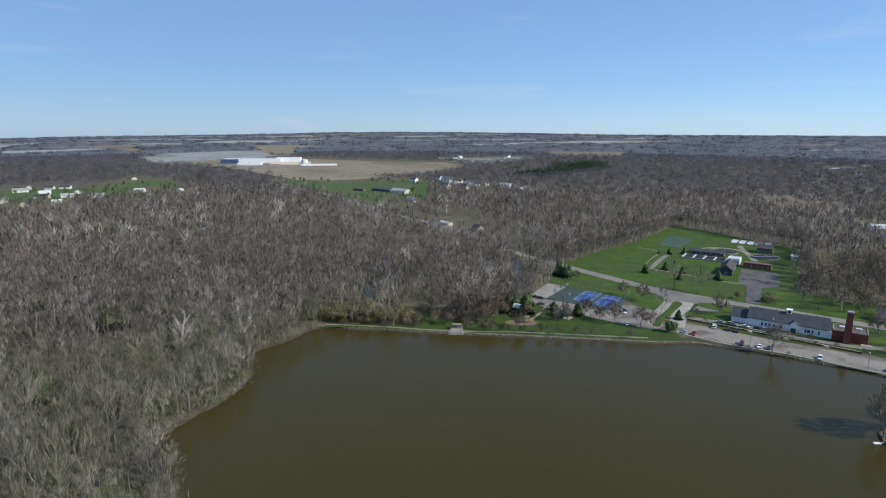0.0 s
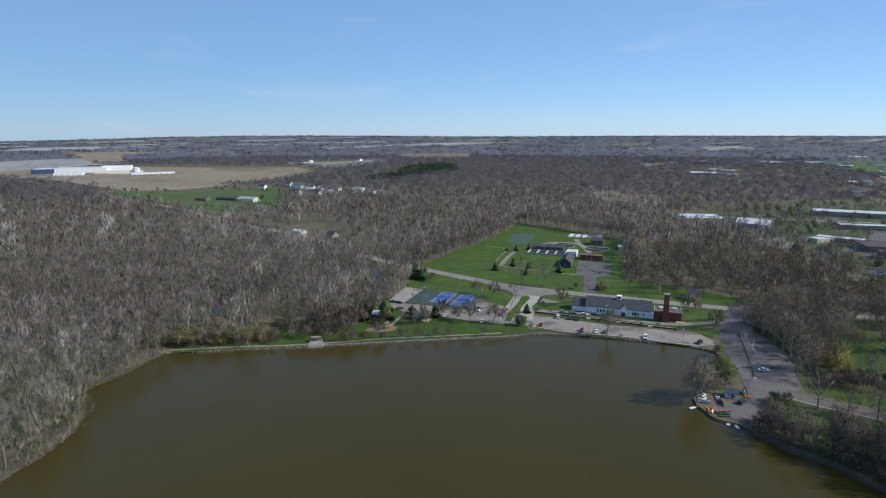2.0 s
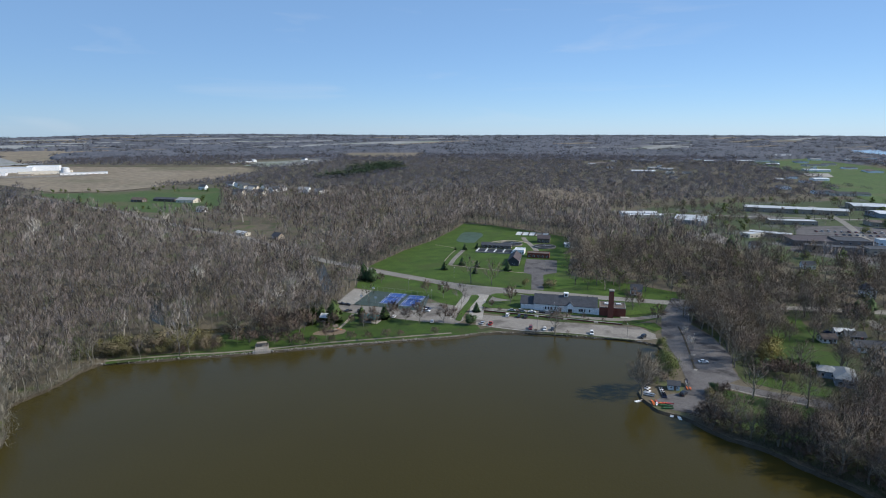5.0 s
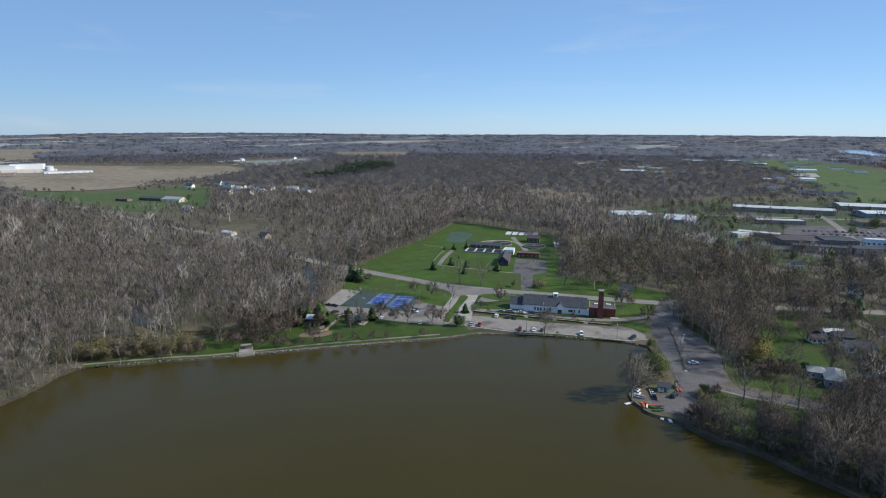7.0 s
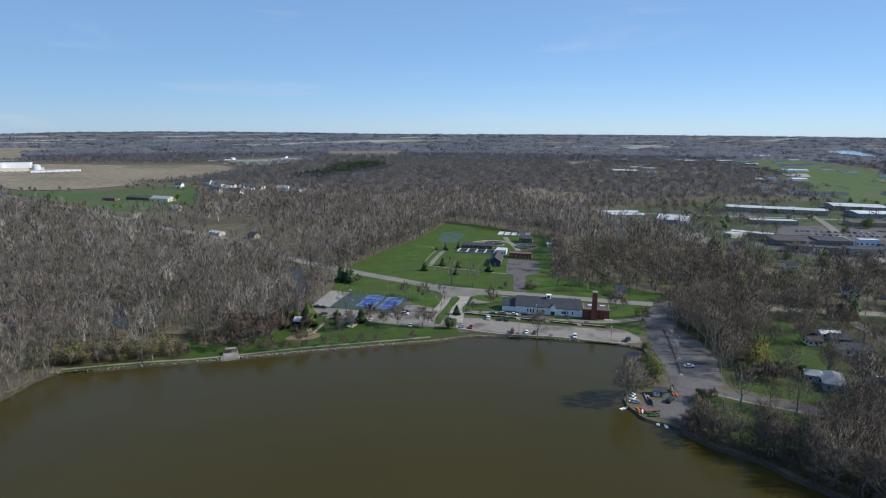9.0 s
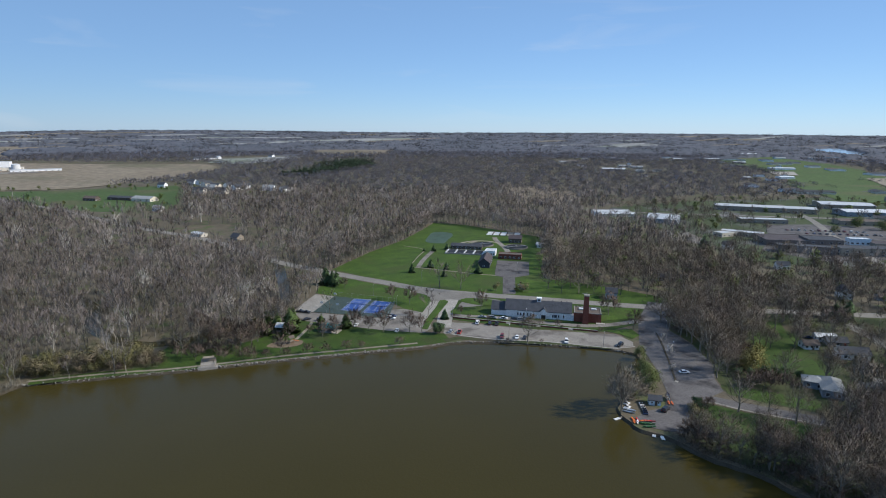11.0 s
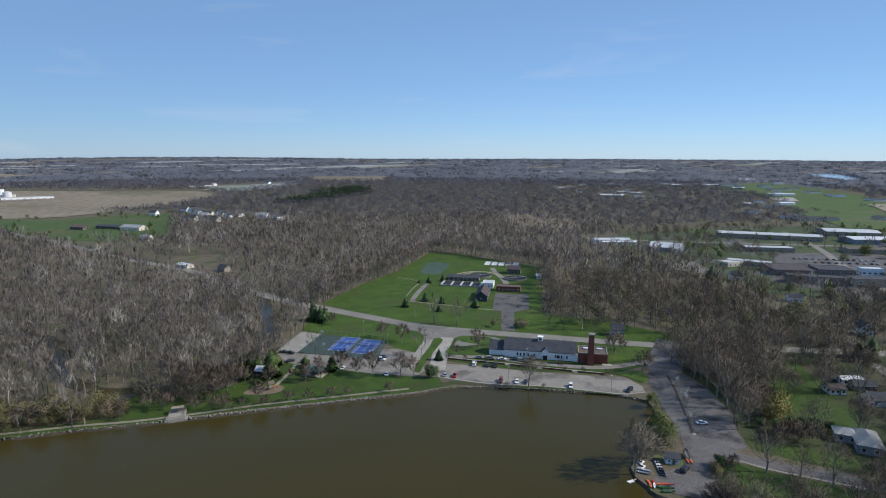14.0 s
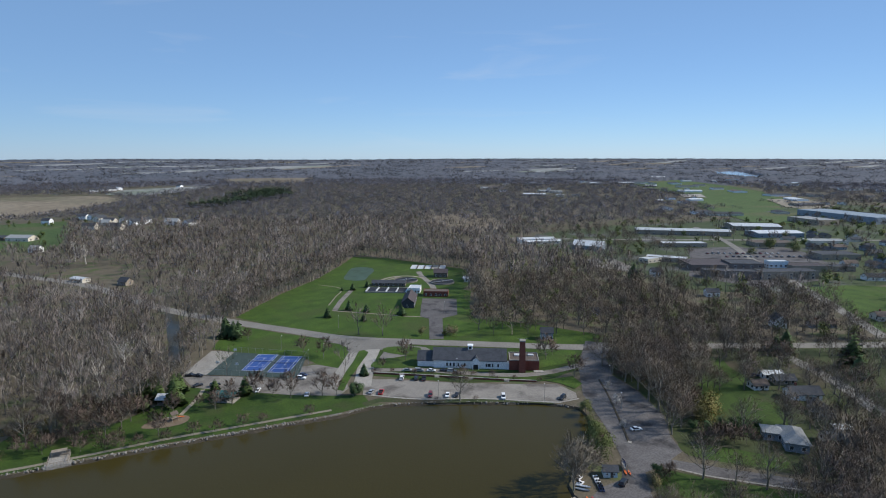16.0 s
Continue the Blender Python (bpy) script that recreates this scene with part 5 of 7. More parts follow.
for _x, _y in ((-614, 800), (-708, 985), (-676, 990), (-640, 930), (-628, 907), (-655, 1000), (-570, 872), (-567, 775), (-534, 795), (-600, 860), (-528, 875), (-503, 955), (-636, 1190), (-690, 940), (-590, 930), (-450, 985)):
    building("meadow_house", "pale house on a green meadow", _x, _y, _r.choice((10, -60, 35)), _r.uniform(13, 22), 10, 3.6, 3.0, _r.choice((M_WHITE, M_CREAM, M_WHITE)), _r.choice((M_METAL_ROOF, M_SHINGLE_PALE, M_SHINGLE)), n=3, ends=2)
for _x, _y in ((-7, 1962), (40, 1990), (55, 2006), (224, 2050), (20, 1975), (624, 2480), (660, 2470), (693, 2452)):
    building("far_farm", "distant farm building painted white", _x, _y, _r.choice((10, -60)), 20, 12, 5, 4, M_WHITE, _r.choice((M_METAL_ROOF, M_SHINGLE)), n=2, door=False)


# ---- woods ----
CLEAR = [[(-68, 298), (-66, 314), (-44, 319), (-16, 318), (-14, 297)], [(150, 170), (175, 170), (182, 120), (205, 50), (180, 50), (160, 120), (150, 150)], [(145, 162), (150, 195), (180, 215), (195, 245), (212, 245), (215, 232), (190, 190), (168, 158)], [(-17, 298), (-15, 314), (-3, 326), (4, 306), (3, 296)], SHORE, LOT, LOT_WEST, YARD, DRIVE, FIELD, COURT, PAD, LAWN_NORTH, LAWN_COURT, LAWN_EAST, LAWN_SOUTH, LAWN_PLANT, *ISLANDS, FARM, BARN_FIELD, GREEN_WEST, TOWN, PASTURE, FAR_LAKE, LAWN_TOWN,
         [(-22, 284), (-22, 300), (10, 304), (125, 290), (212, 244), (206, 225), (190, 232), (120, 266), (60, 272)], [(118, 300), (150, 372), (200, 350), (275, 292), (205, 232), (118, 278)]]
# open farmland to the north-west and north, then plain far fields turned at random
OPEN_LAND = (
    ("tan", [(-1549, 2672), (-1503, 2829), (-1208, 2369), (-1102, 2126), (-1333, 2374)]),
    ("pale", [(-1014, 1956), (-1034, 2203), (-879, 2359), (-623, 2432), (-532, 2072), (-705, 1888), (-801, 1701), (-950, 1800)]),
    ("tan", [(-1023, 2901), (-776, 2818), (-566, 2600), (-718, 2380)]),
    ("pale", [(-1811, 2384), (-1666, 2478), (-1535, 2670), (-1367, 2374), (-1459, 2168), (-1588, 2087)]),
    ("tan", [(-911, 2736), (-831, 2855), (-657, 2816), (-591, 2307), (-510, 2100), (-615, 2080)]),
    ("tan", [(-650, 2740), (-527, 2797), (-270, 2874), (-257, 2733), (-496, 2626), (-620, 2500)]),
    ("pale", [(20, 1833), (64, 1986), (234, 2047), (355, 2069), (210, 1843), (103, 1763)]),
    ("tan", [(378, 2330), (464, 2421), (767, 2361), (629, 2072), (405, 2116)]),
    ("pale", [(287, 2965), (467, 3048), (784, 3110), (1202, 3470), (1291, 3616), (897, 3560), (371, 3213)]),
    ("tan", [(801, 3181), (1461, 3641), (1497, 3441), (983, 3129), (805, 2957)]),
    ("tan", [(1637, 3027), (2028, 3045), (2027, 2873), (1691, 2749)]),
)
FAR_FIELDS = []
for _q, (_tone, _p) in enumerate(OPEN_LAND):
    FAR_FIELDS.append(_p)
    structure("open_field", sheet("open_field", _p, 0.9 + 0.03 * _q, M_HAZED_FIELD if _tone == "pale" else M_FIELD, 80.0), "open field in haze-paled colour" if _tone == "pale" else "open dormant tan field", "field")
_r = random.Random(12)
for _q in range(210):
    _a, _d = radians(_r.uniform(8, 142)), 2900 + 1750 * _r.random() ** 0.8
    if _r.random() < 0.55:
        _a = radians(_r.uniform(85, 135))
    _x, _y, _t, _l, _m = _d * math.cos(_a), _d * math.sin(_a), _r.uniform(0, 0.5), _r.uniform(120, 420), (36 + 110 * (_d - 1900) / 2900) * _r.uniform(0.7, 1.2) * (0.6 if _a < 1.4 else 1.1)
    _p = [(_x + c * _l * math.cos(_t) - s * _m * math.sin(_t), _y + c * _l * math.sin(_t) + s * _m * math.cos(_t)) for c, s in ((-1, -1), (1, -1), (1, 1), (-1, 1))]
    if max(math.hypot(*p) for p in _p) < 4850 and not any(inside(k, np.array(_p)).any() for k in (FARM, TOWN, PASTURE, FAR_LAKE, *FAR_FIELDS)):
        FAR_FIELDS.append(_p)
for _q, _p in enumerate(FAR_FIELDS[len(OPEN_LAND):]):
    structure("far_field", sheet("far_field", _p, 1.5 + 0.03 * _q, (M_HAZED_FIELD, M_FIELD, M_HAZED_FIELD)[_q % 3], 80.0), "distant open farm field", "field")


PINE_ROWS = np.array([(215, 1400), (300, 1480), (430, 1630)], float), np.array([(330, 1640), (450, 1750)], float)


def wooded(xy, margin=1.0):
    ok = np.ones(len(xy), bool)
    for row in PINE_ROWS:
        ok &= ~near_line(row, xy, 40)
    for p in CLEAR + FAR_FIELDS:
        ok &= ~inside(p, xy)
    ok &= ~near_line(np.vstack([SHORE, SHORE[:1]])[::2], xy, 0.5 * margin)
    ragged = np.sin(xy[:, 0] * 0.041) * np.cos(xy[:, 1] * 0.033) + 0.5 * np.sin(xy[:, 0] * 0.11 + xy[:, 1] * 0.09)
    for p in (FARM, BARN_FIELD, GREEN_WEST):
        for k, g in ((1.03, -0.9), (1.06, 0.0), (1.1, 0.5)):
            ok &= ~(inside(p, xy * k) & (ragged > g))
    for bx, by, br in BUILT_AT:
        d = math.hypot(bx, by)
        c = 26 / d if d > 520 else 0
        reach = max(br * 0.8, 7) + (22 if d > 520 else 3)
        ok &= np.hypot(xy[:, 0] - bx * (1 - c), xy[:, 1] - by * (1 - c)) > reach
    ok &= ~near_line(ROAD[ROAD[:, 1] > 540][::3] - (0, 12), xy, 17)
    ok &= ~inside([(-12, 600), (22, 590), (40, 640), (34, 690), (6, 696), (-14, 660)], xy)
    ok &= ~near_line(ROAD[::3], xy, 7 * margin) & ~near_line(RIVER[::2], xy, 4.6 * margin) & ~near_line(STREET[::2], xy, 6)
    return ok


def in_view(xy, left=48, right=-82):
    b = np.degrees(np.arctan2(-xy[:, 0], xy[:, 1]))
    return (b < left) & (b > right)


def ragged_edge(xy):
    """How far the edge between two depths of the woods wanders."""
    return 70 * np.sin(xy[:, 0] * 0.011 + 1) * np.cos(xy[:, 1] * 0.013) + np.random.default_rng(77).uniform(-60, 60, len(xy))


NEAR_KINDS = [crown_tree(20 + q, 16 + q * 1.1, 4.0 + 0.5 * (q % 3), 11, 4, 560, 1.8, 0.085, thick=1.35, low=0.3) for q in range(6)]
_roots = [tree_kind("bare_tree", a, M_BARK, M_TWIG_NEAR, "tall leafless grey-brown tree in the lakeside woods", "tree", "trees of the lakeside woods") for a in NEAR_KINDS]
_xy = spots(-330, 60, 60, 420, 7.3, 5)
_xy = _xy[wooded(_xy) & in_view(_xy, 52) & (_xy[:, 0] < 45)]
_d = np.hypot(_xy[:, 0], _xy[:, 1])
_xy = _xy[np.argsort(_d)]
NEAR_XY, _rest = _xy[:285], _xy[285:]
_rng = np.random.default_rng(8)
for _p in NEAR_XY:
    plant(_roots[_rng.integers(6)], _p[0], _p[1], _rng.uniform(0.72, 1.12), _rng.uniform(0, 360))
for _o in _roots:
    discard(_o)

L1 = [crown_tree(50 + q, 16 + q * 1.2, 4.4 + 0.4 * (q % 3), 8, 2, 330, 2.0, 0.15, 3, thick=1.3, low=0.28) for q in range(6)]

L1B = [crown_tree(60 + q, 16 + q * 1.2, 5.0 + 0.4 * (q % 3), 7, 1, 220, 2.2, 0.24, 3, thick=1.5, low=0.25, fill=0.3) for q in range(6)]
L2 = [crown_tree(70 + q, 15.5 + q * 1.1, 5.6 + 0.4 * (q % 3), 4, 0, 110, 3.4, 0.44, 3, thick=1.7, low=0.2, fill=0.5) for q in range(6)]
EAST = [crown_tree(80 + q, 14.5 + q * 1.1, 6.2 + 0.8 * (q % 3), 9, 2, 640, 1.25, 0.2, 3, thick=1.6, low=0.16, stray=0.32, rise=0.3, fill=0.5) for q in range(6)]


def canopy(seed, n, h, radius, length, width, rise=0.6):
    """A far tree: a loose rounded crown of upright twigs that fan outwards."""
    rng = np.random.default_rng(seed)
    q = rng.normal(size=(n, 3))
    q /= np.linalg.norm(q, axis=1)[:, None]
    q[:, 2] = np.abs(q[:, 2]) * 1.2 - 0.2
    lump = 1 + 0.2 * np.sin(q[:, :1] * 6 + seed) * np.cos(q[:, 1:2] * 6 + seed * 2)
    s = q * lump * rng.uniform(0.6, 0.95, (n, 1)) * (radius, radius, h * 0.42) + (0, 0, h * 0.36)
    d = q * (0.5, 0.5, 0.3) + rng.normal(size=(n, 3)) * (0.3, 0.3, 0.12) + (0, 0, rise)
    d /= np.linalg.norm(d, axis=1)[:, None]
    return slivers(rng, s, d, length, width, q)


L3 = [canopy(90 + q, 44, 13.5 + 0.8 * q, 9.0, 4.2, 1.4, 0.4) for q in range(6)]
L4 = [canopy(110 + q, 36, 8 + 0.4 * q, 27, 13.0, 4.5, 0.05) for q in range(6)]


def woods(name, variants, xy, seed, material, label, lo=0.62, hi=1.2, crowns=True, level=0.0):
    rng = np.random.default_rng(seed)
    n = len(xy)
    if not n:
        return
    v, f, t, o = joined(variants, xy, rng.uniform(lo, hi, n), rng.uniform(0, 6.28, n), rng.integers(0, len(variants), n), rng.uniform(0.85, 1.15, n), rng.random(n))
    me = mesh_np(name, v, f, material)
    if crowns:
        o = o + np.array([0.0, 0.0, level])
        soften(me, o / np.linalg.norm(o, axis=1)[:, None])
    me.attributes.new("tint", "FLOAT", "POINT").data.foreach_set("value", t.astype(np.float32))
    tagged(new(name, me), label, "woods", "", "stuff")


def wood_and_twigs(kinds):
    return [(a[0], a[1]) for a in kinds], [(a[2], a[3]) for a in kinds]


def mixed_woods(name, kinds, xy, seed, label, twig=M_TWIG, lo=0.55, hi=1.2, step=1):
    w, t = wood_and_twigs(kinds)
    woods(name + "_trunks", w, xy[::step], seed + (step > 1), M_BARK, "trunks and limbs of " + label, lo, hi, False)
    woods(name + "_twigs", t, xy, seed, twig, "fine bare twigs of " + label, lo, hi)


_xy = spots(-420, 520, 60, 560, 8.0, 6)
_d = np.hypot(_xy[:, 0], _xy[:, 1])
_k = wooded(_xy) & in_view(_xy, 52) & (_d < 540) & (_d > 200) & ~((_xy[:, 0] < 45) & (_xy[:, 1] < 420) & (_xy[:, 0] > -330))
_xy = np.concatenate([_xy[_k], _rest])
_d = np.hypot(_xy[:, 0], _xy[:, 1])
_e = _xy[:, 0] > 165
_east = spots(165, 560, 120, 560, 10.6, 16, 0.5)
_east = _east[wooded(_east) & (np.hypot(_east[:, 0], _east[:, 1]) < 545)]
mixed_woods("woods", L1, _xy[(_d < 345) & ~_e], 9, "the leafless woods round the lake")
mixed_woods("inner_woods", L1B, _xy[(_d >= 345) & ~_e], 19, "the leafless woods behind the lake")
mixed_woods("east_woods", EAST, _east, 29, "the bare and budding trees east of the lake", M_TWIG_EAST, 0.6, 1.3)
_xy = spots(-900, 1150, 100, 1120, 11.4, 7)
_d = np.hypot(_xy[:, 0], _xy[:, 1])
_k = wooded(_xy) & in_view(_xy) & (_d >= 540) & (_d < 1010 + ragged_edge(_xy)) & (~inside(MARSH, _xy) | (np.arange(len(_xy)) % 7 == 0))
mixed_woods("middle_woods", L2, _xy[_k], 10, "the leafless woods beyond the road", step=3)
_xy = spots(-1700, 2250, 100, 2250, 18.5, 8)
_d = np.hypot(_xy[:, 0], _xy[:, 1])
woods("distant_woods", L3, _xy[wooded(_xy) & in_view(_xy) & (_d >= 1010 + ragged_edge(_xy)) & (_d < 2250)], 11, M_TWIG_HAZED_FAR, "distant leafless woodland", 0.8, 1.15, level=0.5)


def canopy_sheet(r0, r1, rows, turn, lift, lumps, seed):
    """The closed top of far woods as one lumpy sheet, which falls to the ground where the land is open."""
    rng = np.random.default_rng(seed)
    bearing = np.radians(np.arange(-82, 48, turn))
    R, B = np.meshgrid(np.geomspace(r0, r1, rows), bearing, indexing="ij")
    R = R * (1 + rng.uniform(-0.3, 0.3, R.shape) * (np.log(r1 / r0) / rows))
    xy = np.column_stack([(-np.sin(B) * R).ravel(), (np.cos(B) * R).ravel()])
    ok = wooded(xy)
    z = height(xy[:, 0], xy[:, 1]) + np.where(ok, lift * np.clip((np.hypot(*xy.T) - r0) / 260, 0, 1) - 1.0 + rng.normal(size=len(xy)) * lumps + 2.0 * np.sin(xy[:, 0] / 90) * np.cos(xy[:, 1] / 130), -1.5)
    n = len(bearing)
    i = (np.arange(rows - 1)[:, None] * n + np.arange(n - 1)[None]).ravel()
    f = np.column_stack([i, i + n, i + n + 1, i + 1])
    f = f[ok[f].any(1)]
    return np.column_stack([xy, z]), f


def far_canopy(name, args, material, label):
    v, f = canopy_sheet(*args)
    me = mesh_np(name, v, f, material)
    t = 0.5 + 0.25 * np.sin(v[:, 0] / 170 + 1) * np.cos(v[:, 1] / 210) + np.random.default_rng(5).uniform(-0.2, 0.2, len(v))
    me.attributes.new("tint", "FLOAT", "POINT").data.foreach_set("value", t.astype(np.float32))
    tagged(new(name, me), label, "woods", "", "stuff")


far_canopy("horizon_canopy", (2080, 4870, 68, 0.14, 9.0, 1.5, 72), M_TWIG_HAZED_HORIZON_MASS, "closed canopy of woods at the horizon")
_xy = spots(-3700, 4900, 300, 4880, 62, 9)
_d = np.hypot(_xy[:, 0], _xy[:, 1])
woods("horizon_woods", L4, _xy[wooded(_xy) & in_view(_xy) & (_d >= 2250) & (_d < 4860)], 12, M_TWIG_HAZED_HORIZON, "woodland reaching the horizon", 0.85, 1.12, level=2.0)
_xy = spots(-4800, 4800, -4800, 4800, 150, 10)
_d = np.hypot(_xy[:, 0], _xy[:, 1])
woods("outer_woods", L4, _xy[wooded(_xy) & ~in_view(_xy) & (_d >= 420) & (_d < 4800)], 13, M_TWIG_HAZED_HORIZON, "woodland all round the lake")


def clump(seed, n, h, radius):
    rng = np.random.default_rng(seed)
    s = np.column_stack([rng.normal(size=n) * radius * 0.5, rng.normal(size=n) * radius * 0.5, rng.uniform(0.0, 0.4, n) * h])
    d = rng.normal(size=(n, 3)) * 0.6 + np.array([0, 0, 0.8])
    d /= np.linalg.norm(d, axis=1)[:, None]
    return slivers(rng, s, d, h * 0.6, 0.07)


# low saplings and brush under the lakeside trees, and a thick fringe of brush over the bank
_under = [clump(130 + q, 20, 2.8, 2.2) for q in range(5)]
_xy = spots(-320, 60, 70, 430, 4.4, 61)
_xy = _xy[wooded(_xy) & in_view(_xy, 52) & (_xy[:, 0] < 45)]
woods("undergrowth", _under, _xy, 62, M_UNDER, "olive and brown undergrowth below the trees", 0.5, 1.3)
_west = SHORE[(SHORE[:, 0] < -66) & (SHORE[:, 1] > 90)]
_xy = np.concatenate([_west + np.random.default_rng(q).uniform(-1.8, 1.3, _west.shape) - (0.4, 0) for q in range(7)])
woods("bank_brush", _under, _xy, 63, M_TWIG_NEAR, "bare brush leaning over the bank", 0.7, 1.9)
_east_shore = SHORE[(SHORE[:, 0] > 150) & (SHORE[:, 1] < 163) & (SHORE[:, 1] > 40)]
_xy = np.concatenate([_east_shore + np.random.default_rng(q + 70).uniform((-0.8, -1.5), (2.6, 1.5), _east_shore.shape) for q in range(6)])
woods("east_bank_brush", _under, _xy, 68, M_TWIG_EAST, "bare brown brush along the bank", 0.6, 1.5)
_xy = np.column_stack([np.linspace(-74, -12, 70), np.interp(np.linspace(-74, -12, 70), [-74, -47, -12], [306, 301.5, 299])])
_xy = np.concatenate([_xy + np.random.default_rng(q + 9).uniform((-1, 0), (1, 6), _xy.shape) for q in range(4)])
woods("path_brush", _under, _xy, 64, M_UNDER, "olive brush behind the footpath", 0.8, 1.7)

_edge = smooth_line([(98, 455), (120, 481), (143, 508), (182, 546), (219, 592), (253, 640), (281, 616), (304, 566), (327, 510), (302, 469), (280, 444)], 4)
_xy = np.concatenate([_edge + np.random.default_rng(q + 80).uniform(-2.5, 2.5, _edge.shape) for q in range(4)])
_xy = _xy[~inside(FIELD, _xy)]
woods("field_edge_brush", _under, _xy, 69, M_TWIG, "bare brush along the edge of the field", 0.8, 1.7)

_line = np.concatenate([_edge + np.random.default_rng(q + 90).uniform(-1.5, 1.5, _edge.shape) for q in range(2)])
_line = _line[~inside(FIELD, _line)]
mixed_woods("field_edge_woods", L1, _line, 91, "the leafless trees at the edge of the field", M_TWIG, 0.7, 1.15)
_line = _west[::2] + np.random.default_rng(92).uniform((-3.0, -1.0), (-0.4, 1.0), _west[::2].shape)
mixed_woods("shore_woods", L1, _line, 93, "the leafless trees leaning over the water", M_TWIG_NEAR, 0.55, 0.95)

# green honeysuckle thickets in early leaf under the lakeside trees
_thick = [(lambda a: (a[2], a[3]))(bushy(150 + q, 4.2, 3.0, 150, 0.4, 0.05)) for q in range(4)]
_xy = spots(-320, -70, 110, 330, 5.2, 94, 0.5)
_lush = np.sin(_xy[:, 0] * 0.07 + 1.3) * np.cos(_xy[:, 1] * 0.055 + 0.4) + 0.5 * np.sin(_xy[:, 0] * 0.17 + _xy[:, 1] * 0.13)
_xy = _xy[wooded(_xy) & (_lush > 0.25)]
woods("green_thicket", _thick, _xy, 95, M_BUD, "low shrubs in fresh green leaf under bare trees", 0.5, 1.2)

_leafing = [(lambda a: (a[2], a[3]))(bushy(140 + q, 11, 5.0, 170, 0.8, 0.15)) for q in range(4)]
_xy = spots(200, 560, 200, 560, 19, 65, 0.5)
_xy = _xy[wooded(_xy) & (np.random.default_rng(66).random(len(_xy)) < 0.55)]
woods("leafing_woods", _leafing, _xy, 67, M_BUD, "trees just coming into olive leaf", 0.7, 1.25)


# ---- courts ----
structure("court_surface", sheet("court_surface", COURT, 0.16, M_COURT_GREEN), "dark green hard court surface", "court")
_u, _v = Vector((18.3, 28.2, 0)).normalized(), Vector((0.79, -0.61, 0)).normalized()
COURT_TURN = math.degrees(math.atan2(28.2, 18.3)) - 90
for cx, cy in ((93.0, 356.5), (103.6, 347.2)):
    tc = thing("tennis_court", pose(cx, cy, 0.165, 0, 0, COURT_TURN), "blue tennis court with white lines and a net", "tennis court", "tennis courts")
    part("playing_surface", box(-5.6, 5.6, -12.1, 12.1, 0, 0.01), M_COURT_BLUE, tc, "blue playing surface")
    for x0, x1, y0, y1 in ((-5.5, -5.35, -11.9, 11.9), (5.35, 5.5, -11.9, 11.9), (-4.2, -4.05, -11.9, 11.9), (4.05, 4.2, -11.9, 11.9), (-5.35, 5.35, -11.9, -11.7), (-5.35, 5.35, 11.7, 11.9), (-4.05, 4.05, -6.5, -6.35), (-4.05, 4.05, 6.35, 6.5), (-0.07, 0.07, -6.35, 6.35)):
        part("line", box(x0, x1, y0, y1, 0.01, 0.02), M_LINE, tc)
    bm = bmesh.new()
    for q in range(7):
        box(-6.2, 6.2, -0.012, 0.012, 0.15 + q * 0.13, 0.175 + q * 0.13, bm=bm)
    for q in range(42):
        box(-6.2 + q * 0.3, -6.175 + q * 0.3, -0.01, 0.01, 0.15, 1.0, bm=bm)
    part("net", bm, M_DARK, tc, "dark open-meshed net")
    part("net_tape", box(-6.2, 6.2, -0.04, 0.04, 1.0, 1.07), M_LINE, tc)
    for q in (-6.3, 6.3):
        part("post", tube([(q, 0, 0), (q, 0, 1.12)], [0.06, 0.06], 6), M_STEEL, tc)
hoop = thing("basketball_hoop", pose(71.5, 357, 0.16, 0, 0, COURT_TURN), "basketball hoop on a steel post at the court edge", "basketball hoop", "basketball hoops")
part("post", tube([(0, 0, 0), (0, 0, 3.2), (0, 0.9, 3.5)], [0.09, 0.08, 0.06], 6), M_STEEL, hoop)
part("backboard", box(-0.9, 0.9, 0.9, 0.96, 2.9, 4.0), M_WHITE, hoop)
bm = bmesh.new()
tube([(0.23 * math.cos(a), 1.25 + 0.23 * math.sin(a), 3.05) for a in np.linspace(0, 2 * math.pi, 13)], [0.02] * 13, 4, bm)
part("rim", bm, PAINT["orange"], hoop)
copy_thing(hoop, pose(84.0, 374.5, 0.16, 0, 0, COURT_TURN + 180))
copy_thing(hoop, pose(79.5, 350, 0.16, 0, 0, COURT_TURN))
# chain-link fence round the courts: posts and rails
fence = thing("court_fence", pose(0, 0, 0.1), "tall steel fence frame round the courts", "fence")
_loop = COURT + [COURT[0]]
for (ax, ay), (bx, by) in zip(_loop[1:-1], _loop[2:]):
    n = int(math.hypot(bx - ax, by - ay) / 4)
    for q in range(n):
        fx, fy = ax + (bx - ax) * q / n, ay + (by - ay) * q / n
        part("fence_post", tube([(fx, fy, 0), (fx, fy, 3.0)], [0.05, 0.05], 5), M_STEEL, fence)
    part("top_rail", tube([(ax, ay, 3.0), (bx, by, 3.0)], [0.04, 0.04], 4), M_STEEL, fence)

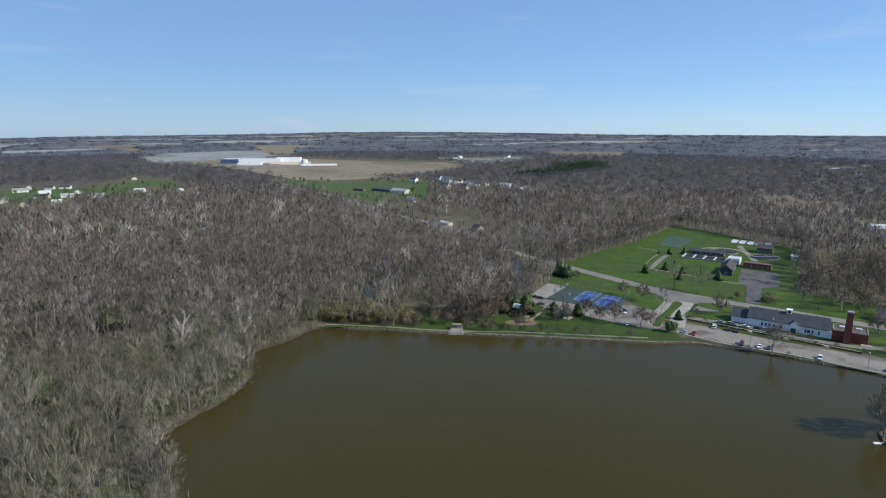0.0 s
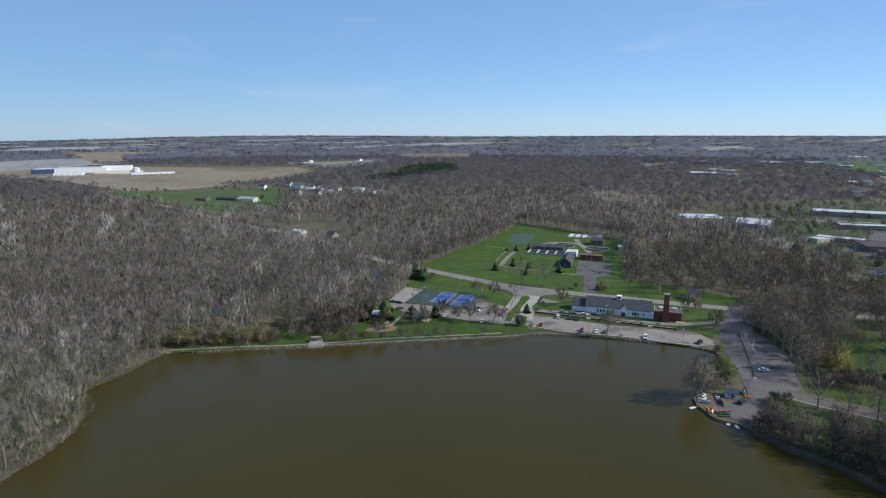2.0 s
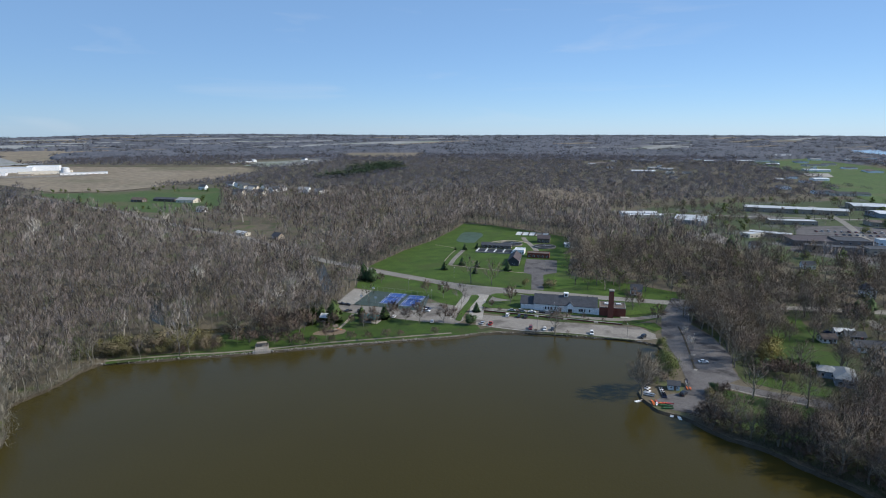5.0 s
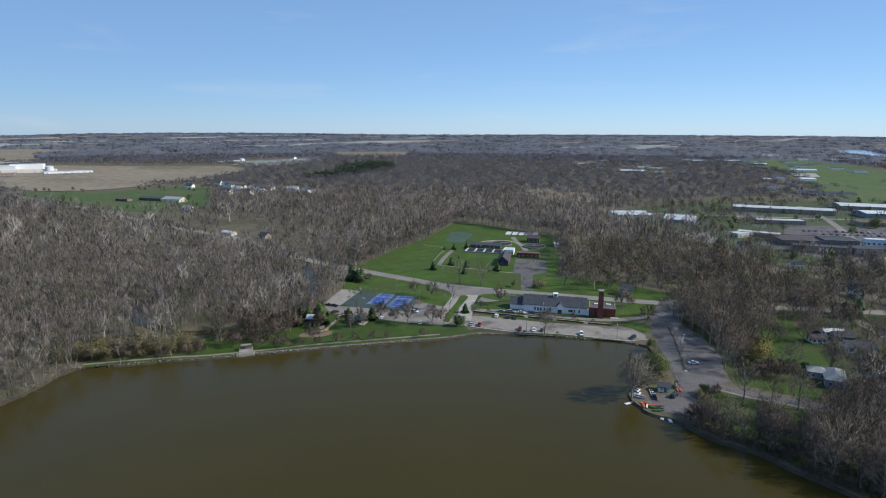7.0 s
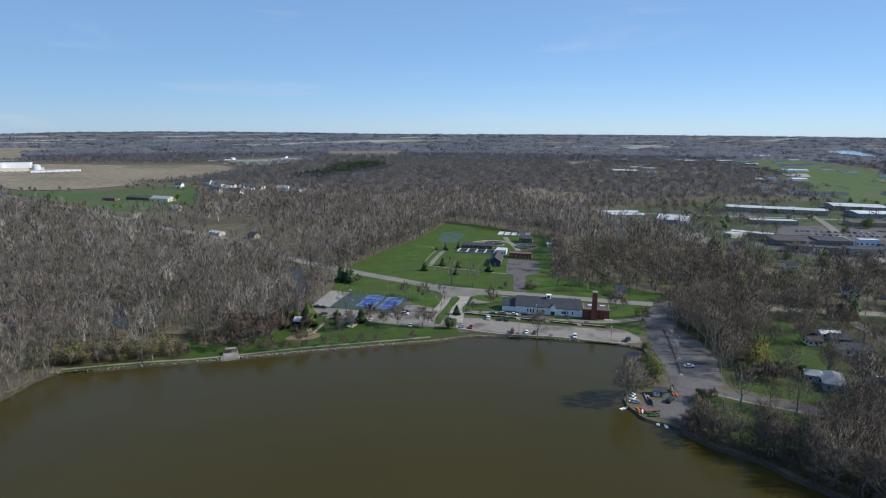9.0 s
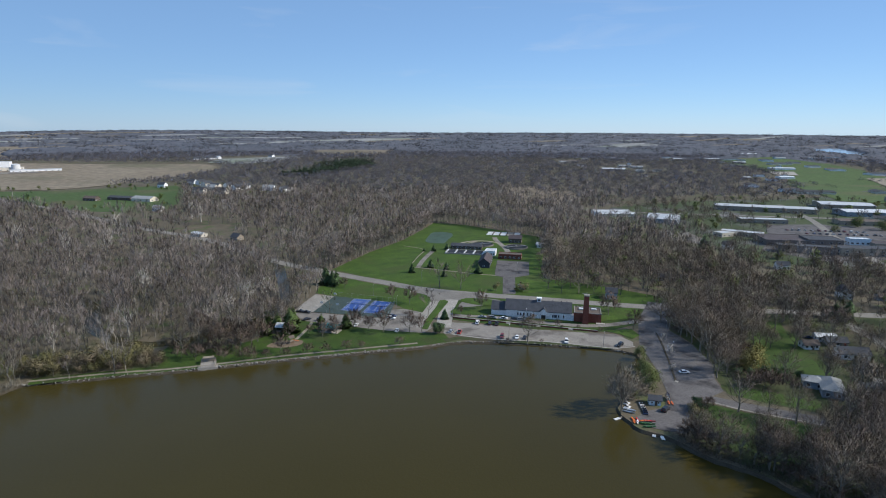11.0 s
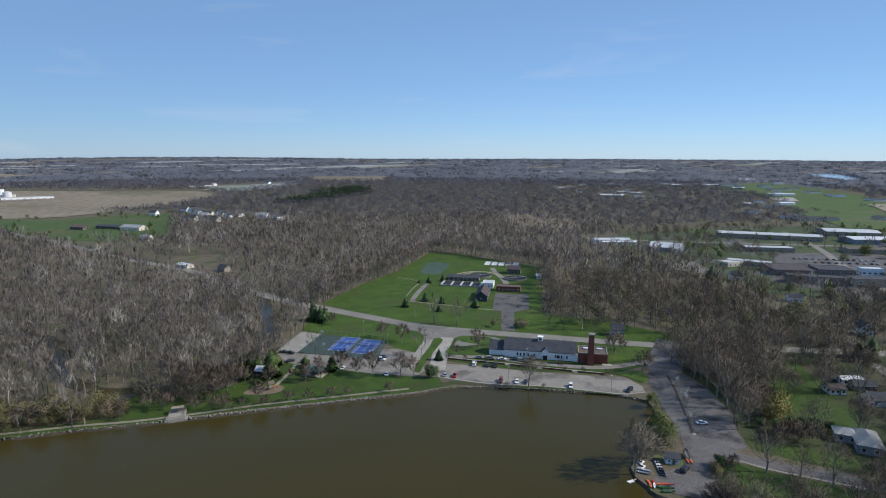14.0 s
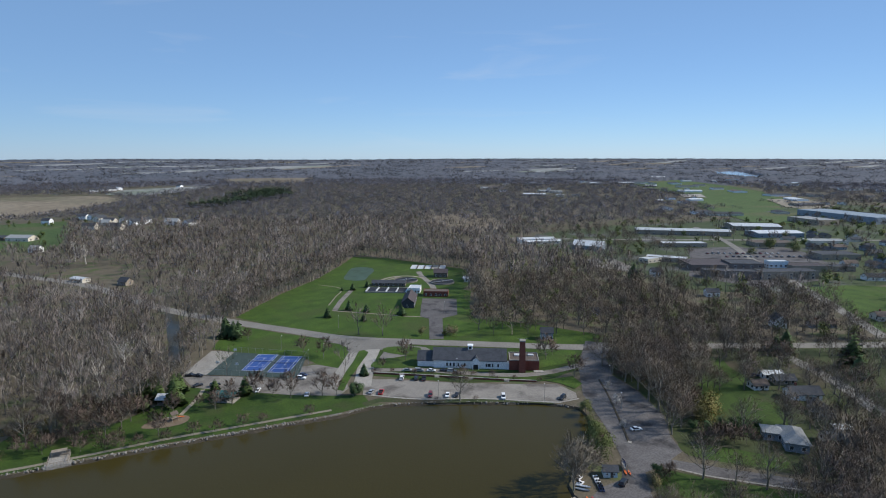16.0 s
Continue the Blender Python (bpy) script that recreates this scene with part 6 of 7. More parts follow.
LAMP = thing("lamp_post", pose(0, 0, 0), "tall grey steel lamp post", "lamp post", "lamp posts")
part("pole", tube([(0, 0, 0), (0, 0, 7.5)], [0.11, 0.07], 6), M_STEEL, LAMP)
part("arm", tube([(0, 0, 7.4), (1.3, 0, 7.6)], [0.05, 0.04], 5), M_STEEL, LAMP)
part("lamp_head", box(1.0, 1.7, -0.16, 0.16, 7.5, 7.68, 0.04), M_WHITE, LAMP)
for lx, ly in ((99.5, 328), (124, 346), (114, 341), (152, 270), (191, 243), (108, 372), (88, 330), (137, 309), (174, 290), (233, 245), (213, 219), (226, 392), (150, 395)):
    copy_thing(LAMP, pose(lx, ly, 0.1, 0, 0, 56))
discard(LAMP)


# ---- cars ----
def car(colour, x, y, turn, kind="sedan", z=0.12, label="", plain=False):
    names = {"white": "white", "black": "black", "red": "bright red", "maroon": "dark red", "silver": "silver", "blue": "dark blue"}
    root = thing("car", pose(x, y, z, 0, 0, turn), label or f"{names[colour]} {kind} on the asphalt", "car", "cars")
    paint = PAINT[colour]
    L, W = (5.3, 1.95) if kind == "pickup" else (4.8, 1.9) if kind == "suv" else (4.6, 1.8)
    hood, top = (0.98, 1.75) if kind != "sedan" else (0.85, 1.42)
    a = L / 2
    bm = prism([(-a, 0.35), (-a + 0.1, 0.28), (a - 0.1, 0.28), (a, 0.4), (a, hood - 0.18), (a - 0.15, hood - 0.06), (a * 0.45, hood), (-a + 0.1, hood), (-a, hood - 0.1)], -W / 2, W / 2)
    bmesh.ops.bevel(bm, geom=bm.edges[:], offset=0.06, segments=1, affect="EDGES")
    part("body", bm, paint, root)
    back = -a + 0.15 if kind == "suv" else -a * 0.68 if kind == "sedan" else -a * 0.08
    bm = bmesh.new()
    lo = [(back, -W / 2 + 0.06), (a * 0.5, -W / 2 + 0.06), (a * 0.5, W / 2 - 0.06), (back, W / 2 - 0.06)]
    slope = 0.15 if kind == "suv" else 0.5 if kind == "sedan" else 0.12
    hi = [(back + slope, -W / 2 + 0.24), (a * 0.5 - 0.75, -W / 2 + 0.24), (a * 0.5 - 0.75, W / 2 - 0.24), (back + slope, W / 2 - 0.24)]
    va, vb = [bm.verts.new((p[0], p[1], hood - 0.02)) for p in lo], [bm.verts.new((p[0], p[1], top - 0.06)) for p in hi]
    bm.faces.new(vb)
    for i in range(4):
        bm.faces.new((va[i], va[(i + 1) % 4], vb[(i + 1) % 4], vb[i]))
    part("cabin_glass", bm, M_GLASS, root, "dark glass")
    part("roof", box(hi[0][0] - 0.03, hi[1][0] + 0.03, hi[0][1] - 0.03, hi[2][1] + 0.03, top - 0.06, top, 0.02), paint, root)
    if kind == "pickup":
        part("cargo_bed", box(-a + 0.15, back - 0.1, -W / 2 + 0.15, W / 2 - 0.15, hood - 0.01, hood + 0.012), M_DARK, root)
    for wx in (-a * 0.62, a * 0.62):
        for wy in (-W / 2 + 0.02, W / 2 - 0.02):
            wheel = part("wheel", tube([(0, -0.11, 0), (0, 0.11, 0)], [0.33, 0.33], 12), M_TYRE, root)
            wheel.matrix_basis = pose(wx, wy, 0.33)
            if not plain:
                part("rim", tube([(0, -0.125, 0), (0, 0.125, 0)], [0.19, 0.19], 8), M_STEEL, wheel)
    for sy in () if plain else (-1, 1):
        part("headlight", box(a - 0.03, a + 0.02, sy * (W / 2 - 0.35) - 0.18, sy * (W / 2 - 0.35) + 0.18, hood - 0.32, hood - 0.2), M_WHITE, root)
        part("tail_light", box(-a - 0.02, -a + 0.03, sy * (W / 2 - 0.3) - 0.15, sy * (W / 2 - 0.3) + 0.15, hood - 0.35, hood - 0.2), PAINT["red"], root)
    return root


A = 56
for colour, x, y, turn, kind in (
    ("white", 147.5, 298.2, A, "suv"), ("black", 153.3, 294.2, A, "suv"), ("black", 156.4, 292.0, A + 3, "pickup"), ("silver", 128.0, 290.2, A - 8, "sedan"), ("red", 131.8, 287.6, A, "pickup"),
    ("maroon", 149.8, 273.4, A + 180, "suv"), ("white", 156.6, 269.6, A + 180, "sedan"), ("black", 160.0, 267.4, A + 176, "sedan"), ("white", 177.2, 255.0, A + 180, "suv"), ("black", 199.6, 241.0, A + 150, "suv"),
    ("silver", 154.6, 306.3, A - 90, "sedan"), ("silver", 159.6, 302.9, A - 90, "suv"), ("white", 164.8, 299.6, A - 90, "sedan"), ("black", 170.4, 296.6, A - 90, "sedan"), ("silver", 173.4, 293.9, A - 90, "suv"),
    ("white", 104.9, 323.0, -40, "suv"), ("blue", 107.0, 326.8, -40, "sedan"), ("white", 83.2, 318.3, 60, "sedan"), ("white", 101.6, 302.2, 65, "sedan"), ("black", 60.0, 338.4, 10, "sedan"), ("black", 67.0, 334.7, 5, "suv"),
    ("white", 204.6, 203.4, -20, "sedan"), ("black", 171.0, 178.8, 25, "suv"), ("black", 62.0, 351.5, -35, "sedan"), ("black", 58.5, 354, -35, "pickup")):
    car(colour, x, y, turn, kind)
_r = random.Random(5)
for _q in range(26):
    car(_r.choice(("white", "black", "silver", "blue", "maroon", "silver")), 600 + (_q % 13) * 5.5 + _r.uniform(-1, 1), 432 - (_q % 13) * 3.4 + (_q // 13) * 24, 58 + _r.choice((0, 180)), _r.choice(("sedan", "suv")), 0.25, "parked car by the school", True)
for x, y, turn, colour in ((300, 214, -30, "blue"), (296, 207.5, 60, "silver"), (270, 150, 60, "white"), (247, 153, 20, "blue")):
    car(colour, x, y, turn, "sedan", 0.08)

# ---- boat hire hut and its boats ----
hut = building("boat_hut", "small pale blue hut with dark roof by the boats", 171.2, 185.2, -33, 4.6, 3.6, 2.5, 1.1, M_PALE_BLUE, M_SHINGLE, "gable", n=2, ends=1, category="hut", pane=(0.6, 0.7))


def boat(name, label, colour, x, y, turn, length=4.2, width=0.8, deep=0.35, z=0.12, lean=0, open_top=True):
    """A small hull, pointed at both ends, with a hollow where it is open."""
    root = thing(name, pose(x, y, z, lean, 0, turn), label, "boat", "small boats")
    bm = bmesh.new()
    rows = []
    for i in range(9):
        t = -1 + i / 4
        w = width / 2 * (1 - abs(t) ** 2.4) + 0.02
        rows.append([bm.verts.new((t * length / 2, y_, z_)) for y_, z_ in ((-w, deep * (1 + 0.25 * t * t)), (-w * 0.55, 0.03), (w * 0.55, 0.03), (w, deep * (1 + 0.25 * t * t)))])
    for a, b in zip(rows, rows[1:]):
        for i in range(3):
            bm.faces.new((a[i], a[i + 1], b[i + 1], b[i]))
        if not open_top:
            bm.faces.new((a[3], a[0], b[0], b[3]))
    part("hull", bm, colour, root)
    if open_top:
        for q in (-0.22, 0.2):
            part("seat", box(q * length - 0.12, q * length + 0.12, -width * 0.4, width * 0.4, deep * 0.6, deep * 0.68), M_WOOD, root)
    else:
        part("cockpit", disc(0.26, deep * 1.0, deep * 1.06, 10), M_DARK, root)
    return root


for x, y, turn, colour, lab in ((153.6, 176.2, 60, "orange", "orange kayak drawn up on the shore"), (154.4, 177.6, 75, "orange", "orange kayak drawn up on the shore"), (154.6, 175.4, 50, "white", "white kayak drawn up on the shore"), (155.8, 176.8, 70, "red", "red kayak drawn up on the shore"),
                                (157.4, 175.2, -25, "orange", "orange kayak drawn up on the shore"), (158.6, 174.9, -28, "red", "red kayak drawn up on the shore"), (159.6, 174.0, -22, "maroon", "dark red kayak drawn up on the shore")):
    boat("kayak", lab, PAINT[colour], x, y, turn, 3.6, 0.75, 0.3, 0.13, 0, False)
for x, y, turn, colour, lab in ((157.2, 172.6, -25, "green", "green canoe drawn up on the shore"), (156.2, 171.0, -22, "green", "green canoe drawn up on the shore"), (156.6, 173.6, -25, "green", "green canoe drawn up on the shore"), (156.6, 183.0, -50, "silver", "pale canoe on the grass by the shore"), (158.2, 184.4, -50, "white", "white canoe on the grass by the shore")):
    boat("canoe", lab, PAINT[colour], x, y, turn, 5.0, 0.9, 0.4)
for x, y, turn, colour, lab in ((165.6, 186.0, 60, "white", "white pedal boat parked by the hut"), (164.6, 184.2, 60, "white", "white pedal boat parked by the hut"), (163.8, 182.6, 55, "silver", "pale pedal boat parked by the hut"), (163.0, 181.2, 55, "blue", "dark blue pedal boat parked by the hut"), (162.2, 179.8, 55, "blue", "dark blue pedal boat parked by the hut"),
                                (158.8, 186.2, 20, "white", "white covered boat under the trees"), (160.6, 188.8, 20, "white", "white covered boat under the trees")):
    pb = thing("pedal_boat", pose(x, y, 0.13, 0, 0, turn), lab, "boat", "pedal boats")
    for q in (-0.55, 0.55):
        bm = prism([(-1.3, 0.12), (-1.1, 0), (1.0, 0), (1.4, 0.25), (1.3, 0.42), (-1.3, 0.42)], q - 0.28, q + 0.28)
        part("float", bm, PAINT[colour], pb)
    part("deck", box(-1.1, 0.9, -0.8, 0.8, 0.42, 0.5, 0.03), PAINT[colour], pb)
    for q in (-0.4, 0.4):
        part("seat", prism([(-0.6, 0.5), (0.0, 0.5), (0.0, 0.62), (-0.35, 0.68), (-0.55, 1.1), (-0.68, 1.1)], q - 0.28, q + 0.28), M_DARK, pb)
rack = thing("boat_rack", pose(179.0, 186.0, 0.13, 0, 0, 58), "timber rack stacked with canoes beside the hut", "rack")
for q in (-1.6, 1.6):
    for s in (-0.7, 0.7):
        part("upright", box(q - 0.06, q + 0.06, s - 0.06, s + 0.06, 0, 1.9), M_WOOD, rack)
    for z in (0.5, 1.1, 1.7):
        part("bearer", box(q - 0.05, q + 0.05, -0.9, 0.9, z, z + 0.08), M_WOOD, rack)
for z, c in ((0.71, "white"), (1.31, "silver"), (1.91, "blue")):
    boat("canoe", "canoe lying on the timber rack", PAINT[c], 179.0, 186.0, 58, 4.6, 0.8, 0.35, z)
for x, y, c in ((176.8, 183.2, "orange"), (177.8, 182.4, "orange")):
    boat("kayak", "orange kayak beside the rack", PAINT[c], x, y, 58, 3.2, 0.7, 0.3, 0.13, 0, False)
for x, y, turn in ((150.0, 181.3, 5), (154.6, 166.6, 40), (156.0, 164.0, 65)):
    fl = thing("floating_dock", pose(x, y, -0.75, 0, 0, turn) @ Matrix.Diagonal((0.7, 0.8, 1, 1)), "small pale floating dock at the shore", "dock", "floating docks")
    for q in range(8):
        part("plank", box(-1.9 + q * 0.48, -1.46 + q * 0.48, -0.75, 0.75, 0.28, 0.36), M_LINE, fl)
    for s in (-0.5, 0.5):
        part("float", box(-1.9, 1.9, s - 0.2, s + 0.2, -0.1, 0.28, 0.05), M_STEEL, fl)
    part("gangway", box(1.9, 4.0, -0.35, 0.35, 0.4, 0.5), M_WOOD, fl)

# ---- shore: overlook, rocks, playground, shelters ----
ov = thing("overlook", pose(7.6, 291.6, 0.0, 0, 0, -4) @ Matrix.Diagonal((0.68, 0.68, 0.9, 1)), "pale concrete fishing overlook with timber rails at the water", "platform")
part("platform", box(-4.8, 4.8, -7.2, 5.5, -1.4, 0.45, 0.08), M_CONCRETE, ov)
part("lower_step", box(-6.2, -4.85, -7.0, -1, -1.4, 0.1, 0.08), M_CONCRETE, ov)
part("lower_step", box(4.85, 6.2, -7.0, -1, -1.4, 0.1, 0.08), M_CONCRETE, ov)
part("back_wall", box(-4.6, 4.6, 4.9, 5.4, 0.45, 1.9, 0.05), M_CONCRETE, ov)
for q in range(7):
    part("post", box(-4.6 + q * 1.53 - 0.08, -4.6 + q * 1.53 + 0.08, -7.0, -6.84, 0.45, 1.5), M_WOOD, ov)
part("rail", box(-4.7, 4.7, -7.02, -6.82, 1.5, 1.62), M_WOOD, ov)
for s in (-4.6, 4.6):
    for q in range(4):
        part("post", box(s - 0.08, s + 0.08, -5.4 + q * 3.0, -5.24 + q * 3.0, 0.45, 1.5), M_WOOD, ov)
    part("rail", box(s - 0.1, s + 0.1, -6.8, 4.8, 1.5, 1.62), M_WOOD, ov)
for q in (-2.4, 2.4):
    part("bench", box(q - 1.1, q + 1.1, 3.6, 4.1, 0.85, 0.95), M_WOOD, ov)
    for s in (-0.9, 0.9):
        part("bench_leg", box(q + s - 0.06, q + s + 0.06, 3.65, 4.05, 0.45, 0.85), M_WOOD, ov)
part("roof_frame", box(-3.6, 3.6, 1.2, 4.6, 2.9, 3.05), M_WOOD, ov, "pale timber shade frame")
for q in (-3.4, 3.4):
    for s in (1.4, 4.4):
        part("pillar", box(q - 0.1, q + 0.1, s - 0.1, s + 0.1, 0.45, 2.9), M_WOOD, ov)

rng = np.random.default_rng(15)
ico = bmesh.new()
bmesh.ops.create_icosphere(ico, subdivisions=1, radius=1)
IV, IF = np.array([v.co[:] for v in ico.verts]), np.array([[v.index for v in f.verts] for f in ico.faces])
ico.free()
vs, fs, k = [], [], 0
line = smooth_line([(-66, 296.5), (-47, 294.2), (-27, 292.2), (-9, 289.2), (3, 288), (18, 286.7), (43, 284.2), (63, 281.7), (84, 279.2), (107, 276.4), (123, 276.6), (141, 270.2), (159, 261.2), (174, 251.8), (190, 242.4), (198, 233)], 0.62)
for p in line:
    for q in range(3):
        if p[0] > 118 and rng.random() < 0.55 or p[0] < -5 and rng.random() < 0.5:
            continue
        s = rng.uniform(0.25, 0.7, 3) * (1.25 if rng.random() < 0.12 else 0.8)
        v = IV * (s * rng.uniform(0.8, 1.2, (len(IV), 1)))
        c = p + rng.uniform(-0.7, 0.7, 2) + (0, 0.2)
        vs.append(v + (c[0], c[1], -0.55 + 0.5 * rng.random()))
        fs.append(IF + k)
        k += len(IV)
tagged(new("riprap", mesh_np("riprap", np.concatenate(vs), np.concatenate(fs), M_ROCK)), "grey riprap stones along the shore", "stones", "", "stuff")

structure("play_ground", sheet("play_ground", smooth_line([(34.5, 304), (37.5, 308.3), (44, 309.3), (51, 308), (52.5, 304.5), (49.5, 300.3), (42, 300)], 1.5, True), 0.10, M_MULCH), "oval of tan mulch", "ground")
play = thing("play_frame", pose(46.5, 304.8, 0.1, 0, 0, 25), "wooden play frame with a slide on the mulch", "play frame")
for q in (-1.2, 1.2):
    for s in (-1.0, 1.0):
        part("post", box(q - 0.08, q + 0.08, s - 0.08, s + 0.08, 0, 3.0), M_WOOD, play)
part("deck", box(-1.3, 1.3, -1.1, 1.1, 1.3, 1.42), M_WOOD, play)
part("roof", gabled_roof(2.6, 2.4, 3.0, 0.9, 0.2, 0.12), M_SHINGLE_BROWN, play)
part("slide", prism([(1.3, 1.4), (4.0, 0.25), (4.4, 0.2), (4.4, 0.3), (4.0, 0.38), (1.3, 1.55)], -0.35, 0.35), PAINT["orange"], play, "orange slide")
part("climbing_bar", tube([(-1.3, 0, 2.2), (-4, 0, 2.2), (-4, 0, 0)], [0.06, 0.06, 0.06], 6), M_STEEL, play)


def shelter(x, y, turn, L, W, roof, label):
    s = thing("picnic_shelter", pose(x, y, 0.06, 0, 0, turn), label, "shelter", "picnic shelters")
    part("floor", box(-L / 2, L / 2, -W / 2, W / 2, 0, 0.12), M_CONCRETE, s)
    for q in (-0.44, -0.15, 0.15, 0.44):
        for r in (-0.42, 0.42):
            part("post", box(L * q - 0.1, L * q + 0.1, W * r - 0.1, W * r + 0.1, 0.12, 2.7), M_WOOD, s)
    part("roof", gabled_roof(L, W, 2.7, 1.5, 0.4, 0.16), roof, s)
    for q in (-0.25, 0.25):
        part("table", box(L * q - 0.9, L * q + 0.9, -0.4, 0.4, 0.72, 0.8), M_WOOD, s)
        for r in (-0.7, 0.7):
            part("table_leg", box(L * q + r - 0.06, L * q + r + 0.06, -0.3, 0.3, 0.12, 0.72), M_WOOD, s)


shelter(69.0, 315.5, -38, 10, 6.5, M_TEAL, "open picnic shelter with a teal metal roof")
shelter(46.5, 325, -30, 9, 6, M_METAL_ROOF, "open picnic shelter with a pale metal roof")
structure("shelter_path", ribbon("shelter_path", [(49.5, 309.2), (54, 317), (58.1, 324.2), (61.6, 333.1)], 1.8, 0.09, M_PATH), "narrow footpath to the shelter", "path")

# low walls and hedges between the lane and the lake parking
hedge_line = [(137.5, 312.6), (150, 303), (163.9, 292.2), (176.8, 281.6), (190.6, 270.8), (203, 261.5)]
for (ax, ay), (bx, by) in zip(hedge_line, hedge_line[1:]):
    d = math.hypot(bx - ax, by - ay)
    w = thing("low_wall", pose((ax + bx) / 2, (ay + by) / 2, 0.05, 0, 0, math.degrees(math.atan2(by - ay, bx - ax))), "low dark retaining wall by the parking", "wall", "retaining walls")
    part("wall_body", box(-d / 2 + 1.2, d / 2 - 1.2, -0.25, 0.25, 0, 0.75), M_BRICK, w)
    part("coping", box(-d / 2 + 1.1, d / 2 - 1.1, -0.32, 0.32, 0.75, 0.85), M_CONCRETE, w)
    part("planting", box(-d / 2 + 1.2, d / 2 - 1.2, 0.3, 1.9, 0, 0.3, 0.1), M_GRASS, w, "grass strip")
for (ax, ay) in hedge_line[1:-1]:
    st = thing("steps", pose(ax, ay, 0.08, 0, 0, GRID), "pale concrete steps to the parking", "steps", "steps")
    for q in range(3):
        part("step", box(-1.2, 1.2, -1.2 + q * 0.5, 1.4, q * 0.17, q * 0.17 + 0.17), M_CONCRETE, st)
# median in the yard, kerb shadow put into its dark colour, and kerb ends
md = thing("yard_median", pose(0, 0, 0.12), "narrow raised concrete yard median with kerb shadow coloured in", "kerb")
ml = smooth_line([(230.2, 249.2), (221.5, 235.5), (211, 220.5), (202, 208), (195, 198.5)], 3)
for a, b in zip(ml, ml[1:]):
    c, l = (a + b) / 2, np.linalg.norm(b - a)
    kb = part("kerb", box(-l / 2, l / 2, -0.4, 0.4, 0, 0.18), M_SHORE, md)
    kb.matrix_basis = pose(c[0], c[1], 0, 0, 0, math.degrees(math.atan2(b[1] - a[1], b[0] - a[0])))
kb = part("kerb_end", box(-0.9, 0.9, -0.7, 0.7, 0, 0.17, 0.05), M_CONCRETE, md)
kb.matrix_basis = pose(194.6, 197.6, 0, 0, 0, 30)
structure("street_kerb", ribbon("street_kerb", [(188, 180.8), (194, 176.5), (199, 168.5), (207, 159.5), (222, 143.5), (247, 119.5)], 1.0, 0.18, M_CONCRETE), "pale concrete kerb along the street", "kerb")
structure("lot_kerb", ribbon("lot_kerb", [(124, 290.4), (143.7, 273), (168, 259.6), (196, 238.6), (206, 237.4)], 1.2, 0.16, M_CONCRETE), "pale concrete edge of the lake parking", "kerb")
structure("lot_verge", ribbon("lot_verge", [(120, 280), (128, 281), (142, 272), (160, 262), (176, 253), (194, 240.5)], 4.2, 0.075, M_ROUGH_GRASS), "worn grass verge above the stones", "lawn")


# ---- trees that stand singly ----
rng = np.random.default_rng(31)
oak = [tree_kind("park_tree", crown_tree(200 + q, 10.5 + q, 4.8, 14, 4, 1700, 1.2, 0.12, low=0.18, thick=1.4, rise=0.3, stray=0.35), M_BARK, M_PINK, "leafless spreading park tree on the lawn", "tree", "park trees") for q in range(4)]
tall = [tree_kind("shade_tree", crown_tree(220 + q, 13.5 + 0.9 * q, 5.8, 14, 4, 1200, 1.3, 0.11, low=0.2, thick=1.9, rise=0.25, stray=0.45, fill=0.35), M_BARK, M_TWIG_EAST, "tall leafless tree beside houses and lawns", "tree", "garden trees") for q in range(5)]
pale = [tree_kind("pale_tree", crown_tree(240 + q, 21 + q, 5.4, 13, 4, 150, 1.6, 0.10, thick=2.7, low=0.36), M_PALE_BARK, M_PALE_TWIG, "pale-barked leafless tree standing out of the woods", "tree", "pale trees") for q in range(4)]
spruce = [tree_kind("evergreen", evergreen(260 + q, 9 + 1.5 * q, 3.8 + 0.3 * q, 16, 44), M_BARK, M_NEEDLE, "dark green conifer on the grass", "conifer", "conifers") for q in range(3)]
pine = [tree_kind("pine", evergreen(270 + q, 11 + q, 4.2, 13, 34, 0.1), M_BARK, M_PINE, "green pine beside the courts", "conifer", "pines") for q in range(2)]
arbor = [tree_kind("clipped_evergreen", bushy(280, 5.6, 2.3, 2600, 0.24, 0.02), M_BARK, M_NEEDLE, "dense rounded evergreen by the parking", "conifer", "clipped evergreens")]
green = [tree_kind("leafing_tree", bushy(290 + q, 7.0 + 0.8 * q, 4.8, 2300, 0.26, 0.02), M_BARK, M_BUD, "tree in fresh yellow-green leaf", "tree", "leafing trees") for q in range(3)]
shrub = [tree_kind("shrub", bushy(300 + q, 5.5, 3.2, 900, 0.26, 0.02), M_BARK, M_SHRUB, "olive budding shrub near the shore", "shrub", "shrubs") for q in range(3)]
brush = [tree_kind("bare_shrub", crown_tree(310 + q, 5.0, 2.7, 9, 2, 420, 0.9, 0.13, 3, low=0.04, thick=0.9, rise=0.3, stray=0.4, fill=0.4), M_BARK, M_PINK, "bare brown shrub at the bank", "shrub", "bare shrubs") for q in range(3)]
blossom = [tree_kind("blossom_tree", bushy(340 + q, 5.5, 2.6, 800, 0.2, 0.05), M_BARK, M_BLOSSOM, "small tree in white blossom", "tree", "blossom trees") for q in range(2)]
tan = [tree_kind("shore_tree", crown_tree(350 + q, 14 + q, 5.0, 14, 4, 1500, 1.5, 0.10, low=0.14, thick=1.4, rise=0.3, stray=0.35), M_BARK, M_TAN_TWIG, "tan leafless tree leaning over the shore", "tree", "shore trees") for q in range(2)]
gold = [tree_kind("golden_tree", bushy(320, 9.5, 5.6, 1500, 0.4, 0.02), M_BARK, M_GOLD, "golden-yellow willow in catkin on the lawn", "tree")]


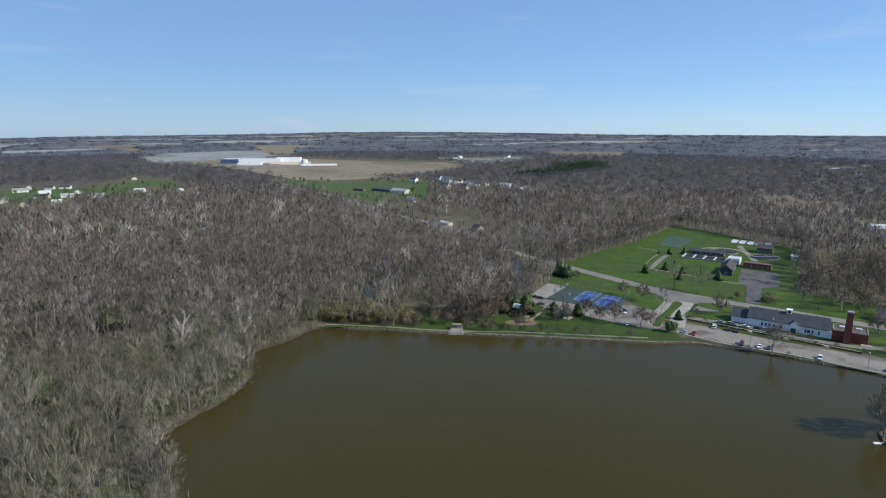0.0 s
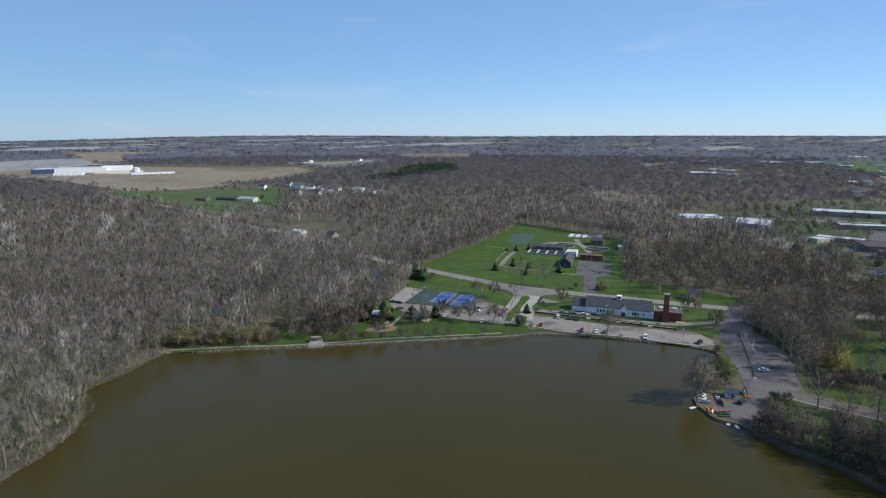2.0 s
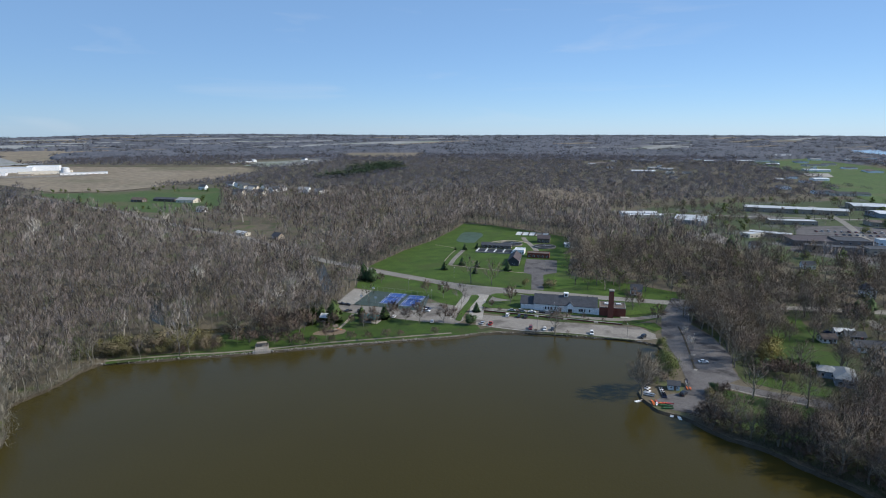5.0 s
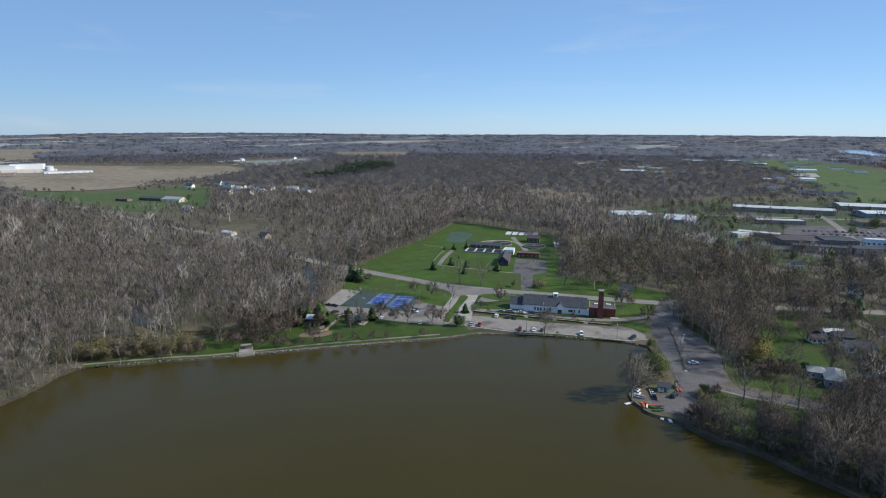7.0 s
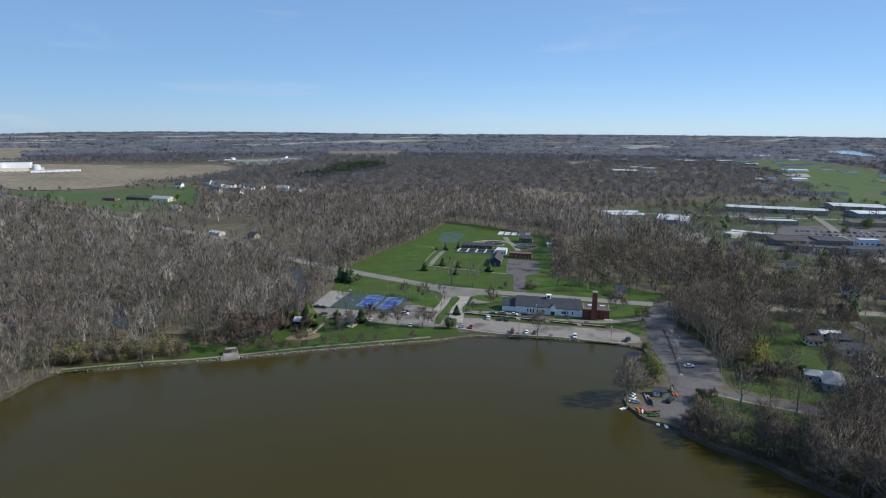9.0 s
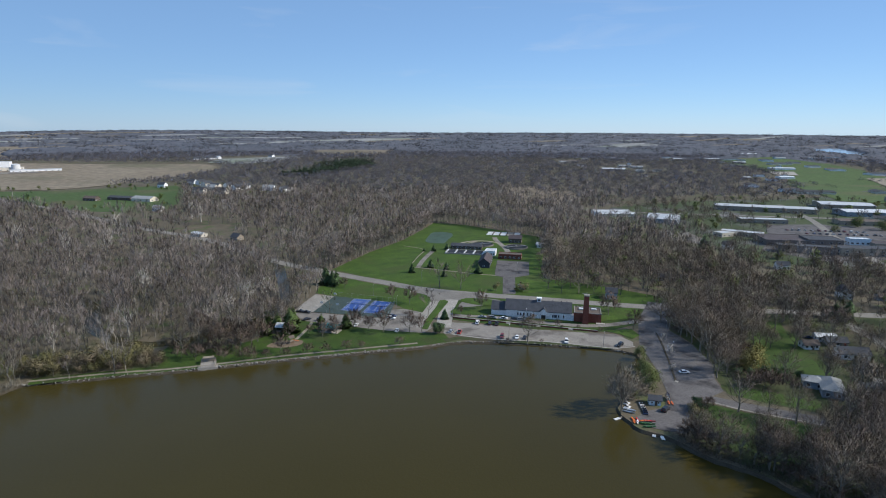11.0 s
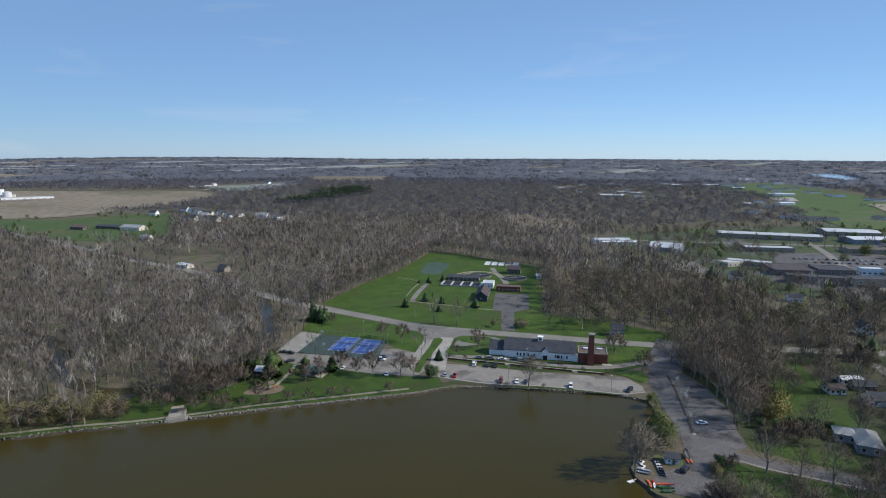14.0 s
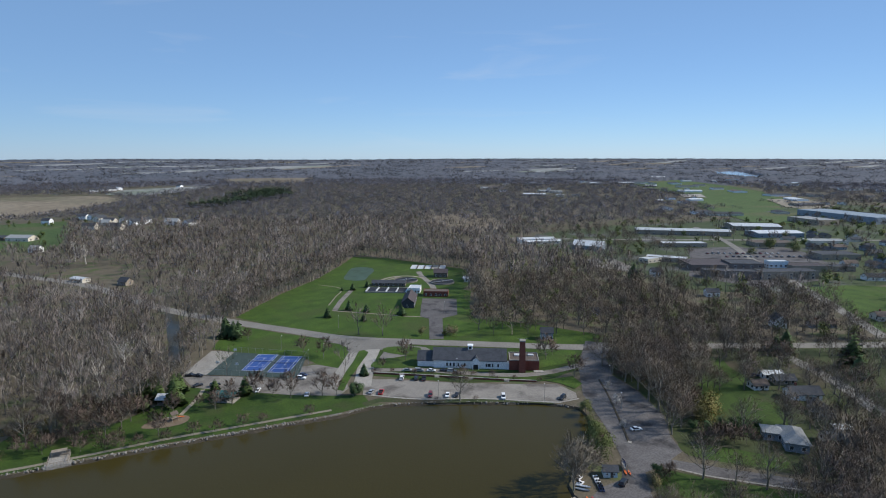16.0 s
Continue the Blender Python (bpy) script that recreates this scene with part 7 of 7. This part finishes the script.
def some(kinds, points, lo=0.85, hi=1.15):
    for p in points:
        s = rng.uniform(lo, hi) * (p[2] if len(p) > 2 else 1)
        plant(kinds[rng.integers(len(kinds))], p[0], p[1], s, rng.uniform(0, 360))


some(oak, ((63, 308, .7), (70, 308.5, .75), (57, 314, .6), (81.2, 315.5, .9), (94.4, 303.6, .95), (107.6, 298.5, .95), (113.4, 296.2, .9), (88, 309, .85), (160.6, 321, .8), (222.4, 258, 0.9), (226, 284, 0.95), (124.7, 348, .85), (117, 360, .7), (95, 398, .7), (27.6, 308), (16.8, 313, 1.1), (36, 318, .8), (72, 325, .6), (234, 288, .7), (145, 316, .45), (172, 285, .4), (186, 277, .4), (178, 291, .35)))
some(tall, ((158.9, 262.3, .95), (3.5, 315), (-4, 310), (10, 316), (44, 334), (36, 337), (52, 342, .9), (58, 392), (66, 398)))
some(brush, ((41.8, 288), (60, 285.5), (27, 289), (4.2, 304), (12, 303), (-14, 296), (19, 301), (-30, 297), (96, 281), (150, 268, .4), (165, 259, .4)))
some(brush, ((33, 288.6, 1.1), (52, 286.8, 1.2), (70, 284.6, 1.0), (22, 290.4, 1.2), (14, 295, 1.5), (2, 299, 1.6), (-4, 303, 1.7), (78, 285, .8), (9, 307, 1.6), (26, 296, 1.0)))
some(oak, ((40, 294, .8), (22, 303, 1.0), (12, 309, 1.1), (31, 313, .9), (5, 322, 1.2), (47, 313, .8)))
some(pine, ((77.6, 318, .8), (48.5, 320.5, 1.1), (49.5, 331.5, 1.0), (38, 338, .95), (66, 328, .6), (36, 322, .7), (43, 330, .8), (52, 336, .8)), 0.95, 1.05)
some(spruce, ((88.7, 407, 1.25), (92.5, 413, 1.1), (85, 411, 1.1), (171, 432, .66), (180, 421, .62), (152, 422, .62), (170, 402, .62), (198, 402, .85), (210, 492, .55), (133.4, 312, .55), (196, 489, .6), (188, 492, .4), (416, 395, 2.1), (232, 492, .5), (340, 227, 1.0), (347, 224, 0.9), (341, 187, 1.4), (292, 158.6, .8), (312, 142, .9), (366, 236, .9)), 0.95, 1.05)
some(arbor, ((119.6, 290.6, 1.25), (121.8, 291.0, 1.2)), 0.95, 1.05)
some(green, ((185, 204.5, 1.25), (176, 194, 1.2), (189.5, 211, .8), (197.7, 224.5, .8), (193, 217, .65), (201, 229, .5), (166, 191, .5), (300, 330, .8)))
some(blossom, ((224.8, 238.1, .85), (215.9, 224.4, .85), (201.8, 207.5, .8), (203.5, 348.5, .9)))
some(shrub, ((188.5, 354.5, 1.2), (204.5, 346, 1.3), (201, 348, 1.0)))
some(brush, [(139 + 8.0 * q, 312.5 - 6.4 * q + 2.2 * (q % 2), 0.42 + 0.12 * (q % 3)) for q in range(9)])
some(gold, ((233, 193, 1.2), (240, 196.5, 1.05), (236, 198, .9)))
some(pale, ((-117.8, 247), (-95, 560), (-146, 627), (-191, 665), (-226, 664), (-276, 498), (-330, 496), (-316, 619), (-105, 285, .8), (-60, 330, .8), (-30, 345, .9), (20, 350, .9), (8, 338, .8), (30, 365), (40, 380, .9)))
some(pale, [(rng.uniform(-420, 30), rng.uniform(400, 780)) for _ in range(28)], 0.8, 1.1)
some(shrub, ((-61, 304, 1.5), (-55, 302, 1.4), (-43, 304, 1.6), (-30, 304, 1.5), (-64.6, 312), (-58, 306), (-50, 305), (-46, 302), (-40, 301), (-33, 300), (-27, 302), (-20, 300), (-14, 304), (-9.3, 320), (-78, 322), (-70, 318), (-2, 314), (-38, 308), (-25, 310)))
some(shrub, ((30, 322), (22, 318), (-52, 312), (-18, 312), (8, 320), (33, 330), (-64, 306, 1.5), (-60, 310, 1.6), (-53, 308, 1.7), (-48, 309, 1.5), (-42, 311, 1.6), (-36, 306, 1.4), (-32, 311, 1.6), (-26, 306, 1.3), (-21, 307, 1.4), (-57, 314, 1.5), (-38, 315, 1.5), (-24, 314, 1.4), (-6, 331, 1.2), (2, 317, 1.1), ))
some(pine, ((-159, 211, 1.2), (-154, 206, .9), (-220, 301, 1.4), (-177, 288, 1.5), (-171, 292, 1.2), (-226, 306, 1.1)), 0.95, 1.05)
some(shrub, ((-84.8, 163), (-130, 165, 1.6), (-118, 195, 1.8), (-100, 215)))
some(green, ((-226.6, 312, 1.1), (-158.3, 213, 1.2), (-199.6, 322), (-180, 290, .9), (-140, 230, .8), (-250, 330), (-112, 150, .8), (-125, 178, .9), (-150, 190, .9), (-170, 250, .8), (-108, 130, .7), (-135, 205, .7), (-215, 280, .9)))

# thicket, bank and gardens east of the lake
HOUSE_XY = np.array([(h[0], h[1]) for h in H] + [(236, 169)])


def garden_spots(step, seed, poly, keep=7.5):
    p = np.array(poly, float)
    xy = spots(p[:, 0].min(), p[:, 0].max(), p[:, 1].min(), p[:, 1].max(), step, seed, 0.48)
    ok = inside(p, xy) & ~near_line(STREET[::2], xy, 6.5) & ~inside(YARD, xy) & ~inside(SHORE, xy) & ~near_line(ROAD[::3], xy, 8)
    ok &= ~near_line(np.array([(352, 240), (332, 200), (303, 158), (262, 112)]), xy, 7)
    ok &= ~inside([(276, 238), (289, 250), (308, 240), (295, 215), (281, 196), (275, 186), (257, 174), (239, 180), (241, 199), (256, 211), (270, 224)], xy)
    ok &= ~inside([(170, 158), (184, 178), (191, 178), (207, 159), (221, 143), (206, 126), (190, 130), (172, 147)], xy)
    ok &= ~inside([(206, 181), (210, 190), (236, 176), (246, 168), (250, 155), (236, 140), (222, 152), (210, 170)], xy)
    for q in HOUSE_XY:
        ok &= np.hypot(*(xy - q).T) > keep + 1
    return xy[ok]


THICKET = [(236, 212), (243, 255), (270, 279), (300, 286), (330, 274), (300, 250), (288, 250), (274, 240), (268, 224), (254, 212), (242, 202), (222, 197), (228, 207)]
_t = garden_spots(6.8, 41, THICKET)
_t = _t[np.argsort(np.hypot(_t[:, 0], _t[:, 1]))]
some(tall, _t[:45], 0.7, 1.05)
_far_thicket = _t[45:]
some(tall, garden_spots(7.6, 43, [(162, 150), (168, 160), (180, 152), (190, 130), (215, 100), (215, 40), (194, 58), (178, 104), (174, 122), (171, 135)]), 0.75, 1.2)
some(brush, garden_spots(4.0, 44, [(160, 150), (166, 158), (175, 140), (182, 118), (200, 60), (194, 56), (177, 104), (173, 122), (169, 135)]), 0.7, 1.3)
_south = garden_spots(9.4, 45, LAWN_SOUTH)
_south = np.concatenate([_south[_south[:, 1] > 132], (lambda q: q[q[:, 1] < 132])(garden_spots(7.2, 49, LAWN_SOUTH))])
_south = _south[~inside([(174, 166), (183, 176), (191, 176), (199, 165), (208, 153), (200, 148), (186, 152), (176, 158)], _south)]
some(brush, garden_spots(6.0, 48, THICKET), 0.8, 1.5)
some(brush, garden_spots(9.0, 46, [(172, 166), (178, 172), (186, 165), (180, 152), (170, 155)]), 0.8, 1.4)
_g = garden_spots(9.4, 42, [(241, 186), (300, 250), (330, 268), (440, 210), (460, 110), (340, 60), (250, 128), (222, 160)])
_g = _g[np.argsort(np.hypot(_g[:, 0], _g[:, 1]))]
some(tall, _g[:95], 0.7, 1.2)
_back = [crown_tree(330 + q, 13.5 + q, 5.6, 8, 2, 440, 1.3, 0.18, 3, low=0.2, thick=1.6, rise=0.25, stray=0.45, fill=0.5) for q in range(4)]
mixed_woods("garden_woods", _back, np.concatenate([_g[95:], _far_thicket, _south]), 59, "the bare trees between the farther houses", M_TWIG_EAST)
some(green, garden_spots(34.0, 47, [(241, 186), (300, 250), (440, 210), (460, 110), (340, 60), (250, 128)]), 0.6, 1.0)
some(tall, ((279, 206, .8), (270, 215, .8), (196.5, 167.5, 1.0), (209, 153, 1.0), (226.9, 138.1, 1.1), (217, 146, .7), (245, 138, .9), (260.5, 177, 1.0), (313.8, 188.3, .9)))
some(tall, ((242, 252, 1.35), (239, 241, 1.3), (237, 231, 1.35), (231, 220, 1.3), (226, 210, 1.25), (219, 200, 1.2), (245, 262, 1.3), (214, 194, 1.0), (222, 196, 1.0)))
# tall trees south of the street shade the lawns
some(tall, ((215, 139, 1.15), (222, 131, 1.2), (231, 127, 1.25), (239, 122, 1.2), (207, 132, 1.1), (214, 124, 1.2), (226, 118, 1.15), (199, 139, 1.0), (203, 124, 1.2), (196, 129, 1.1), (248, 118, 1.2), (234, 134, 1.1)))
# tall trees along the road and round the back lawn
some(tall, ((275, 270, 1.2), (284, 264, 1.3), (293, 259, 1.2), (302, 254, 1.3), (311, 250, 1.25), (320, 244, 1.2), (331, 240, 1.25), (288, 252, 1.1), (300, 245, 1.2), (313, 238, 1.15), (323, 231, 1.0), (342, 236, 1.1)))
some(tall, ((258, 222, 1.2), (266, 229, 1.15), (274, 237, 1.2), (281, 244, 1.1), (262, 216, 1.0), (270, 223, 1.1), (250, 214, 1.15), (248, 226, 1.25), (256, 234, 1.2), (264, 243, 1.25), (252, 245, 1.2), (262, 255, 1.2), (272, 250, 1.1)))
some(tall, ((252, 150, 1.1), (258, 146, 1.2), (246, 143, 1.0), (262, 152, 1.0), (240, 138, 1.2), (268, 146, 1.1), (255, 137, 1.2), (248, 131, 1.1), (275, 150, 1.0), (262, 138, 1.1), (233, 141, .8), (271, 139, 1.2), (280, 143, 1.1), (242, 150, .7)))
some(pine, ((352, 195, 1.75), (240, 146, .8), (250, 141, .9), (265, 143, .9)), 0.95, 1.05)
some(arbor, ((184.5, 176.2, .9), (182.6, 174.6, .75), (226, 187, 1.1), (231, 184, 1.2), (236, 183, 1.1), (241, 182.5, 1.0), (224, 192, 1.0), (247, 180, .9)), 0.9, 1.1)
some(green, ((258, 158, .5), (310, 262, 1.5), (340, 262, 1.3), (300, 272, 1.4), (282, 282, 1.1), (330, 290, 1.4), (365, 280, 1.4), (395, 300, 1.5), (440, 290, 1.4), (420, 350, 1.5), (355, 330, 1.3)))
some(tan, ((258, 392, 1.1), (266, 404, 1.25), (274, 418, 1.2), (282, 432, 1.25), (262, 380, 1.1), (252, 372, .95), (272, 398, 1.2), (286, 445, 1.15), (279, 412, 1.1)), 0.9, 1.1)
some(tall, ((203, 160, .8), (214, 143, .8), (222, 133, .9), (190, 150, .7), (236, 150, .8)), 0.9, 1.1)
some(tall, [(p[0] + 4.0 + 5 * (q % 3), p[1], 1.1) for q, p in enumerate(_east_shore[_east_shore[:, 1] < 132][::5])], 0.85, 1.1)
some(tall, ((165.5, 158.5, .75), (168, 154.5, .8), (163.5, 155, .7), (170.5, 159, .65), (170, 149, .75), (178, 141, .9), (186, 150, .7), (176, 133, 1.0), (184, 128, 1.05)))
some(brush, ((180.5, 199, 1.4), (171, 192, 1.2), (182, 201, 1.2), (163.5, 191, 1.1), (160, 189.5, .8), (161.5, 160, 1.3), (163.5, 158.5, 1.5), (165.5, 160.5, 1.4), (167.5, 162, 1.2), (164.5, 155.5, 1.6), (167, 157, 1.5), (166.5, 153, 1.5), (169, 151, 1.3), (186, 176), (189, 174.5), (184, 173), (191, 176.3, .7)), 0.8, 1.0)
some(shrub, ((180.4, 173.7, .9), (178.5, 171.5, .8)), 0.9, 1.0)
some(brush, ((221, 181.5, 1.5), (224.5, 179, 1.6), (228, 177, 1.5), (231.5, 174.5, 1.5), (226, 182, 1.3)), 0.9, 1.1)
some(tall, ((283, 232, .9), (291, 238, .8), (297, 231, .75), (276, 226, .7), (268, 217, .9), (269, 211.5, .8), (286.5, 209, 1.0), (256.2, 174.2, 1.0)), 0.95, 1.05)
some(tan, ((154.2, 184.2, 1.3), (157.5, 188.3, 1.0), (160.5, 190, .85), (169.5, 143.5, .7), (175, 137.5, .75)), 0.95, 1.05)
some(green, ((465, 329, 1.5), (697, 444, 2.0), (701, 418, 1.9), (343, 251, 1.2), (291, 287, 1.2), (852, 433, 1.8), (407, 220, 1.2), (460, 356, 1.2), (518, 503, 1.3), (640, 430, 1.2), (575, 320, 1.1)))
for k in (tan, oak, tall, pale, spruce, pine, arbor, green, shrub, brush, gold, blossom):
    for root in k:
        discard(root)

# town trees and pine stands, too many and too far to count
_xy = spots(400, 1560, 230, 800, 14.5, 51)
BUILT = np.array([(t[0], t[1], t[3] * 0.5, t[4] * 0.5 + 3, t[2]) for t in T])
_ok = inside(TOWN, _xy) & ~inside(LAWN_TOWN, _xy) & ~inside([(614, 493), (679, 470), (660, 389), (560, 318), (490, 325), (478, 387), (540, 430)], _xy) & ~inside(PASTURE, _xy) & ~inside([(560, 425), (640, 480), (720, 440), (700, 400), (640, 345), (590, 400)], _xy)
for bx, by, hl, hw, ang in BUILT:
    c, s = math.cos(radians(ang)), math.sin(radians(ang))
    d = _xy - (bx, by)
    _ok &= ~((np.abs(d @ (c, s)) < hl + 5) & (np.abs(d @ (-s, c)) < hw + 5))
for line_ in ([(424, 210), (475, 262), (520, 310), (600, 400), (700, 500), (800, 620)], [(520, 640), (640, 560), (720, 510), (850, 430), (1000, 340)]):
    _ok &= ~near_line(np.array(line_, float), _xy, 10)
_pick = np.random.default_rng(3).random(len(_xy))
_far = spots(900, 2000, 380, 1250, 20, 57)
_far = _far[(inside(PASTURE, _far) & (np.sin(_far[:, 0] / 37) * np.cos(_far[:, 1] / 51) > 0.55) | (inside(TOWN, _far) & (_far[:, 0] > 900))) & (np.sin(_far[:, 0] / 90) + np.sin(_far[:, 1] / 60 + 1) > 0.7)]
woods("field_trees", L3, _far, 58, M_TWIG_HAZED_FAR, "rows of bare trees among the fields", 0.4, 0.9)
_near = _xy[:, 0] < 640
mixed_woods("near_town_trees", EAST, _xy[_ok & (_pick < 0.7) & _near], 24, "bare and budding trees in front of the town", M_TWIG_EAST, 0.5, 1.0)
mixed_woods("town_trees", L2, _xy[_ok & (_pick < 0.4) & ~_near], 14, "bare trees between the town buildings", M_TWIG_EAST, 0.4, 0.95)
_bush = [(lambda a: (a[2], a[3]))(bushy(400 + q, 9, 5.0, 120, 1.3)) for q in range(4)]
woods("town_leafing_trees", _bush, _xy[_ok & (_pick > 0.88)], 15, M_BUD, "fresh green trees between the town buildings", 0.6, 1.1)
_fir = [(lambda a: (a[2], a[3]))(evergreen(410 + q, 14, 4.5, 7, 12)) for q in range(4)]
_xy = spots(150, 500, 1330, 1800, 12, 52)
woods("pine_stand", _fir, _xy[near_line(PINE_ROWS[0], _xy, 44) | near_line(PINE_ROWS[1], _xy, 40)], 16, M_PINE_FAR, "distant dark green pine stand", 1.15, 1.5)
_xy = spots(-760, 200, 740, 1240, 30, 53, 0.5)
_k = (inside(GREEN_WEST, _xy) | near_line(np.array(BARN_FIELD + BARN_FIELD[:1], float), _xy, 32) | near_line(np.array([(-60, 1180), (30, 1130), (130, 1040)], float), _xy, 60))
woods("meadow_trees", _bush, _xy[_k & (np.random.default_rng(5).random(len(_xy)) < 0.5)], 17, M_BUD, "leafing trees round the houses", 0.5, 0.9)
woods("meadow_firs", _fir, _xy[_k & (np.random.default_rng(6).random(len(_xy)) < 0.25)] + 6, 18, M_NEEDLE, "dark firs round the houses", 0.4, 0.7)
